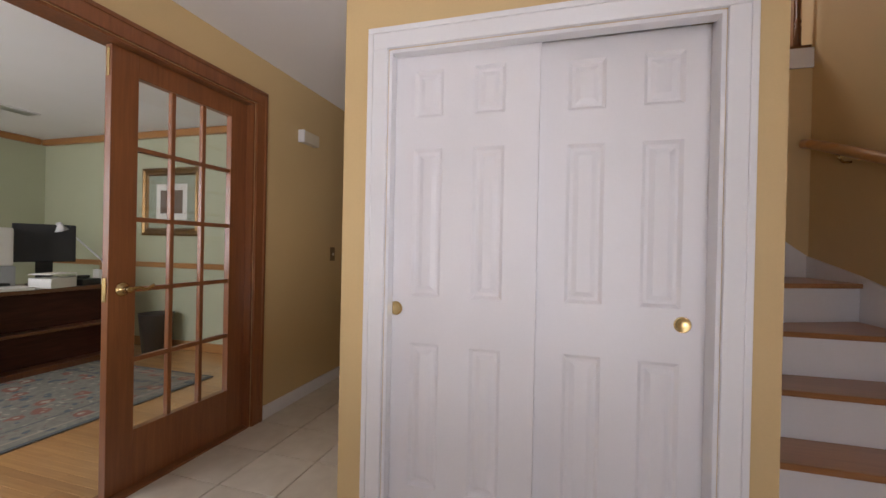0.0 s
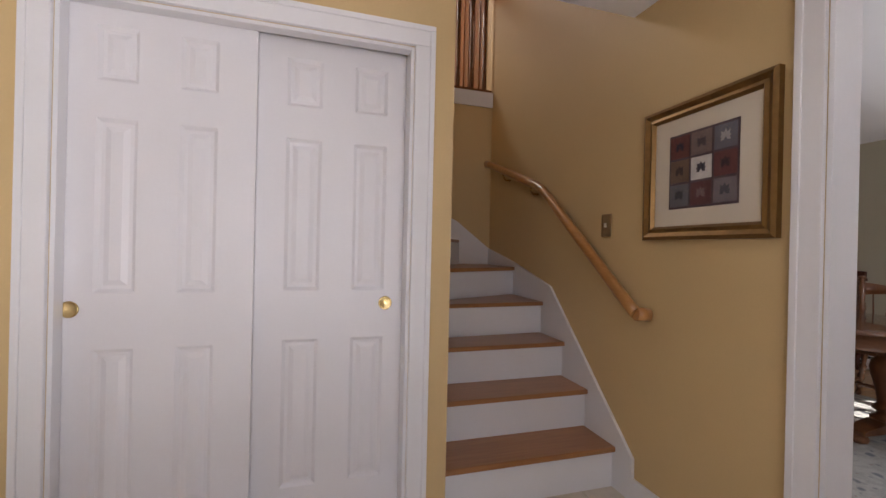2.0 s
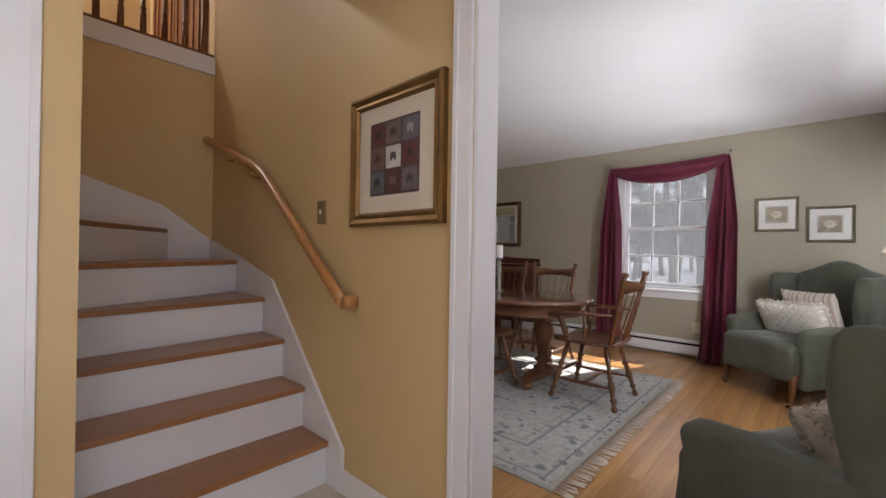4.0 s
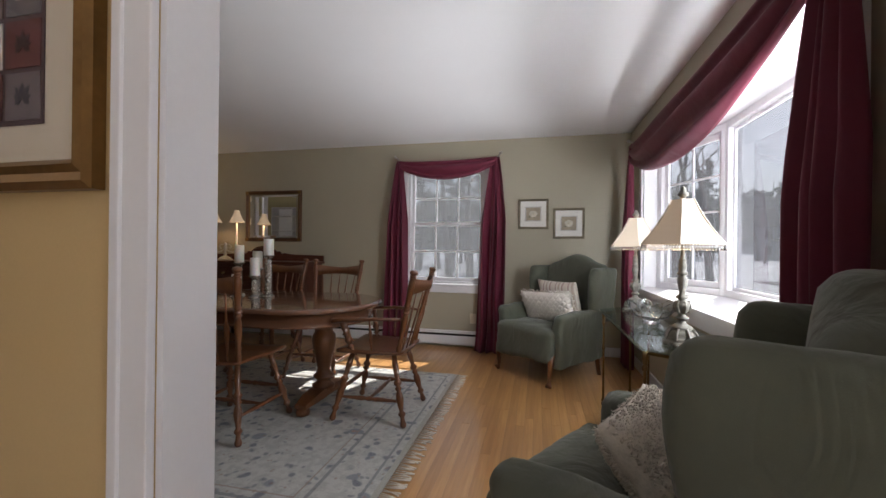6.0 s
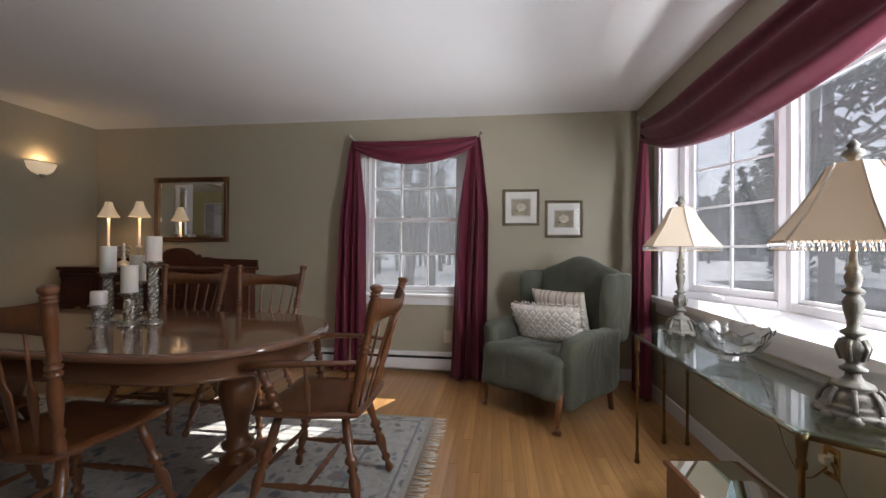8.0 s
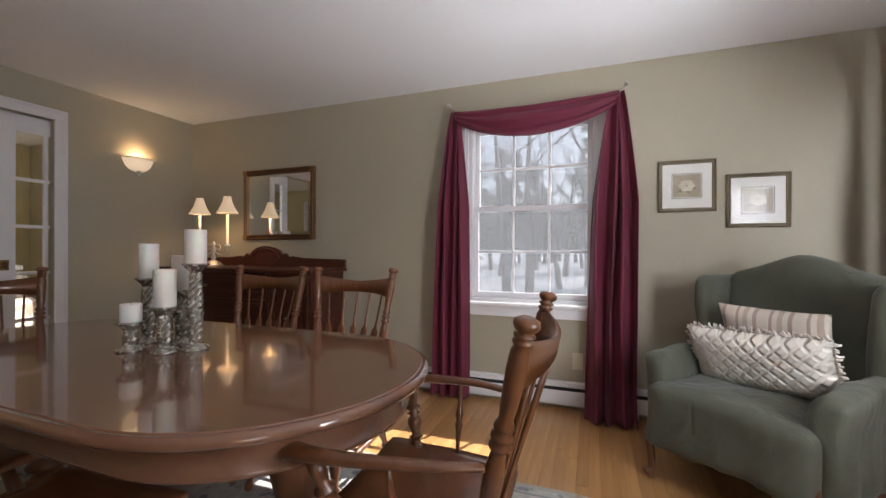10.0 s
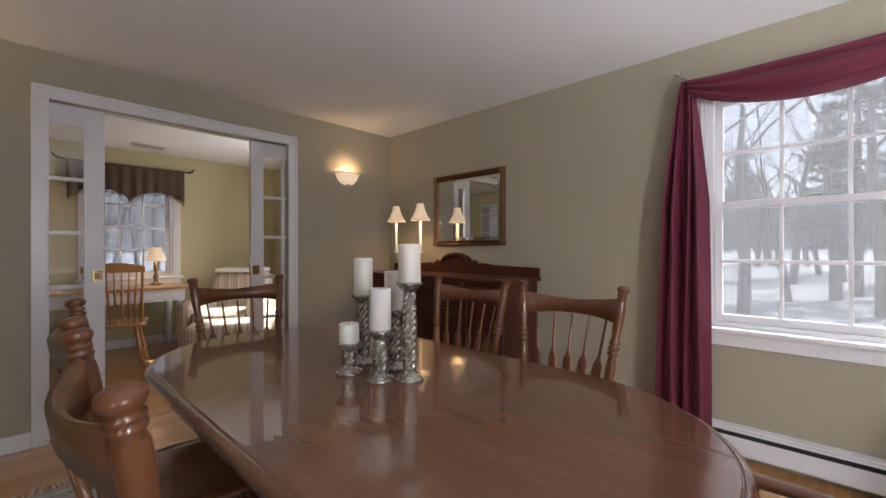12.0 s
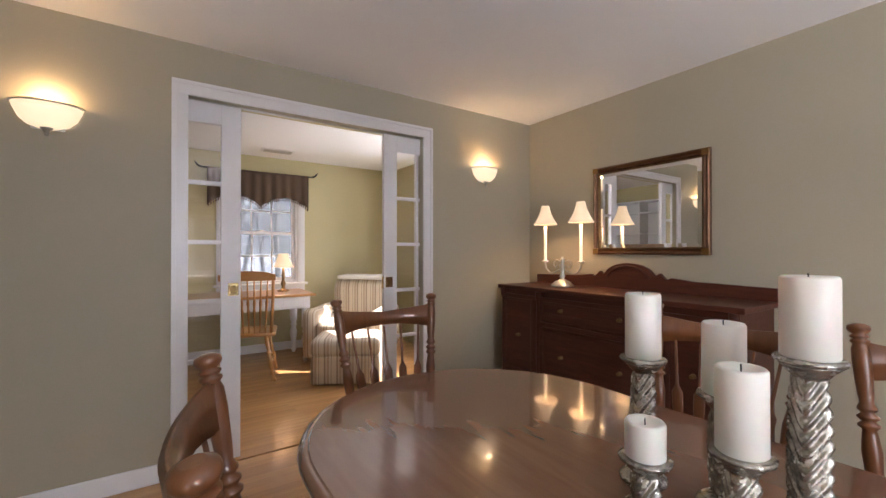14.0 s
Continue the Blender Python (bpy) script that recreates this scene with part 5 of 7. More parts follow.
def striped(name, base, bars, scale, axis=0):
    """Cloth with woven stripes; bars: (position, colour) over one repeat."""
    m, nt, p = shader(name, 0.85)
    tc = nt.nodes.new("ShaderNodeTexCoord")
    sep = nt.nodes.new("ShaderNodeSeparateXYZ")
    link(nt, tc.outputs["Object"], sep.inputs[0])
    a = nt.nodes.new("ShaderNodeMath")
    a.operation = "MULTIPLY"
    a.inputs[1].default_value = scale
    link(nt, sep.outputs[axis], a.inputs[0])
    f = nt.nodes.new("ShaderNodeMath")
    f.operation = "FRACT"
    link(nt, a.outputs[0], f.inputs[0])
    r = nt.nodes.new("ShaderNodeValToRGB")
    r.color_ramp.interpolation = "CONSTANT"
    e = r.color_ramp.elements
    while len(e) < len(bars):
        e.new(0.5)
    for el, (pos, c) in zip(e, bars):
        el.position, el.color = pos, (*c, 1)
    link(nt, f.outputs[0], r.inputs[0])
    w = noise_tex(nt, coords(nt), 320, 2)
    c = mix(nt, 0.2, r.outputs[0], ramp(nt, w, [(0.4, sc(base, 0.6)), (0.6, base)]))
    link(nt, c, p.inputs["Base Color"])
    bump(nt, p, w, 0.4, 0.001)
    return m


M["stripe"] = striped("striped_pillow_cloth", (0.62, 0.56, 0.48), [(0.0, (0.66, 0.58, 0.50)), (0.28, (0.40, 0.27, 0.23)), (0.40, (0.70, 0.64, 0.57)), (0.55, (0.48, 0.38, 0.31)), (0.70, (0.68, 0.61, 0.53)), (0.84, (0.40, 0.27, 0.24)), (0.93, (0.68, 0.61, 0.53))], 7.0)
M["stripe2"] = striped("striped_upholstery", (0.55, 0.48, 0.38), [(0.0, (0.60, 0.52, 0.42)), (0.30, (0.24, 0.17, 0.13)), (0.42, (0.55, 0.46, 0.36)), (0.55, (0.40, 0.30, 0.22)), (0.72, (0.60, 0.52, 0.42)), (0.86, (0.28, 0.2, 0.15)), (0.92, (0.6, 0.52, 0.42))], 9.0)


def quilted(name, c, pitch):
    """Cloth stitched in diamonds that puff up between the seams."""
    m = mottled(name, c, 0.85, 0.05, 8, 260, 0.3)
    nt = m.node_tree
    p = nt.nodes["Principled BSDF"]
    waves = []
    for turn in (45, -45):
        w = nt.nodes.new("ShaderNodeTexWave")
        w.inputs["Scale"].default_value = 3.14 / (pitch * 10)
        link(nt, coords(nt, (1, 0, 1), "Object", (0, radians(turn), 0)), w.inputs["Vector"])
        waves.append(ramp(nt, w.outputs["Fac"], [(0.0, (0, 0, 0)), (0.45, (1, 1, 1))]))
    b = nt.nodes.new("ShaderNodeBump")
    b.inputs["Strength"].default_value, b.inputs["Distance"].default_value = 0.9, 0.008
    link(nt, mix(nt, 1.0, waves[0], waves[1], "MULTIPLY"), b.inputs["Height"])
    link(nt, p.inputs["Normal"].links[0].from_socket, b.inputs["Normal"])
    link(nt, b.outputs[0], p.inputs["Normal"])
    return m


M["quilt"] = quilted("cream_quilted_cloth", (0.74, 0.68, 0.61), 0.045)
M["ribbed"] = striped("white_ribbed_cloth", (0.70, 0.65, 0.58), [(0.0, (0.72, 0.67, 0.61)), (0.7, (0.58, 0.52, 0.45))], 30.0)
M["fur"] = mottled("shaggy_pile", (0.66, 0.60, 0.52), 0.95, 0.2, 30, 160, 0.4, 0.0, 0.003)

wing_chair("sage green slipcovered wing chair with cabriole legs in the corner", pose(4.80, 0.145, 0, 0, 0, 46), 3.0)
wing_chair("sage green slipcovered wing chair beside the glass table", pose(2.10, -0.078, 0, 0, 0, -31), 8.0)
# cushions on the corner chair
K = pose(4.80, 0.145, 0, 0, 0, 46)
pillow("cushion", "striped cushion leaning on the green wing chair", K @ pose(0.02, -0.15, 0.675, -18, 0, 2), 0.46, 0.36, 0.12, M["stripe"])
pillow("cushion", "cream quilted lumbar cushion with ruffled edge", K @ pose(0.01, 0.02, 0.61, -20, 3, 4), 0.58, 0.30, 0.14, M["quilt"], M["quilt"])
K = pose(2.10, -0.078, 0, 0, 0, -31)
cu = pillow("cushion", "shaggy beige cushion on the green wing chair", K @ pose(0.08, 0.02, 0.54, -42, 0, 4), 0.46, 0.34, 0.16, M["fur"])
pillow("cushion", "white ribbed cushion leaning on the green wing chair back", K @ pose(0.0, -0.20, 0.66, -16, 0, 2), 0.46, 0.40, 0.13, M["ribbed"])
bm = bmesh.new()
for i in range(9000):
    u, v = random.uniform(-0.97, 0.97), random.uniform(-0.97, 0.97)
    e = max(0.0, (1 - u ** 4) * (1 - v ** 4)) ** 0.55
    s = random.choice((1, 1, -1))
    p = Vector((u * 0.225, s * 0.079 * e, v * 0.165))
    d = Vector((random.gauss(0, 0.004) + u * 0.003, s * random.uniform(0.004, 0.010), random.gauss(0, 0.004) + v * 0.003))
    tube(bm, [p - d * 0.3, p + d], [0.0032, 0.0016], 3)
tagged(part("shag", bm, M["fur"], cu, "shaggy pile"), kind="stuff")


# ---- sideboard, mirror, pictures ----
sb = thing("sideboard", "dark mahogany sideboard with carved backboard against the wall", "sideboard", at=pose(5.50, 3.72, 0))
SBY, SBZ, SBD = 0.86, 0.965, 0.49
part("body", bbox(-SBD + 0.03, -SBY + 0.03, 0.20, -0.02, SBY - 0.03, SBZ - 0.03, 0.006), M["dark"], sb)
part("top", bbox(-SBD, -SBY, SBZ - 0.0295, -0.012, SBY, SBZ, 0.008, 3), M["dark"], sb)
bm = bmesh.new()
prof = [(-SBY + 0.01, SBZ), (-SBY + 0.01, 1.035), (-0.42, 1.045), (-0.30, 1.06)]
prof += [(-0.27, 1.045), (-0.25, 1.06), (-0.225, 1.085), (-0.19, 1.065)]
prof += [(0.19 * math.sin(radians(a)), 1.045 + 0.105 * math.cos(radians(a))) for a in range(-75, 80, 15)]
prof += [(0.19, 1.065), (0.225, 1.085), (0.25, 1.06), (0.27, 1.045), (0.30, 1.06), (0.42, 1.045), (SBY - 0.01, 1.035), (SBY - 0.01, SBZ)]
fr = [bm.verts.new((-0.042, y, z)) for y, z in prof]
bk = [bm.verts.new((-0.014, y, z)) for y, z in prof]
n = len(prof)
bm.faces.new(fr)
bm.faces.new(bk[::-1])
for i in range(n):
    bm.faces.new((fr[i], bk[i], bk[(i + 1) % n], fr[(i + 1) % n]))
part("backboard", bm, M["dark"], sb, "carved backboard with scrolled crest")
bm = bmesh.new()
tube(bm, smooth_path([(-0.046, -0.16, 1.05), (-0.05, -0.10, 1.105), (-0.05, 0, 1.13), (-0.05, 0.10, 1.105), (-0.046, 0.16, 1.05)], 5), 0.008, 8)
part("crest_carving", bm, M["dark"], sb)
F = -SBD + 0.03
for y0, y1, z0, z1, k in ((-0.80, -0.46, 0.28, 0.90, 1), (0.46, 0.80, 0.28, 0.90, 1), (-0.42, 0.42, 0.74, 0.90, 0), (-0.42, 0.42, 0.28, 0.72, 0)):
    dr = part("door" if k else "drawer", bbox(F - 0.016, y0, z0, F - 0.0005, y1, z1, 0.005), M["dark"], sb, "dark figured door" if k else "wide dark drawer")
    fm = frame_bm(y0 + 0.03, z0 + 0.03, y1 - 0.03, z1 - 0.03, 0.02, 0.008)
    bmesh.ops.translate(fm, vec=(F - 0.0165, 0, 0), verts=fm.verts[:])
    part("moulding", fm, M["dark"], dr)
    for yy in ((y0 + y1) / 2,) if k else (-0.22, 0.22):
        bm = bmesh.new()
        lathe(bm, [(0.014, 0), (0.014, 0.004), (0.005, 0.008), (0.005, 0.018), (0.011, 0.024), (0.009, 0.03)], 14, Matrix.Translation((F - 0.0165, yy, (z0 + z1) / 2)) @ pose(0, 0, 0, 0, -90, 0))
        part("knob", bm, M["oldbrass"], dr)
for y in (-SBY + 0.05, -0.44, 0.44, SBY - 0.05):
    for x in (F - 0.008, -0.05):
        part("leg", turned((x, y, 0), (x, y, 0.22), [(0.014, 0), (0.02, 0.1), (0.026, 0.5), (0.018, 0.55), (0.03, 0.65), (0.03, 1)], 14), M["dark"], sb)
    part("pilaster", turned((F - 0.008, y, 0.22), (F - 0.008, y, SBZ - 0.03), [(0.024, 0), (0.024, 0.08), (0.014, 0.1), (0.019, 0.5), (0.014, 0.9), (0.024, 0.92), (0.024, 1)], 12), M["dark"], sb)

mir = thing("wall_mirror", "rectangular mirror in bronze and gilt frame above the sideboard", "mirror", at=pose(5.519, 3.617, 1.538))
part("frame", frame_bm(-0.408, -0.328, 0.408, 0.328, 0.042, 0.030), M["bronze"], mir)
part("inner_gilt", frame_bm(-0.368, -0.288, 0.368, 0.288, 0.010, 0.020), M["gold"], mir)
bm = bmesh.new()
r1 = [bm.verts.new((-0.008, y, z)) for y, z in ((-0.36, -0.28), (0.36, -0.28), (0.36, 0.28), (-0.36, 0.28))]
r2 = [bm.verts.new((-0.0125, y, z)) for y, z in ((-0.333, -0.253), (0.333, -0.253), (0.333, 0.253), (-0.333, 0.253))]
for i in range(4):
    bm.faces.new((r1[i], r1[(i + 1) % 4], r2[(i + 1) % 4], r2[i]))
bm.faces.new(r2)
part("mirror_glass", bm, M["mirror"], mir, "mirror glass")
for sy in (-1, 1):
    for sz in (-1, 1):
        part("corner_ornament", bbox(-0.034, sy * 0.385 - 0.022, sz * 0.305 - 0.022, -0.026, sy * 0.385 + 0.022, sz * 0.305 + 0.022, 0.003), M["gold"], mir)

M["pewter"] = mottled("pewter_gilt", (0.26, 0.22, 0.15), 0.4, 0.2, 9, 60, 0.2, 0.5)
for (cy, cz, k) in ((0.318, 1.536, 0), (-0.063, 1.43, 1)):
    p = thing("framed_print", "small flower print in pewter frame above the wing chair", "picture", "flower prints", pose(5.519, cy, cz))
    part("frame", frame_bm(-0.165, -0.167, 0.165, 0.167, 0.026, 0.02), M["pewter"], p)
    part("mat_board", flat_bm(-0.142, -0.144, 0.142, 0.144, -0.008, -0.003), M["paper"], p)
    part("print", flat_bm(-0.078, -0.073, 0.078, 0.073, -0.0098, -0.0082), tint("taupe_print", (0.36, 0.30, 0.22)), p)
    part("border", frame_bm(-0.086, -0.081, 0.086, 0.081, 0.007, 0.0105), tint("grey_line", (0.16, 0.15, 0.14)), p)
    bm = bmesh.new()
    for i in range(6):
        a = radians(60 * i + 20 * k)
        c = Vector((0, 0.026 * math.cos(a), 0.022 * math.sin(a)))
        bm.faces.new([bm.verts.new((-0.0104 - 0.0002 * i, c.y + 0.022 * math.cos(b), c.z + 0.017 * math.sin(b))) for b in [2 * math.pi * q / 10 for q in range(10)]])
    part("flower", bm, tint("pale_petal", (0.55, 0.50, 0.40)), p, "pale blossom")
    bm = bmesh.new()
    for a0, l in ((200, 0.055), (320, 0.06), (255, 0.05)):
        a = radians(a0)
        bm.faces.new([bm.verts.new((-0.0102, l * math.cos(a) * t + w * -math.sin(a), l * math.sin(a) * t + w * math.cos(a))) for t, w in ((0.3, 0), (0.65, 0.012), (1, 0), (0.65, -0.012))])
    part("leaf", bm, tint("olive_leaf", (0.14, 0.15, 0.08)), p)
    g = part("glazing", flat_bm(-0.14, -0.142, 0.14, 0.142, -0.0145, -0.013), M["picture_glass"], p)
    g.visible_shadow = False

# ---- wall sconces ----
M["sconce"] = lit("lit_sconce_glass", (0.80, 0.68, 0.5), (1.0, 0.74, 0.46), 0.17)
for x in (2.30, 4.975):
    s = thing("wall_sconce", "lit frosted glass half-bowl sconce with nickel rim", "sconce", "wall sconces", pose(x, 4.719, 1.87))
    bm = bmesh.new()
    rings = []
    for r, z in ((0.006, -0.062), (0.035, -0.058), (0.075, -0.04), (0.105, -0.01), (0.122, 0.03), (0.130, 0.055), (0.125, 0.055), (0.115, 0.028), (0.098, -0.006), (0.07, -0.032), (0.03, -0.05)):
        rings.append([bm.verts.new((r * math.cos(a), -0.75 * r * math.sin(a) - 0.002, z)) for a in [math.pi * q / 20 for q in range(21)]])
    for a, b in zip(rings, rings[1:]):
        for i in range(20):
            bm.faces.new((a[i], a[i + 1], b[i + 1], b[i])).smooth = True
    part("bowl", bm, M["sconce"], s, "frosted glass bowl")
    part("rim", tubed([(0.131 * math.cos(a), -0.75 * 0.131 * math.sin(a) - 0.003, 0.056) for a in [math.pi * q / 20 for q in range(21)]], 0.005, 8), M["nickel"], s)
    bm = bmesh.new()
    lathe(bm, [(0.004, -0.095), (0.009, -0.088), (0.006, -0.08), (0.012, -0.072), (0.022, -0.062), (0.024, -0.055)], 14, pose(0, -0.03, 0))
    part("finial", bm, M["nickel"], s)
    part("back_plate", bbox(-0.06, -0.012, -0.06, 0.06, -0.0005, 0.05, 0.004), M["nickel"], s)
    point("sconce_bulb", (x, 4.66, 1.945), SCONCE, (1.0, 0.66, 0.34), 0.025)


# ---- lamps ----
def shade(bm, r0, z0, r1, z1, sides, flare=0.0, n=8, m=None):
    """A flared panelled shade, open below and above, with some thickness."""
    rings = []
    for k in range(n + 1):
        t = k / n
        r = r0 + (r1 - r0) * t - flare * math.sin(t * math.pi)
        rings.append((r, z0 + (z1 - z0) * t))
    rings += [(r - 0.004, z) for r, z in rings[::-1]]
    loops = [[bm.verts.new((m or Matrix()) @ Vector((r * math.cos(2 * math.pi * (i + 0.5) / sides), r * math.sin(2 * math.pi * (i + 0.5) / sides), z))) for i in range(sides)] for r, z in rings]
    for a, b in zip(loops, loops[1:] + loops[:1]):
        for i in range(sides):
            bm.faces.new((a[i], a[(i + 1) % sides], b[(i + 1) % sides], b[i])).smooth = sides > 12


M["shade"] = lit("lit_cream_shade", (0.56, 0.48, 0.38), (1.0, 0.66, 0.38), 0.06)
M["shade_small"] = lit("lit_small_shade", (0.58, 0.47, 0.34), (1.0, 0.70, 0.42), 0.13)
M["stone"] = mottled("aged_grey_plaster", (0.155, 0.145, 0.122), 0.45, 0.45, 22, 140, 0.6, 0.1, 0.003)


def table_lamp(at, yaw):
    L = thing("table_lamp", "ornate grey table lamp with cream panelled shade, lit", "lamp", "console lamps", at @ pose(0, 0, 0, 0, 0, yaw))
    bm = bmesh.new()
    lathe(bm, [(0.074, 0.012), (0.078, 0.018), (0.072, 0.024), (0.066, 0.026), (0.070, 0.034), (0.064, 0.040), (0.058, 0.044), (0.060, 0.056), (0.050, 0.070), (0.040, 0.076), (0.046, 0.083), (0.042, 0.090), (0.026, 0.098), (0.018, 0.106), (0.016, 0.118)], 12)
    part("base", bm, M["stone"], L, "carved tiered base")
    for k in range(8):
        a = radians(45 * k)
        bm = bmesh.new()
        lathe(bm, [(0.004, 0), (0.015, 0.003), (0.018, 0.010), (0.012, 0.020), (0.003, 0.024)], 10, pose(0.068 * math.cos(a), 0.068 * math.sin(a), 0.0))
        part("foot_scroll", bm, M["stone"], L)
        part("base_leaf", tubed(smooth_path([(0.070 * math.cos(a), 0.070 * math.sin(a), 0.030), (0.064 * math.cos(a), 0.064 * math.sin(a), 0.056), (0.045 * math.cos(a), 0.045 * math.sin(a), 0.080)], 4), 0.006, 6), M["stone"], L)
    bm = bmesh.new()
    lathe(bm, [(0.016, 0.118), (0.027, 0.124), (0.029, 0.130), (0.018, 0.137), (0.014, 0.144), (0.024, 0.156), (0.031, 0.175), (0.033, 0.190), (0.024, 0.204), (0.015, 0.212), (0.026, 0.220), (0.026, 0.226), (0.014, 0.234), (0.013, 0.250), (0.019, 0.275), (0.023, 0.300), (0.018, 0.315), (0.013, 0.321), (0.023, 0.328), (0.023, 0.334), (0.013, 0.341), (0.017, 0.356), (0.019, 0.370), (0.012, 0.384), (0.018, 0.391), (0.010, 0.400), (0.008, 0.420), (0.008, 0.480)], 20)
    part("stem", bm, M["stone"], L, "turned baluster stem")
    for k in range(6):
        a = radians(60 * k)
        part("stem_flute", tubed([(0.024 * math.cos(a), 0.024 * math.sin(a), 0.152), (0.034 * math.cos(a), 0.034 * math.sin(a), 0.183), (0.024 * math.cos(a), 0.024 * math.sin(a), 0.206)], 0.005, 6), M["stone"], L)
    bm = bmesh.new()
    shade(bm, 0.185, 0.462, 0.050, 0.668, 6, 0.010)
    sh = part("shade", bm, M["shade"], L, "cream six-panel fabric shade")
    for i in range(6):
        bm = bmesh.new()
        a = 2 * math.pi * (i + 0.5) / 6
        ribs = [0.186 - 0.135 * t - 0.010 * math.sin(t * math.pi) for t in [q / 8 for q in range(9)]]
        tube(bm, [(r * math.cos(a), r * math.sin(a), 0.462 + 0.206 * q / 8) for q, r in enumerate(ribs)], 0.0035, 6)
        part("piping", bm, M["cream"], sh)
    bm = bmesh.new()
    for i in range(6):
        a, b = 2 * math.pi * (i + 0.5) / 6, 2 * math.pi * (i + 1.5) / 6
        for q in range(14):
            t = q / 14
            x, y = 0.185 * (math.cos(a) * (1 - t) + math.cos(b) * t), 0.185 * (math.sin(a) * (1 - t) + math.sin(b) * t)
            tube(bm, [(x, y, 0.465), (x, y, 0.449), (x, y, 0.437)], [0.002, 0.002, 0.0045], 5)
    part("bead_fringe", bm, M["crystal"], sh, "clear bead fringe")
    bm = bmesh.new()
    lathe(bm, [(0.02, 0.665), (0.008, 0.672), (0.012, 0.68), (0.024, 0.69), (0.022, 0.70), (0.010, 0.708), (0.014, 0.716), (0.006, 0.728), (0.002, 0.732)], 16)
    part("finial", bm, M["stone"], L)
    return L


GX0, GX1, GZ = 2.69, 4.34, 0.70
console = thing("console_table", "glass-topped console table with slender brass legs", "table")
outline = [(GX0, -0.60), (GX0, -0.44), (2.86, -0.185), (4.07, -0.185), (GX1, -0.44), (GX1, -0.60)]
bm = prism(outline[::-1], GZ - 0.014, GZ)
bevelled(bm, 0.004, 2)
gt = part("tabletop", bm, M["tabletop_glass"], console, "thick clear glass top")
gt.visible_shadow = False
inner = [(GX0 + 0.03, -0.58), (GX0 + 0.03, -0.45), (2.875, -0.215), (4.055, -0.215), (GX1 - 0.03, -0.45), (GX1 - 0.03, -0.58)]
for (x0, y0), (x1, y1) in zip(inner, inner[1:] + inner[:1]):
    part("frame_rail", tubed([(x0, y0, GZ - 0.026), (x1, y1, GZ - 0.026)], 0.0085, 8), M["oldbrass"], console)
for x, y in inner:
    part("leg", turned((x, y, 0), (x, y, GZ - 0.015), [(0.013, 0), (0.015, 0.02), (0.009, 0.035), (0.013, 0.06), (0.008, 0.08), (0.008, 0.60), (0.012, 0.605), (0.012, 0.62), (0.008, 0.63), (0.008, 0.86), (0.013, 0.87), (0.013, 0.89), (0.009, 0.9), (0.013, 0.95), (0.015, 1)], 14), M["oldbrass"], console, "slender brass leg")
table_lamp(pose(2.945, -0.385, GZ + 0.001), 10)
table_lamp(pose(4.03, -0.42, GZ + 0.001), 25)
point("lamp_bulb", (2.945, -0.385, GZ + 0.56), 0.35)
point("lamp_bulb", (4.03, -0.42, GZ + 0.56), 0.35)
bowl = thing("crystal_bowl", "scalloped cut crystal bowl on the glass console", "bowl", at=pose(3.52, -0.40, GZ + 0.001))
bm = bmesh.new()
SEG = 48
prof = [(0.035, 0.0), (0.05, 0.006), (0.04, 0.022), (0.09, 0.045), (0.122, 0.085), (0.135, 0.125), (0.130, 0.127), (0.115, 0.088), (0.085, 0.055), (0.03, 0.034), (0.004, 0.033)]
loops = []
for i, (r, z) in enumerate(prof):
    up = max(0, z - 0.04) / 0.085
    loops.append([bm.verts.new(((r * (1 + 0.03 * up * math.cos(12 * a) + (0.012 * math.cos(24 * a + i * 2) if i in (3, 4, 5) else 0))) * math.cos(a), (r * (1 + 0.03 * up * math.cos(12 * a))) * math.sin(a), z + 0.010 * up * math.cos(12 * a))) for a in [2 * math.pi * q / SEG for q in range(SEG)]])
for a, b in zip(loops, loops[1:]):
    for i in range(SEG):
        bm.faces.new((a[i], a[(i + 1) % SEG], b[(i + 1) % SEG], b[i]))
bm.faces.new(loops[0][::-1])
bm.faces.new(loops[-1])
part("bowl", bm, M["crystal"], bowl)
bx = thing("wooden_chest", "low dark wooden chest with mirrored faceted lid on floor", "box", at=pose(3.46, -0.36, 0, 0, 0, 4))
part("body", bbox(-0.19, -0.15, 0.012, 0.19, 0.15, 0.20, 0.008), M["baluster"], bx)
part("plinth", bbox(-0.205, -0.165, 0, 0.205, 0.165, 0.04, 0.008), M["maple"], bx)
part("lid", bbox(-0.20, -0.16, 0.2005, 0.20, 0.16, 0.225, 0.006), M["maple"], bx)
bm = bmesh.new()
r1 = [bm.verts.new((x, y, 0.2255)) for x, y in ((-0.18, -0.14), (0.18, -0.14), (0.18, 0.14), (-0.18, 0.14))]
r2 = [bm.verts.new((x, y, 0.285)) for x, y in ((-0.07, -0.04), (0.07, -0.04), (0.07, 0.04), (-0.07, 0.04))]
for i in range(4):
    bm.faces.new((r1[i], r1[(i + 1) % 4], r2[(i + 1) % 4], r2[i]))
bm.faces.new(r2)
part("mirror_panel", bm, M["mirror"], bx, "faceted mirror panel")


def outlet(at, label, mat):
    o = thing("wall_outlet", label, "outlet", at=at)
    part("plate", bbox(-0.006, -0.036, -0.058, 0, 0.036, 0.058, 0.003), mat, o)
    for z in (-0.02, 0.02):
        part("socket", bbox(-0.008, -0.014, z - 0.014, -0.0062, 0.014, z + 0.014, 0.0008), M["plate"], o)
    return o


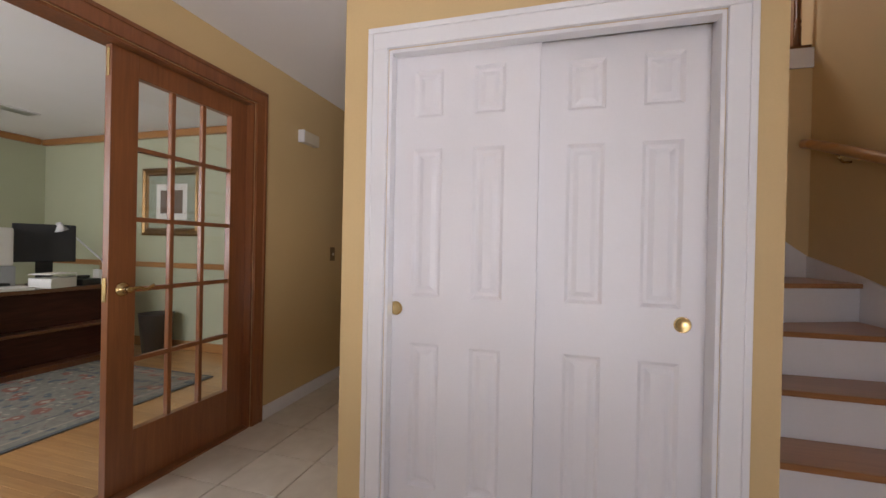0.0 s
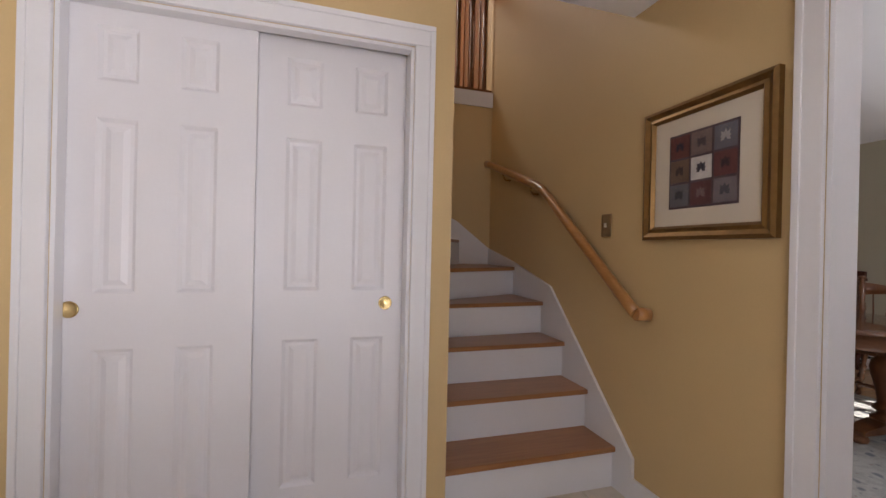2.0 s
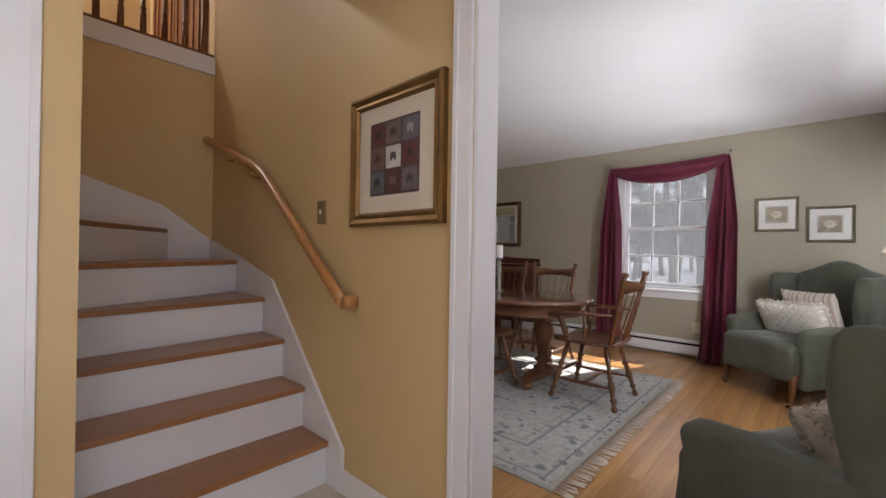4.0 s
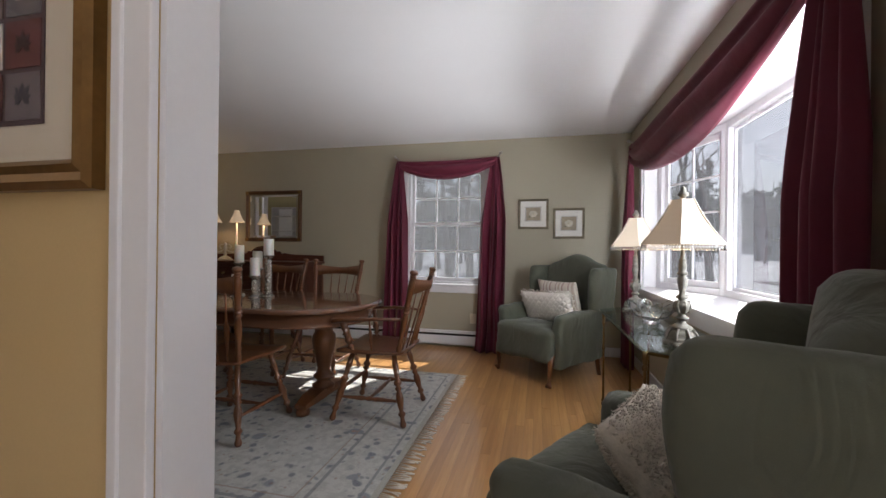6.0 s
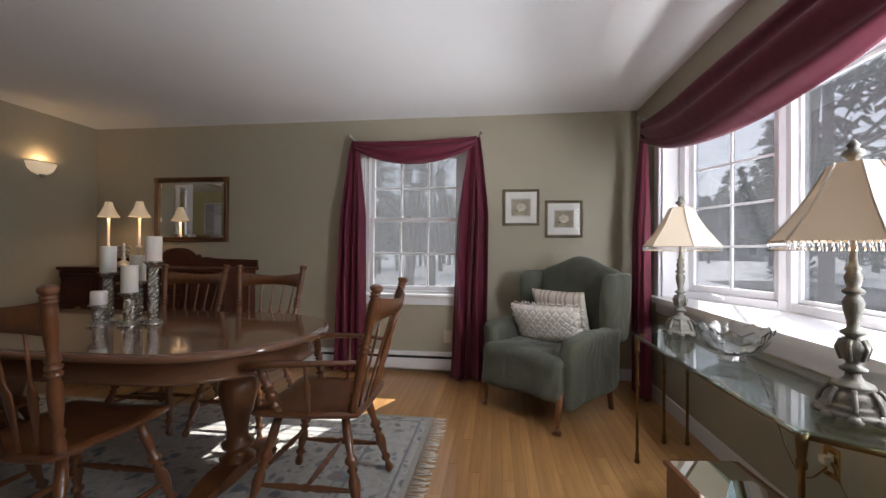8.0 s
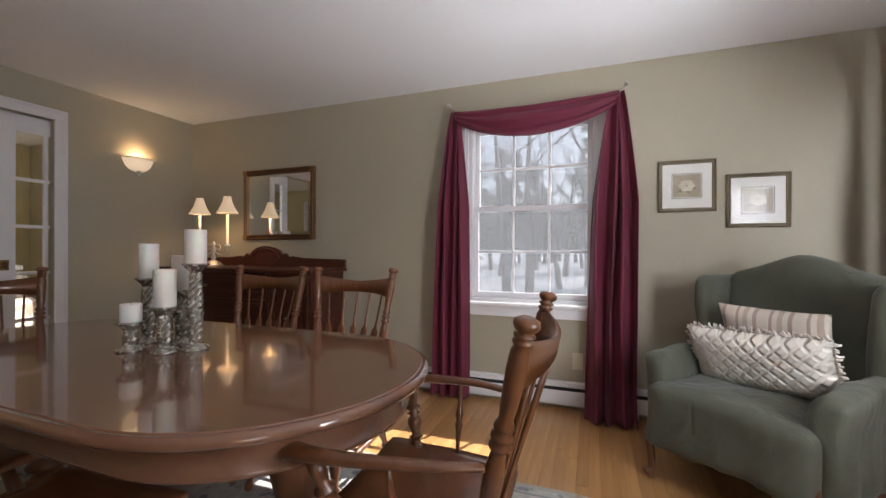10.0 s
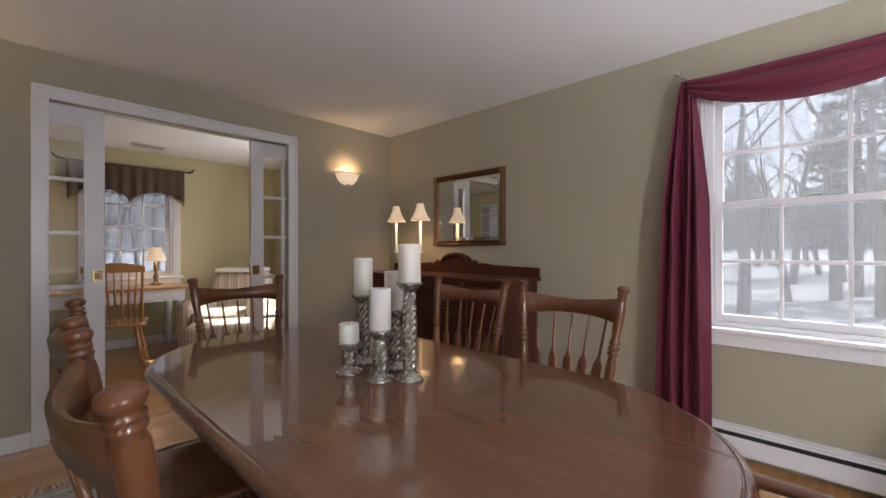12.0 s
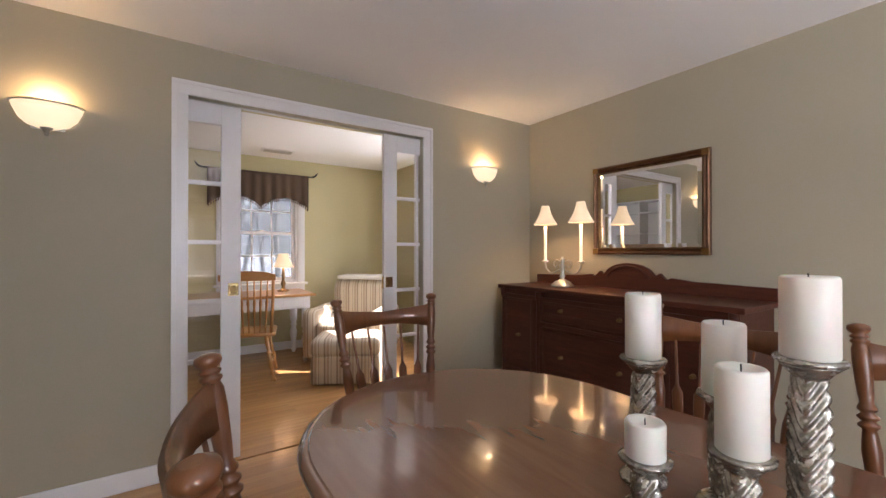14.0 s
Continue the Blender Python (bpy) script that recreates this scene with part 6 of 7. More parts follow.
outlet(pose(3.42, -0.689, 0.36, 0, 0, -90), "brass outlet plate under the console table", M["brass"])
outlet(pose(5.519, 0.985, 0.335), "almond outlet plate below the window", M["plate"])
cord = thing("lamp_cord", "thin brown lamp cords hanging to the outlet", "cord")
part("cord", tubed(smooth_path([(2.99, -0.47, 0.705), (3.05, -0.60, 0.72), (3.10, -0.64, 0.66), (3.16, -0.66, 0.35), (3.30, -0.66, 0.28), (3.41, -0.675, 0.37)], 6), 0.003, 6), M["oldbrass"], cord)
part("plug", bbox(3.405, -0.676, 0.355, 3.435, -0.650, 0.385, 0.004), M["plate"], cord)
cord = thing("lamp_cord", "thin brown lamp cord looping below the console", "cord")
part("cord", tubed(smooth_path([(3.95, -0.55, 0.69), (3.8, -0.64, 0.62), (3.6, -0.66, 0.30), (3.5, -0.66, 0.26), (3.425, -0.675, 0.34)], 6), 0.003, 6), M["oldbrass"], cord)

# baseboard heater
ht = thing("baseboard_heater", "white metal baseboard heater along the outer wall", "heater")
bm = bmesh.new()
for y0, y1 in ((0.30, 4.70),):
    box(bm, 5.506, y0, 0.02, 5.5185, y1, 0.19)
    box(bm, 5.462, y0, 0.178, 5.505, y1, 0.19)
    box(bm, 5.450, y0, 0.045, 5.458, y1, 0.138)
part("cover", bm, M["white"], ht)
# solid near-black block behind the cover, painted as the slot's shade
part("fins", bbox(5.462, 0.32, 0.06, 5.50, 4.68, 0.17, 0.001), M["void"], ht)
part("damper", bbox(5.450, 0.30, 0.164, 5.456, 4.70, 0.180, 0.002), M["white"], ht)
for y in (0.285, 4.70):
    part("end_cap", bbox(5.445, y, 0.0, 5.5185, y + 0.014, 0.192, 0.003), M["white"], ht)
for k in range(4):
    part("foot", bbox(5.46, 0.6 + k * 1.2, 0.0, 5.505, 0.62 + k * 1.2, 0.058, 0.001), M["white"], ht)


# ---- candles on the table ----
def leafy(a, z):
    """Rows of carved leaves, slanting two ways."""
    return 0.6 * math.cos(4 * abs(((a / math.pi * 2) % 2) - 1) * math.pi + z * 260) + 0.5 * math.cos(4 * a)


def candlestick(x, y, h, ch, r=0.042):
    cs = thing("candlestick", "aged silver twisted candlestick with ivory pillar candle", "candlestick", "table candles", pose(x, y, 0.7505))
    bm = bmesh.new()
    seg, rows = 40, max(20, int(h / 0.0028))
    loops = []
    for k in range(rows + 1):
        t = k / rows
        z = h * t
        e = min(z, h - z)
        if z < 0.022:
            rr, tw = 0.047 - 1.2 * max(0, z - 0.007), 0.0
        elif z > h - 0.02:
            rr, tw = 0.022 + 0.9 * (z - (h - 0.02)), 0.06
        else:
            body = (z - 0.022) / max(0.01, h - 0.042)
            rr, tw = 0.0185 + 0.006 * math.sin(math.pi * body) ** 0.6, 0.2
        loops.append([bm.verts.new((rr * (1 + tw * leafy(a, z)) * math.cos(a), rr * (1 + tw * leafy(a, z)) * math.sin(a), z)) for a in [2 * math.pi * q / seg for q in range(seg)]])
    for a, b in zip(loops, loops[1:]):
        for i in range(seg):
            bm.faces.new((a[i], a[(i + 1) % seg], b[(i + 1) % seg], b[i])).smooth = True
    bm.faces.new(loops[0][::-1])
    bm.faces.new(loops[-1])
    part("stick", bm, M["antique"], cs, "spiral carved silver stem")
    bm = bmesh.new()
    lathe(bm, [(0.034, h), (0.045, h + 0.002), (0.046, h + 0.007), (0.042, h + 0.010), (0.02, h + 0.008)], 28)
    part("drip_pan", bm, M["antique"], cs)
    cd = thing("pillar_candle", "ivory pillar candle with black wick, unlit", "candle", "table candles", pose(x, y, 0.7505 + h + 0.009))
    bm = bmesh.new()
    lathe(bm, [(r - 0.003, 0), (r, 0.003), (r, ch - 0.004), (r - 0.003, ch), (r - 0.008, ch - 0.001), (r - 0.014, ch - 0.006), (0.006, ch - 0.008)], 32)
    part("wax", bm, M["wax"], cd)
    part("wick", tubed([(0, 0, ch - 0.009), (0.001, 0.001, ch + 0.004)], 0.0012, 6), M["black"], cd)


candlestick(3.517, 2.486, 0.097, 0.066, 0.035)
candlestick(3.625, 2.552, 0.25, 0.136, 0.035)
candlestick(3.542, 2.343, 0.157, 0.135, 0.036)
candlestick(3.662, 2.415, 0.205, 0.135, 0.036)
candlestick(3.612, 2.278, 0.311, 0.126, 0.037)

# candelabra lamp on the sideboard
cl = thing("candelabra_lamp", "silver two-arm candelabra lamp with cream shades, lit", "lamp", at=pose(5.25, 4.12, SBZ + 0.001, 0, 0, 90))
bm = bmesh.new()
lathe(bm, [(0.085, 0), (0.086, 0.012), (0.07, 0.02), (0.062, 0.035), (0.03, 0.05), (0.014, 0.06), (0.022, 0.08), (0.012, 0.10), (0.018, 0.14), (0.026, 0.16), (0.012, 0.18), (0.020, 0.20), (0.006, 0.225)], 24)
part("base", bm, M["nickel"], cl, "silver stepped base and stem")
for s in (-1, 1):
    part("arm", tubed(smooth_path([(0, 0, 0.145), (s * 0.05, 0, 0.115), (s * 0.11, 0, 0.10), (s * 0.155, 0, 0.13), (s * 0.168, 0, 0.185)], 6), 0.006, 8), M["nickel"], cl, "scrolled arm")
    part("scroll", tubed(smooth_path([(s * 0.02, 0, 0.19), (s * 0.06, 0, 0.20), (s * 0.085, 0, 0.17), (s * 0.065, 0, 0.145), (s * 0.05, 0, 0.16)], 6), 0.004, 6), M["nickel"], cl)
    bm = bmesh.new()
    lathe(bm, [(0.01, 0.18), (0.026, 0.187), (0.024, 0.194), (0.0115, 0.198), (0.0115, 0.465)], 14, pose(s * 0.168, 0, 0))
    part("candle_sleeve", bm, M["wax"], cl)
    bm = bmesh.new()
    shade(bm, 0.092, 0.475, 0.030, 0.625, 16, 0.010, 8, pose(s * 0.168, 0, 0))
    part("shade", bm, M["shade_small"], cl, "small pleated cream shade")
    point("candelabra_bulb", (5.25, 4.12 + s * 0.168, SBZ + 0.53), 0.6, (1.0, 0.66, 0.34), 0.02)

# ---- study beyond the pocket doors ----
desk = thing("writing_desk", "white writing desk with golden oak top below window", "desk", at=pose(3.28, 6.98, 0))
part("top", bbox(-0.85, -0.36, 0.735, 0.85, 0.36, 0.765, 0.008), M["golden"], desk, "golden oak top")
part("apron", bbox(-0.80, -0.31, 0.60, 0.80, 0.31, 0.7345, 0.004), M["white"], desk)
for x0, x1 in ((-0.74, -0.30), (-0.22, 0.22), (0.30, 0.74)):
    d = part("drawer", bbox(x0, -0.325, 0.625, x1, -0.311, 0.715, 0.004), M["white"], desk)
    bm = bmesh.new()
    lathe(bm, [(0.006, 0), (0.007, 0.012), (0.015, 0.02), (0.012, 0.028)], 12, Matrix.Translation(((x0 + x1) / 2, -0.3255, 0.67)) @ pose(0, 0, 0, 90))
    part("knob", bm, M["white"], d)
for x in (-0.76, 0.76):
    for y in (-0.27, 0.27):
        part("leg", turned((x, y, 0), (x, y, 0.60), [(0.018, 0), (0.03, 0.06), (0.02, 0.12), (0.036, 0.3), (0.042, 0.42), (0.024, 0.52), (0.04, 0.56), (0.024, 0.6), (0.042, 0.66), (0.042, 1)], 16), M["white"], desk, "fat turned white leg")
sl = thing("desk_lamp", "small brass desk lamp with lit cream shade", "lamp", at=pose(3.875, 7.05, 0.766))
bm = bmesh.new()
lathe(bm, [(0.065, 0), (0.065, 0.012), (0.03, 0.025), (0.018, 0.05), (0.03, 0.09), (0.016, 0.13), (0.022, 0.2), (0.012, 0.23), (0.012, 0.27)], 18)
part("base", bm, M["oldbrass"], sl)
bm = bmesh.new()
shade(bm, 0.115, 0.28, 0.055, 0.44, 20, 0.008)
part("shade", bm, M["shade_small"], sl, "lit cream shade")
point("desk_lamp_bulb", (3.875, 7.05, 1.12), 1.0)
# windsor chair at the desk
wc = thing("desk_chair", "golden oak arrow-back chair pulled to the desk", "chair", at=pose(3.44, 6.42, 0, 0, 0, -14))
bm = bmesh.new()
rbox(bm, (0, 0, 0.445), (0.23, 0.22, 0.02), 0.018, 8)
part("seat", bm, M["golden"], wc)
for sx in (-1, 1):
    for sy in (-1, 1):
        part("leg", turned((sx * 0.22, sy * 0.22, 0), (sx * 0.14, sy * 0.14, 0.43), LEG, 12), M["golden"], wc)
    part("back_post", tubed([(sx * 0.19, -0.19, 0.46), (sx * 0.21, -0.27, 0.80), (sx * 0.215, -0.32, 1.0)], [0.016, 0.014, 0.013], 10), M["golden"], wc)
    part("stretcher", turned((sx * 0.195, 0.19, 0.16), (sx * 0.195, -0.19, 0.16), STRETCH, 10), M["golden"], wc)
for i in range(7):
    u = (i - 3) / 3
    part("spindle", turned((u * 0.14, -0.20, 0.46), (u * 0.17, -0.335 - 0.02 * (1 - u * u), 0.98), SPIN, 8), M["golden"], wc)
bm = bmesh.new()
rows = []
for i in range(15):
    u = i / 7 - 1
    yb = -0.33 - 0.03 * (1 - u * u)
    zt = 1.055 - 0.035 * abs(u) ** 2.5
    rows.append([bm.verts.new(v) for v in ((u * 0.235, yb - 0.011, 0.965), (u * 0.235, yb + 0.011, 0.965), (u * 0.235, yb + 0.011 - 0.01, zt), (u * 0.235, yb - 0.021, zt))])
for a, b in zip(rows, rows[1:]):
    for k in range(4):
        bm.faces.new((a[k], a[(k + 1) % 4], b[(k + 1) % 4], b[k]))
bm.faces.new(rows[0])
bm.faces.new(rows[-1][::-1])
part("crest_rail", bm, M["golden"], wc)
# valance
M["brown_cloth"] = striped("brown_check_cloth", (0.10, 0.055, 0.035), [(0, (0.095, 0.062, 0.04)), (0.5, (0.10, 0.066, 0.043)), (0.6, (0.09, 0.058, 0.038)), (0.8, (0.097, 0.062, 0.04))], 14.0)
va = thing("window_valance", "brown scalloped valance with tassel trim over study window", "valance")
VX0, VX1 = 3.12, 4.24


def val_z(u):
    return 1.755 + 0.13 * abs(math.sin(u * math.pi * 2)) ** 0.7


bm = bmesh.new()
g = []
for i in range(81):
    u = i / 80
    zb = val_z(u)
    g.append([bm.verts.new((VX0 + (VX1 - VX0) * u, 7.335 - 0.018 * math.sin(u * 60) * (0.3 + 0.7 * j / 8), 2.19 + (zb - 2.19) * j / 8)) for j in range(9)])
for i in range(80):
    for j in range(8):
        bm.faces.new((g[i][j], g[i + 1][j], g[i + 1][j + 1], g[i][j + 1])).smooth = True
vo = part("cloth", bm, M["brown_cloth"], va)
vo.modifiers.new("thickness", "SOLIDIFY").thickness = 0.004
bm = bmesh.new()
for i in range(46):
    u = (i + 0.5) / 46
    z = val_z(u)
    lathe(bm, [(0.002, 0), (0.008, 0.008), (0.008, 0.02), (0.003, 0.032)], 6, pose(VX0 + (VX1 - VX0) * u, 7.33, z - 0.034))
part("tassel_trim", bm, M["dark"], va, "dark tassel trim")
part("rod", tubed([(VX0 - 0.05, 7.36, 2.185), (VX1 + 0.05, 7.36, 2.185)], 0.009, 8), M["black"], va)
for x, s in ((VX0 - 0.05, -1), (VX1 + 0.05, 1)):
    part("leaf_finial", tubed(smooth_path([(x, 7.36, 2.185), (x + s * 0.04, 7.35, 2.20), (x + s * 0.075, 7.35, 2.245)], 4), [0.009, 0.012, 0.014, 0.013, 0.012, 0.011, 0.009, 0.006, 0.003], 8), M["black"], va)
vent = thing("ceiling_vent", "white metal ceiling vent in the study", "vent", at=pose(3.80, 7.0, CEIL - 0.013))
part("frame", bbox(-0.17, -0.08, 0, 0.17, 0.08, 0.0125, 0.002), M["white"], vent)
for k in range(6):
    part("slat", bbox(-0.15, -0.06 + k * 0.022, -0.004, 0.15, -0.05 + k * 0.022, -0.0005, 0.0005), M["nickel"], vent)


def soft(name, c, half, r, mat, parent, label="", cuts=10):
    bm = bmesh.new()
    rbox(bm, c, half, r, cuts, lambda p: p + noise.noise_vector(p * 6) * 0.004)
    return part(name, bm, mat, parent, label)


ac = thing("armchair", "cream and brown striped upholstered armchair in the study", "armchair", at=pose(4.55, 6.55, 0, 0, 0, 140))
soft("seat", (0, 0.05, 0.27), (0.30, 0.40, 0.20), 0.06, M["stripe2"], ac)
soft("backrest", (0, -0.36, 0.55), (0.36, 0.12, 0.34), 0.10, M["stripe2"], ac)
for s in (-1, 1):
    soft("arm", (s * 0.37, 0.02, 0.34), (0.09, 0.40, 0.27), 0.08, M["stripe2"], ac)
ot = thing("ottoman", "cream and brown striped skirted ottoman in the study", "ottoman", at=pose(4.22, 5.86, 0, 0, 0, -28))
soft("cushion", (0, 0, 0.345), (0.32, 0.25, 0.085), 0.06, M["stripe2"], ot)
bm = bmesh.new()
rbox(bm, (0, 0, 0.145), (0.31, 0.24, 0.13), 0.02, 12, lambda p: p + Vector((0.006 * math.sin(p.y * 60), 0.006 * math.sin(p.x * 60), 0)) * (1 if p.z < 0.2 else 0))
part("skirt", bm, M["stripe2"], ot, "gathered striped skirt")
th = thing("throw_blanket", "pale grey throw folded over the striped armchair", "blanket", at=pose(4.78, 6.82, 0.895, 0, 0, 140))
soft("throw", (0, 0, 0.02), (0.30, 0.13, 0.028), 0.02, M["paper"], th)
bs = thing("bookcase", "white built-in bookcase with open shelves", "bookcase", at=pose(1.262, 6.0, 0, 0, 0, -90))
part("back_panel", bbox(-0.55, 0.0, 0, 0.55, 0.012, 2.1, 0.002), M["white"], bs)
for x in (-0.55, 0.0, 0.53):
    part("side", bbox(x, 0.013, 0, x + 0.02, 0.28, 2.1, 0.002), M["white"], bs)
for z in (0.0, 0.42, 0.80, 1.16, 1.52, 1.88, 2.08):
    part("shelf", bbox(-0.529, 0.013, z, -0.001, 0.279, z + 0.02, 0.002), M["white"], bs)
    part("shelf", bbox(0.021, 0.013, z, 0.529, 0.279, z + 0.02, 0.002), M["white"], bs)

# ---- office seen through the french door ----
od = thing("office_desk", "dark wooden office desk with open shelf side", "desk", at=pose(-4.62, 2.35, 0))
part("top", bbox(-0.5, -1.1, 0.72, 0.16, 0.98, 0.755, 0.006), M["maple"], od, "reddish wooden top")
part("back_panel", bbox(-0.02, -1.05, 0.03, 0.0, 0.92, 0.7195, 0.003), M["dark"], od)
part("shelf", bbox(0.0005, -1.05, 0.36, 0.14, 0.92, 0.385, 0.003), M["maple"], od)
part("plinth", bbox(0.0005, -1.05, 0.0, 0.15, 0.92, 0.06, 0.003), M["maple"], od)
for y in (-1.07, -0.1, 0.92):
    part("side_panel", bbox(-0.48, y, 0.0, 0.145, y + 0.02, 0.7195, 0.003), M["maple"], od)
mo = thing("computer_monitor", "black flat computer monitor seen from behind", "monitor", at=pose(-4.86, 2.86, 0.756, 0, 0, 68))
part("screen", bbox(-0.22, -0.02, 0.22, 0.22, 0.02, 0.58, 0.008), M["black"], mo)
part("hump", bbox(-0.10, 0.0205, 0.26, 0.10, 0.06, 0.44, 0.01), M["black"], mo)
part("neck", bbox(-0.06, 0.021, 0.012, 0.06, 0.05, 0.259, 0.004), M["black"], mo)
part("foot", bbox(-0.12, -0.09, 0, 0.12, 0.11, 0.0115, 0.004), M["black"], mo)
pr = thing("printer", "grey and white desktop printer on the office desk", "printer", at=pose(-4.85, 2.30, 0.756))
part("body", bbox(-0.2, -0.24, 0, 0.2, 0.24, 0.20, 0.015), M["siding"], pr)
part("lid", bbox(-0.19, -0.23, 0.2005, 0.19, 0.23, 0.53, 0.02), M["paper"], pr)
part("tray", bbox(0.2005, -0.15, 0.04, 0.3, 0.15, 0.06, 0.004), M["black"], pr)
dl = thing("arm_lamp", "white jointed desk lamp on the office desk", "lamp", at=pose(-4.80, 3.32, 0.756))
bm = bmesh.new()
lathe(bm, [(0.08, 0), (0.08, 0.02), (0.02, 0.03), (0.012, 0.05)], 18)
part("base", bm, M["white"], dl)
part("arm", tubed([(0, 0, 0.04), (0, 0.01, 0.22), (-0.02, -0.36, 0.585)], 0.009, 8), M["white"], dl)
bm = bmesh.new()
lathe(bm, [(0.02, 0), (0.03, 0.03), (0.06, 0.08), (0.056, 0.08), (0.02, 0.03)], 16, pose(-0.02, -0.38, 0.60, 200))
part("head", bm, M["white"], dl)
for nm, lab, cat, (x, y), (hx, hy, h), mat in (("paper_tray", "white wire paper tray on the desk", "paper tray", (-4.55, 2.75), (0.10, 0.13, 0.09), "paper"), ("telephone", "black office telephone on the desk", "telephone", (-4.58, 3.02), (0.08, 0.10, 0.06), "black"), ("pencil_cup", "clear tub of pens on the desk", "cup", (-4.62, 3.2), (0.05, 0.05, 0.14), "paper"), ("paper_stack", "stack of papers on the office desk", "paper", (-4.56, 2.42), (0.11, 0.15, 0.025), "paper")):
    o = thing(nm, lab, cat, at=pose(x, y, 0.756, 0, 0, random.uniform(-20, 20)))
    part("body", bbox(-hx, -hy, 0, hx, hy, h, 0.006), M[mat], o)
    if nm == "telephone":
        part("handset", bbox(-0.085, -0.10, h + 0.0005, -0.03, 0.10, h + 0.03, 0.01), M["black"], o)
    if nm == "pencil_cup":
        for k in range(4):
            part("pen", tubed([(0.01 * k - 0.015, 0, h), (0.02 * k - 0.03, 0.01 * k, h + 0.07)], 0.004, 6), M["golden"], o)
    if nm == "paper_tray":
        part("upper_tray", bbox(-hx, -hy, h + 0.03, hx, hy, h + 0.04, 0.003), M["paper"], o)
        for sx in (-1, 1):
            part("support", bbox(sx * hx - 0.004, hy - 0.01, h, sx * hx + 0.004, hy - 0.002, h + 0.03, 0.001), M["nickel"], o)
    if nm == "paper_stack":
        part("sheet", bbox(-hx + 0.01, -hy - 0.01, h + 0.0003, hx + 0.012, hy - 0.012, h + 0.0015, 0.0003, 1), M["paper"], o)
op = thing("framed_print", "gilt framed print on the sage office wall", "picture", at=pose(-4.31, 3.718, 1.64, 0, 0, 90))
part("frame", frame_bm(-0.42, -0.38, 0.42, 0.38, 0.085, 0.04), M["gold"], op)
part("mat_board", flat_bm(-0.34, -0.30, 0.34, 0.30, -0.012, -0.004), tint("sage_mat", (0.30, 0.33, 0.25)), op)
part("inner_mat", flat_bm(-0.22, -0.20, 0.22, 0.20, -0.0145, -0.0125), M["paper"], op)
part("print", flat_bm(-0.16, -0.13, 0.16, 0.13, -0.0165, -0.015), tint("umber_print", (0.16, 0.12, 0.09)), op)
switch_plate("light_switch", pose(-3.35, 3.718, 1.30, 0, 0, 90), "white switch plate on the sage wall", M["white"])
cv = thing("ceiling_vent", "white metal ceiling vent in the office", "vent", at=pose(-5.2, 2.75, 2.426))
part("frame", bbox(-0.09, -0.2, 0, 0.09, 0.2, 0.013, 0.002), M["white"], cv)
for k in range(7):
    part("slat", bbox(-0.07 + k * 0.022, -0.18, -0.004, -0.06 + k * 0.022, 0.18, -0.0005, 0.0005), M["nickel"], cv)
wb = thing("waste_basket", "dark grey waste basket by the office wall", "basket", at=pose(-4.25, 3.50, 0))
bm = bmesh.new()
lathe(bm, [(0.12, 0), (0.16, 0.42), (0.165, 0.43), (0.155, 0.43), (0.115, 0.02), (0.01, 0.015)], 20)
part("bin", bm, M["black"], wb)
M["office_rug"] = rug_mat("multicolour_rug", -5.6, -3.05, 0.2, 3.08, (0.24, 0.225, 0.19),
                          [(6.0, 0.26, 0.34, (0.30, 0.075, 0.05), 0.9), (6.0, 0.10, 0.17, (0.50, 0.45, 0.36), 0.95), (10.0, 0.22, 0.30, (0.06, 0.09, 0.13), 0.9), (15.0, 0.16, 0.26, (0.46, 0.41, 0.32), 0.85), (21.0, 0.12, 0.22, (0.20, 0.06, 0.05), 0.7)],
                          [(0.0, 0.03, (0.08, 0.09, 0.11), 1.0), (0.10, 0.12, (0.40, 0.34, 0.26), 0.8), (0.28, 0.30, (0.08, 0.09, 0.11), 0.8)])
orug = thing("area_rug", "multicoloured floral rug on the office floor", "rug")
part("woven_field", bbox(-5.6, 0.2, 0.0005, -3.05, 3.08, 0.011, 0.003), M["office_rug"], orug)

# ---- outdoors ----
bm = bmesh.new()
bmesh.ops.create_grid(bm, x_segments=90, y_segments=90, size=1.0)
for v in bm.verts:
    x, y = [math.copysign(abs(c) ** 2.2, c) * 400 for c in (v.co.x, v.co.y)]
    far = max(0.0, math.hypot(x - 2, y - 2) - 12)
    v.co = (x, y, -0.75 + 0.25 * noise.noise((x * 0.15, y * 0.15, 0)) * min(1, far / 6) + (0.02 * max(0, x - 14) if x > 14 else 0) + (0.012 * max(0, y - 16) if y > 16 else 0))
for f in bm.faces:
    f.smooth = True
tagged(part("ground", bm, M["snow"]), "snow-covered ground round the house", "ground", kind="structure")
bm = bmesh.new()
box(bm, -80, -17.5, -0.7, 90, -11.5, -0.48)
bevelled(bm, 0.05, 1)
tagged(part("road", bm, M["asphalt"]), "wet grey road beyond the lawn", "road", kind="structure")


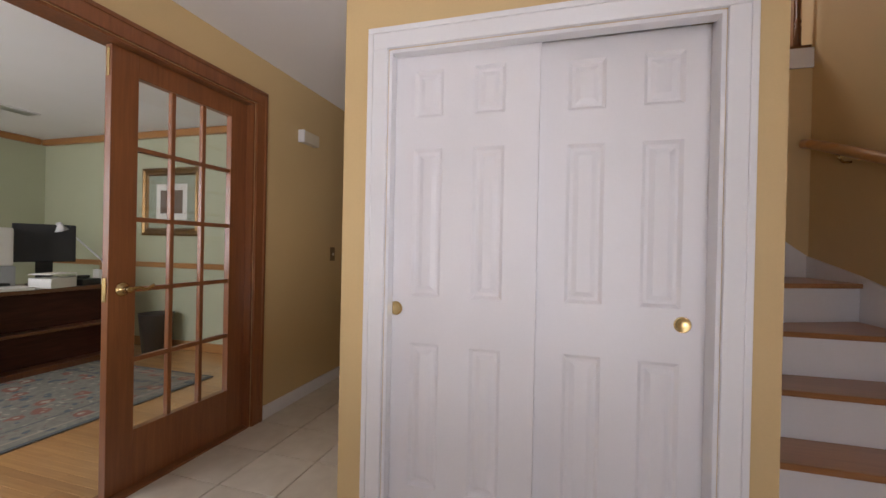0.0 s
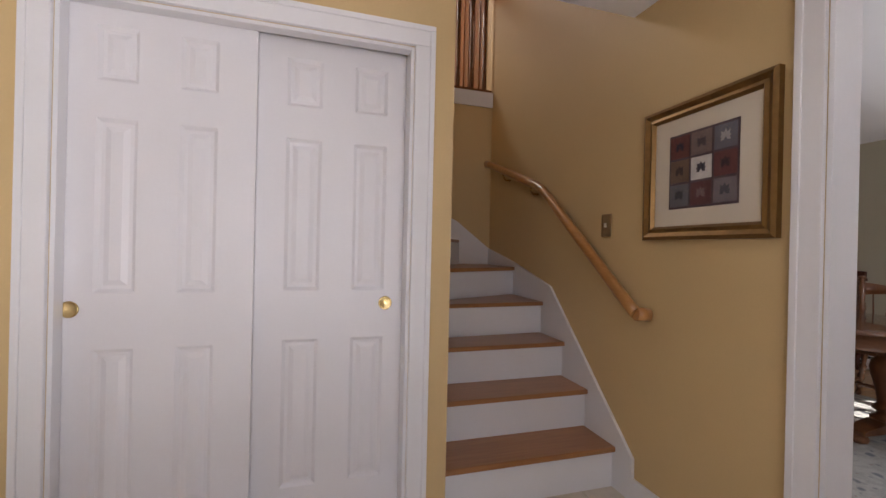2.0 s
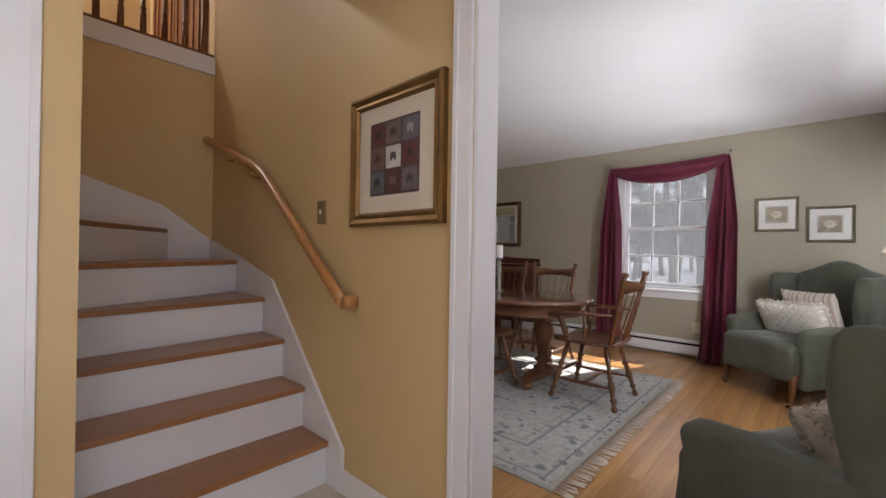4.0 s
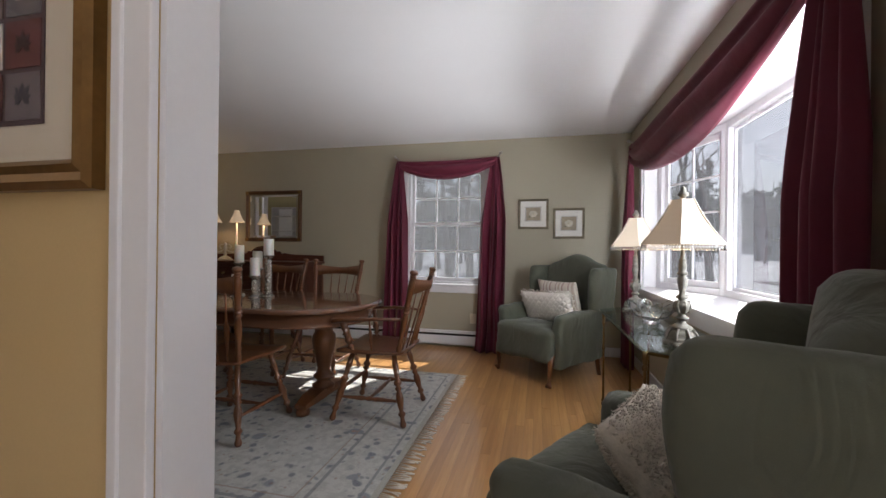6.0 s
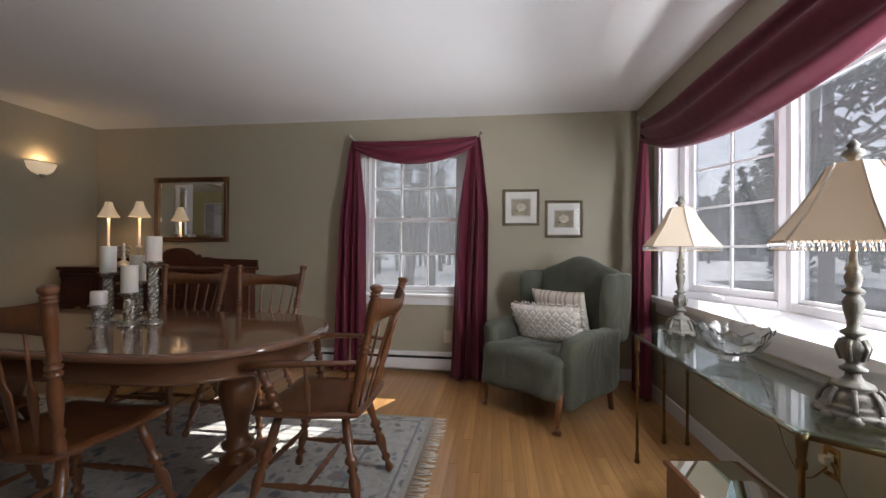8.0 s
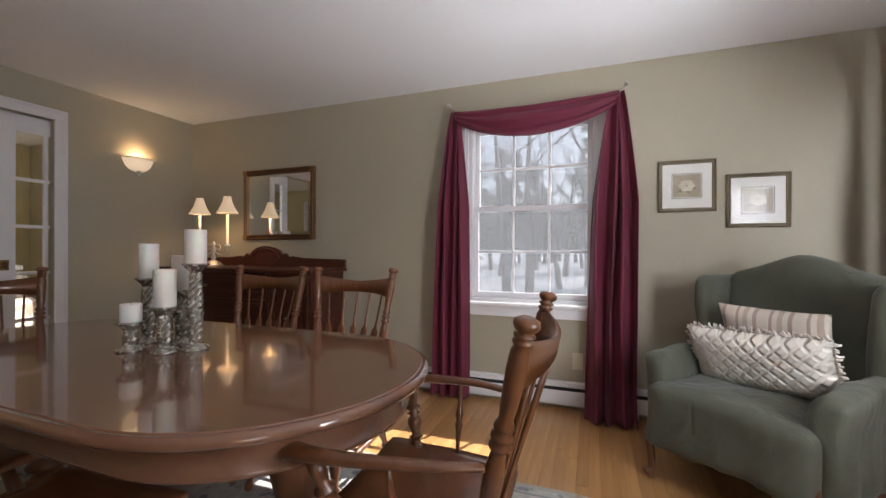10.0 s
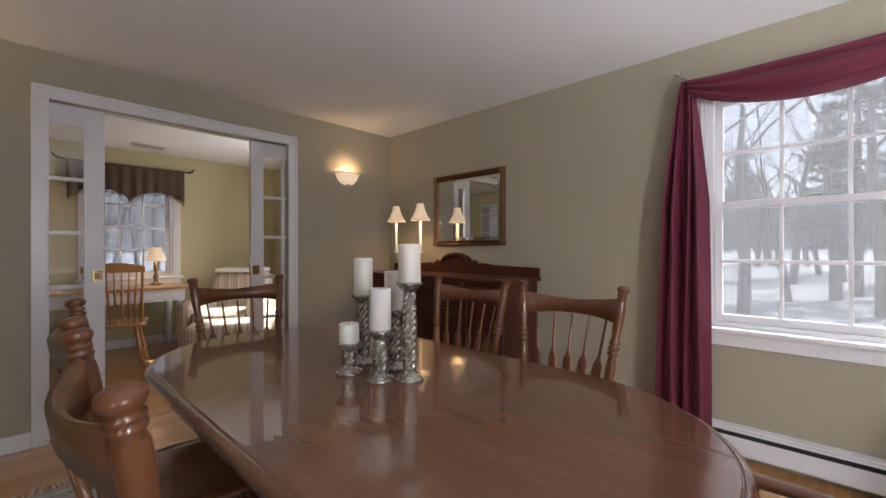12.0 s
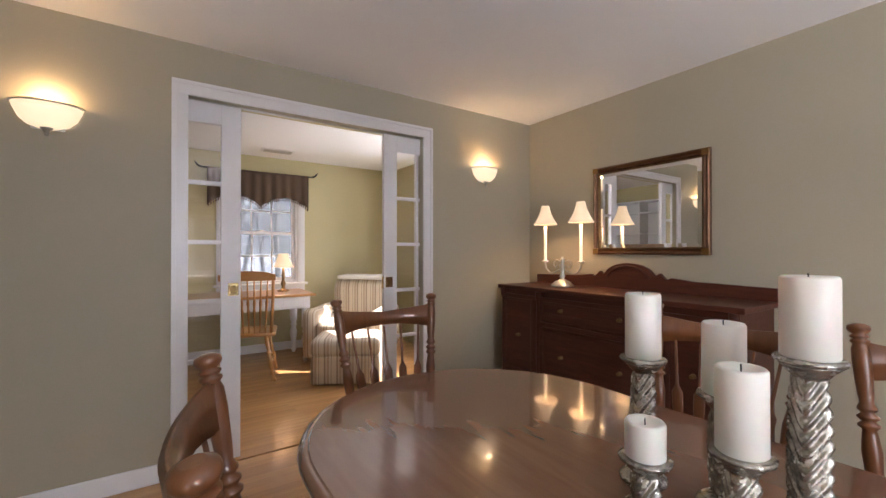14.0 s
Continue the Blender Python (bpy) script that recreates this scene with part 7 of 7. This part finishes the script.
def bare_tree(seed, height, label):
    rnd = random.Random(seed)
    t = thing("bare_tree", label, "tree", "bare trees")
    tr, br = bmesh.new(), bmesh.new()

    def grow(p, d, ln, r, depth, bm):
        pts, rad = [p], [r]
        for k in range(4):
            w = 0.07 if depth == 0 else 0.14
            d = (d + Vector((rnd.gauss(0, w), rnd.gauss(0, w), rnd.gauss(0.03, 0.08)))).normalized()
            p = p + d * ln / 4
            pts.append(p)
            rad.append(r * (1 - 0.16 * (k + 1)))
        tube(bm, pts, rad, 7 if depth < 2 else 4)
        if depth < 4:
            for k in range(5 if depth == 0 else 3 if depth < 3 else 4):
                q = pts[rnd.choice((2, 3, 4))]
                a = rnd.uniform(0, 2 * math.pi)
                nd = (d * 0.7 + Vector((math.cos(a), math.sin(a), 0.35)) * rnd.uniform(0.5, 0.9)).normalized()
                grow(q, nd, ln * rnd.uniform(0.5, 0.72), rad[-1] * rnd.uniform(0.5, 0.75), depth + 1, br)
    grow(Vector((0, 0, -0.3)), Vector((0, 0, 1)), height * 0.5, height * 0.0145, 0, tr)
    part("trunk", tr, M["bark"], t)
    part("crown", br, M["bark"], t, "bare branching crown")
    return t


def pine_tree(seed, height, label):
    rnd = random.Random(seed)
    t = thing("pine_tree", label, "tree", "pine trees")
    part("trunk", tubed([(0, 0, -0.3), (0.05, 0, height * 0.5), (0, 0.05, height)], [height * 0.016, height * 0.010, 0.02], 8), M["bark"], t)
    bm = bmesh.new()
    for k in range(int(height * 5.0)):
        z = height * (0.16 + 0.84 * (k / (height * 5.0)) ** 0.9)
        reach = (height - z) * 0.26 + 0.3
        a = rnd.uniform(0, 2 * math.pi)
        d = Vector((math.cos(a), math.sin(a), -0.12))
        for s in range(9):
            q = Vector((0, 0, z)) + d * reach * (0.25 + 0.75 * s / 8) * rnd.uniform(0.85, 1.1)
            for w in range(4):
                o = Vector((rnd.gauss(0, 0.16), rnd.gauss(0, 0.16), rnd.gauss(0, 0.09)))
                u, v = Vector((rnd.gauss(0, 1), rnd.gauss(0, 1), rnd.gauss(0, 0.5))).normalized() * 0.22, Vector((rnd.gauss(0, 1), rnd.gauss(0, 1), rnd.gauss(0, 0.6))).normalized() * 0.07
                bm.faces.new([bm.verts.new(q + o + e) for e in (-u - v, u - v * 0.3, u + v * 0.3, -u + v)])
    part("crown", bm, M["needle"], t, "tiered needle boughs with gaps")
    return t


bare = [bare_tree(11, 13, "tall bare deciduous tree standing in snow"), bare_tree(23, 10, "bare deciduous tree with spreading limbs in snow")]
pine = [pine_tree(5, 14, "tall green pine tree at the edge of the woods"), pine_tree(8, 10, "green pine tree in the snow")]
# far woods all round, beyond the single trees; haze is put into their grey
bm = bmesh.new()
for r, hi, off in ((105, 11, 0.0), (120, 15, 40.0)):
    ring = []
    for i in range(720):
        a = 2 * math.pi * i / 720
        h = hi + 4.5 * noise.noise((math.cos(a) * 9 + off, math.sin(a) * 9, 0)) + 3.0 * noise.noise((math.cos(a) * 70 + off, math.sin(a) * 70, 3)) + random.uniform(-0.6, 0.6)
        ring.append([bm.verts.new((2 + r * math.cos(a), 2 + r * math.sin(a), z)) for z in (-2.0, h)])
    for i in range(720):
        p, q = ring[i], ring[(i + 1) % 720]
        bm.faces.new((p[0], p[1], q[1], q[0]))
tagged(part("backdrop", bm, mottled("haze_toned_woods", (0.36, 0.35, 0.345), 0.95, 0.35, 0.35, 3.0)), "winter woods in the distance, their haze painted in pale grey", "woods", kind="structure")
rnd = random.Random(3)
bare[0].matrix_basis, bare[1].matrix_basis = pose(9.7, -4.5, -0.75, 0, 0, 40), pose(15.5, -3.4, -0.75)
pine[0].matrix_basis, pine[1].matrix_basis = pose(17, -22, -0.5), pose(13, -24, -0.5)
spots = []
for i in range(85):
    spots.append((rnd.uniform(10.5, 45), rnd.uniform(-8, 19), 0))
for i in range(130):
    spots.append((rnd.uniform(6, 75), rnd.uniform(-60, -19), 1))
for i in range(18):
    spots.append((rnd.uniform(-6, 12), rnd.uniform(12, 32), 2))
for i, (x, y, k) in enumerate(spots):
    if 12 < x < 62 and -0.60 < (y - 0.3) / (x - 1.2) < -0.50:
        continue  # the clearing before the neighbour's house
    src = pine[i % 2] if (k == 1 and i % 5 > 2) or (k == 0 and i % 4 == 3) else bare[i % 2]
    z = -0.75 + (0.02 * max(0, x - 14)) + (0.012 * max(0, y - 16))
    copy_thing(src, pose(x, y, z, 0, 0, rnd.uniform(0, 360)))
hs = thing("neighbour_house", "grey clapboard house with white windows across the road", "house", at=pose(63, -33.5, -0.1, 0, 0, 62))
part("wall", bbox(-5, -4, 0, 5, 4, 4.6, 0.02), M["siding"], hs)
bm = bmesh.new()
v = [bm.verts.new(c) for c in ((-5.4, -4.4, 4.6), (5.4, -4.4, 4.6), (5.4, 4.4, 4.6), (-5.4, 4.4, 4.6), (-5.4, 0, 7.4), (5.4, 0, 7.4))]
for f in ((0, 1, 5, 4), (2, 3, 4, 5), (0, 4, 3), (1, 2, 5), (0, 3, 2, 1)):
    bm.faces.new([v[i] for i in f])
part("roof", bm, M["roof"], hs, "shingled gable roof")
for x in (-3.4, -1.1, 1.3, 3.5):
    for z in (0.9, 3.0):
        w = part("window", bbox(x - 0.5, 4.0005, z, x + 0.5, 4.06, z + 1.3, 0.01), M["white"], hs)
        part("pane", bbox(x - 0.4, 4.061, z + 0.1, x + 0.4, 4.075, z + 1.2, 0.004), M["black"], w)
part("garage_door", bbox(-4.6, 4.0005, 0, -2.2, 4.05, 0.85, 0.01), M["white"], hs)


# ---- floor pieces: oak strips and hall tiles ----
def board_mesh(w, ln):
    bm = bbox(-ln / 2, -w / 2, -0.0115, ln / 2, w / 2, 0.0, 0.0006, 1)
    return mesh_of("floor_board", bm, M["oak"])


WID = 0.057
LENS = (0.7, 0.95, 1.2, 1.5)
boards = {ln: board_mesh(WID - 0.0004, ln - 0.0006) for ln in LENS}


def lay(floor, x0, x1, y0, y1, near, rest_name, label):
    """Strips along x; those for which near() holds are parts of the floor, the others are joined."""
    rnd = random.Random(7)
    rest = bmesh.new()
    y, made = y0 + WID / 2, 0
    while y < y1:
        x = x0 - rnd.uniform(0, 0.6)
        while x < x1:
            ln = rnd.choice(LENS)
            a, b = max(x, x0), min(x + ln, x1)
            if b - a > 0.02:
                if near((a + b) / 2, y) and made < 300:
                    if abs(b - a - ln) < 1e-6:
                        ob = new("floor_board", boards[ln])
                    else:
                        ob = new("floor_board", mesh_of("floor_board", bbox(-(b - a) / 2 + 0.0004, -WID / 2 + 0.00035, -0.0115, (b - a) / 2 - 0.0004, WID / 2 - 0.00035, 0.0, 0.0012, 1), M["oak"]))
                    ob.parent = floor
                    ob.matrix_basis = pose((a + b) / 2, y, 0)
                    made += 1
                else:
                    box(rest, a + 0.0004, y - WID / 2 + 0.00035, -0.0115, b - 0.0004, y + WID / 2 - 0.00035, 0.0)
            x += ln
        y += WID
    ob = part(rest_name, rest, M["oak"], floor)
    tagged(ob, label, kind="stuff")


O = bpy.data.objects
lay(O["floor_dining"], 1.50, 5.52, -0.69, 4.74, lambda x, y: y < 1.25 or x > 4.3, "floor_boards", "oak floor strips")
lay(O["floor_study"], 1.26, 5.5, 4.745, 7.42, lambda x, y: y < 6.6 and 2.8 < x < 5.0, "floor_boards", "oak floor strips")
lay(O["floor_office"], -6.4, -2.11, -0.69, 3.72, lambda x, y: x > -3.4, "floor_boards", "oak floor strips")


def tile_mat():
    m, nt, p = shader("cream_tile", 0.28)
    v = coords(nt)
    a = noise_tex(nt, v, 5, 6, 0.6, 0.8)
    info = nt.nodes.new("ShaderNodeObjectInfo")
    c = ramp(nt, a, [(0.3, (0.58, 0.505, 0.41)), (0.7, (0.69, 0.62, 0.52))])
    c = mix(nt, 1.0, c, ramp(nt, info.outputs["Random"], [(0, (0.92, 0.92, 0.92)), (1, (1, 1, 1))]), "MULTIPLY")
    link(nt, c, p.inputs["Base Color"])
    bump(nt, p, noise_tex(nt, v, 40, 3), 0.06, 0.001)
    return m


M["tile"] = tile_mat()
TS = 0.333
tile = mesh_of("tile", bbox(-TS / 2 + 0.003, -TS / 2 + 0.003, -0.0079, TS / 2 - 0.003, TS / 2 - 0.003, 0.0, 0.0015, 1), M["tile"])
floor_hall = O["floor_hall"]
for i in range(0, 11):
    for j in range(-2, 20):
        x, y = -2.05 + TS * (i + 0.5), -0.53 + TS * (j + 0.5)
        if x - TS / 2 > 1.45 or (y > 1.9 and x > -0.8) or y > 6.1:
            continue
        ob = new("tile", tile)
        ob.parent = floor_hall
        if i == 10:
            ob.matrix_basis = pose(1.374, y, 0) @ Matrix.Diagonal((0.565, 1, 1, 1))
        else:
            ob.matrix_basis = pose(x, y, 0)
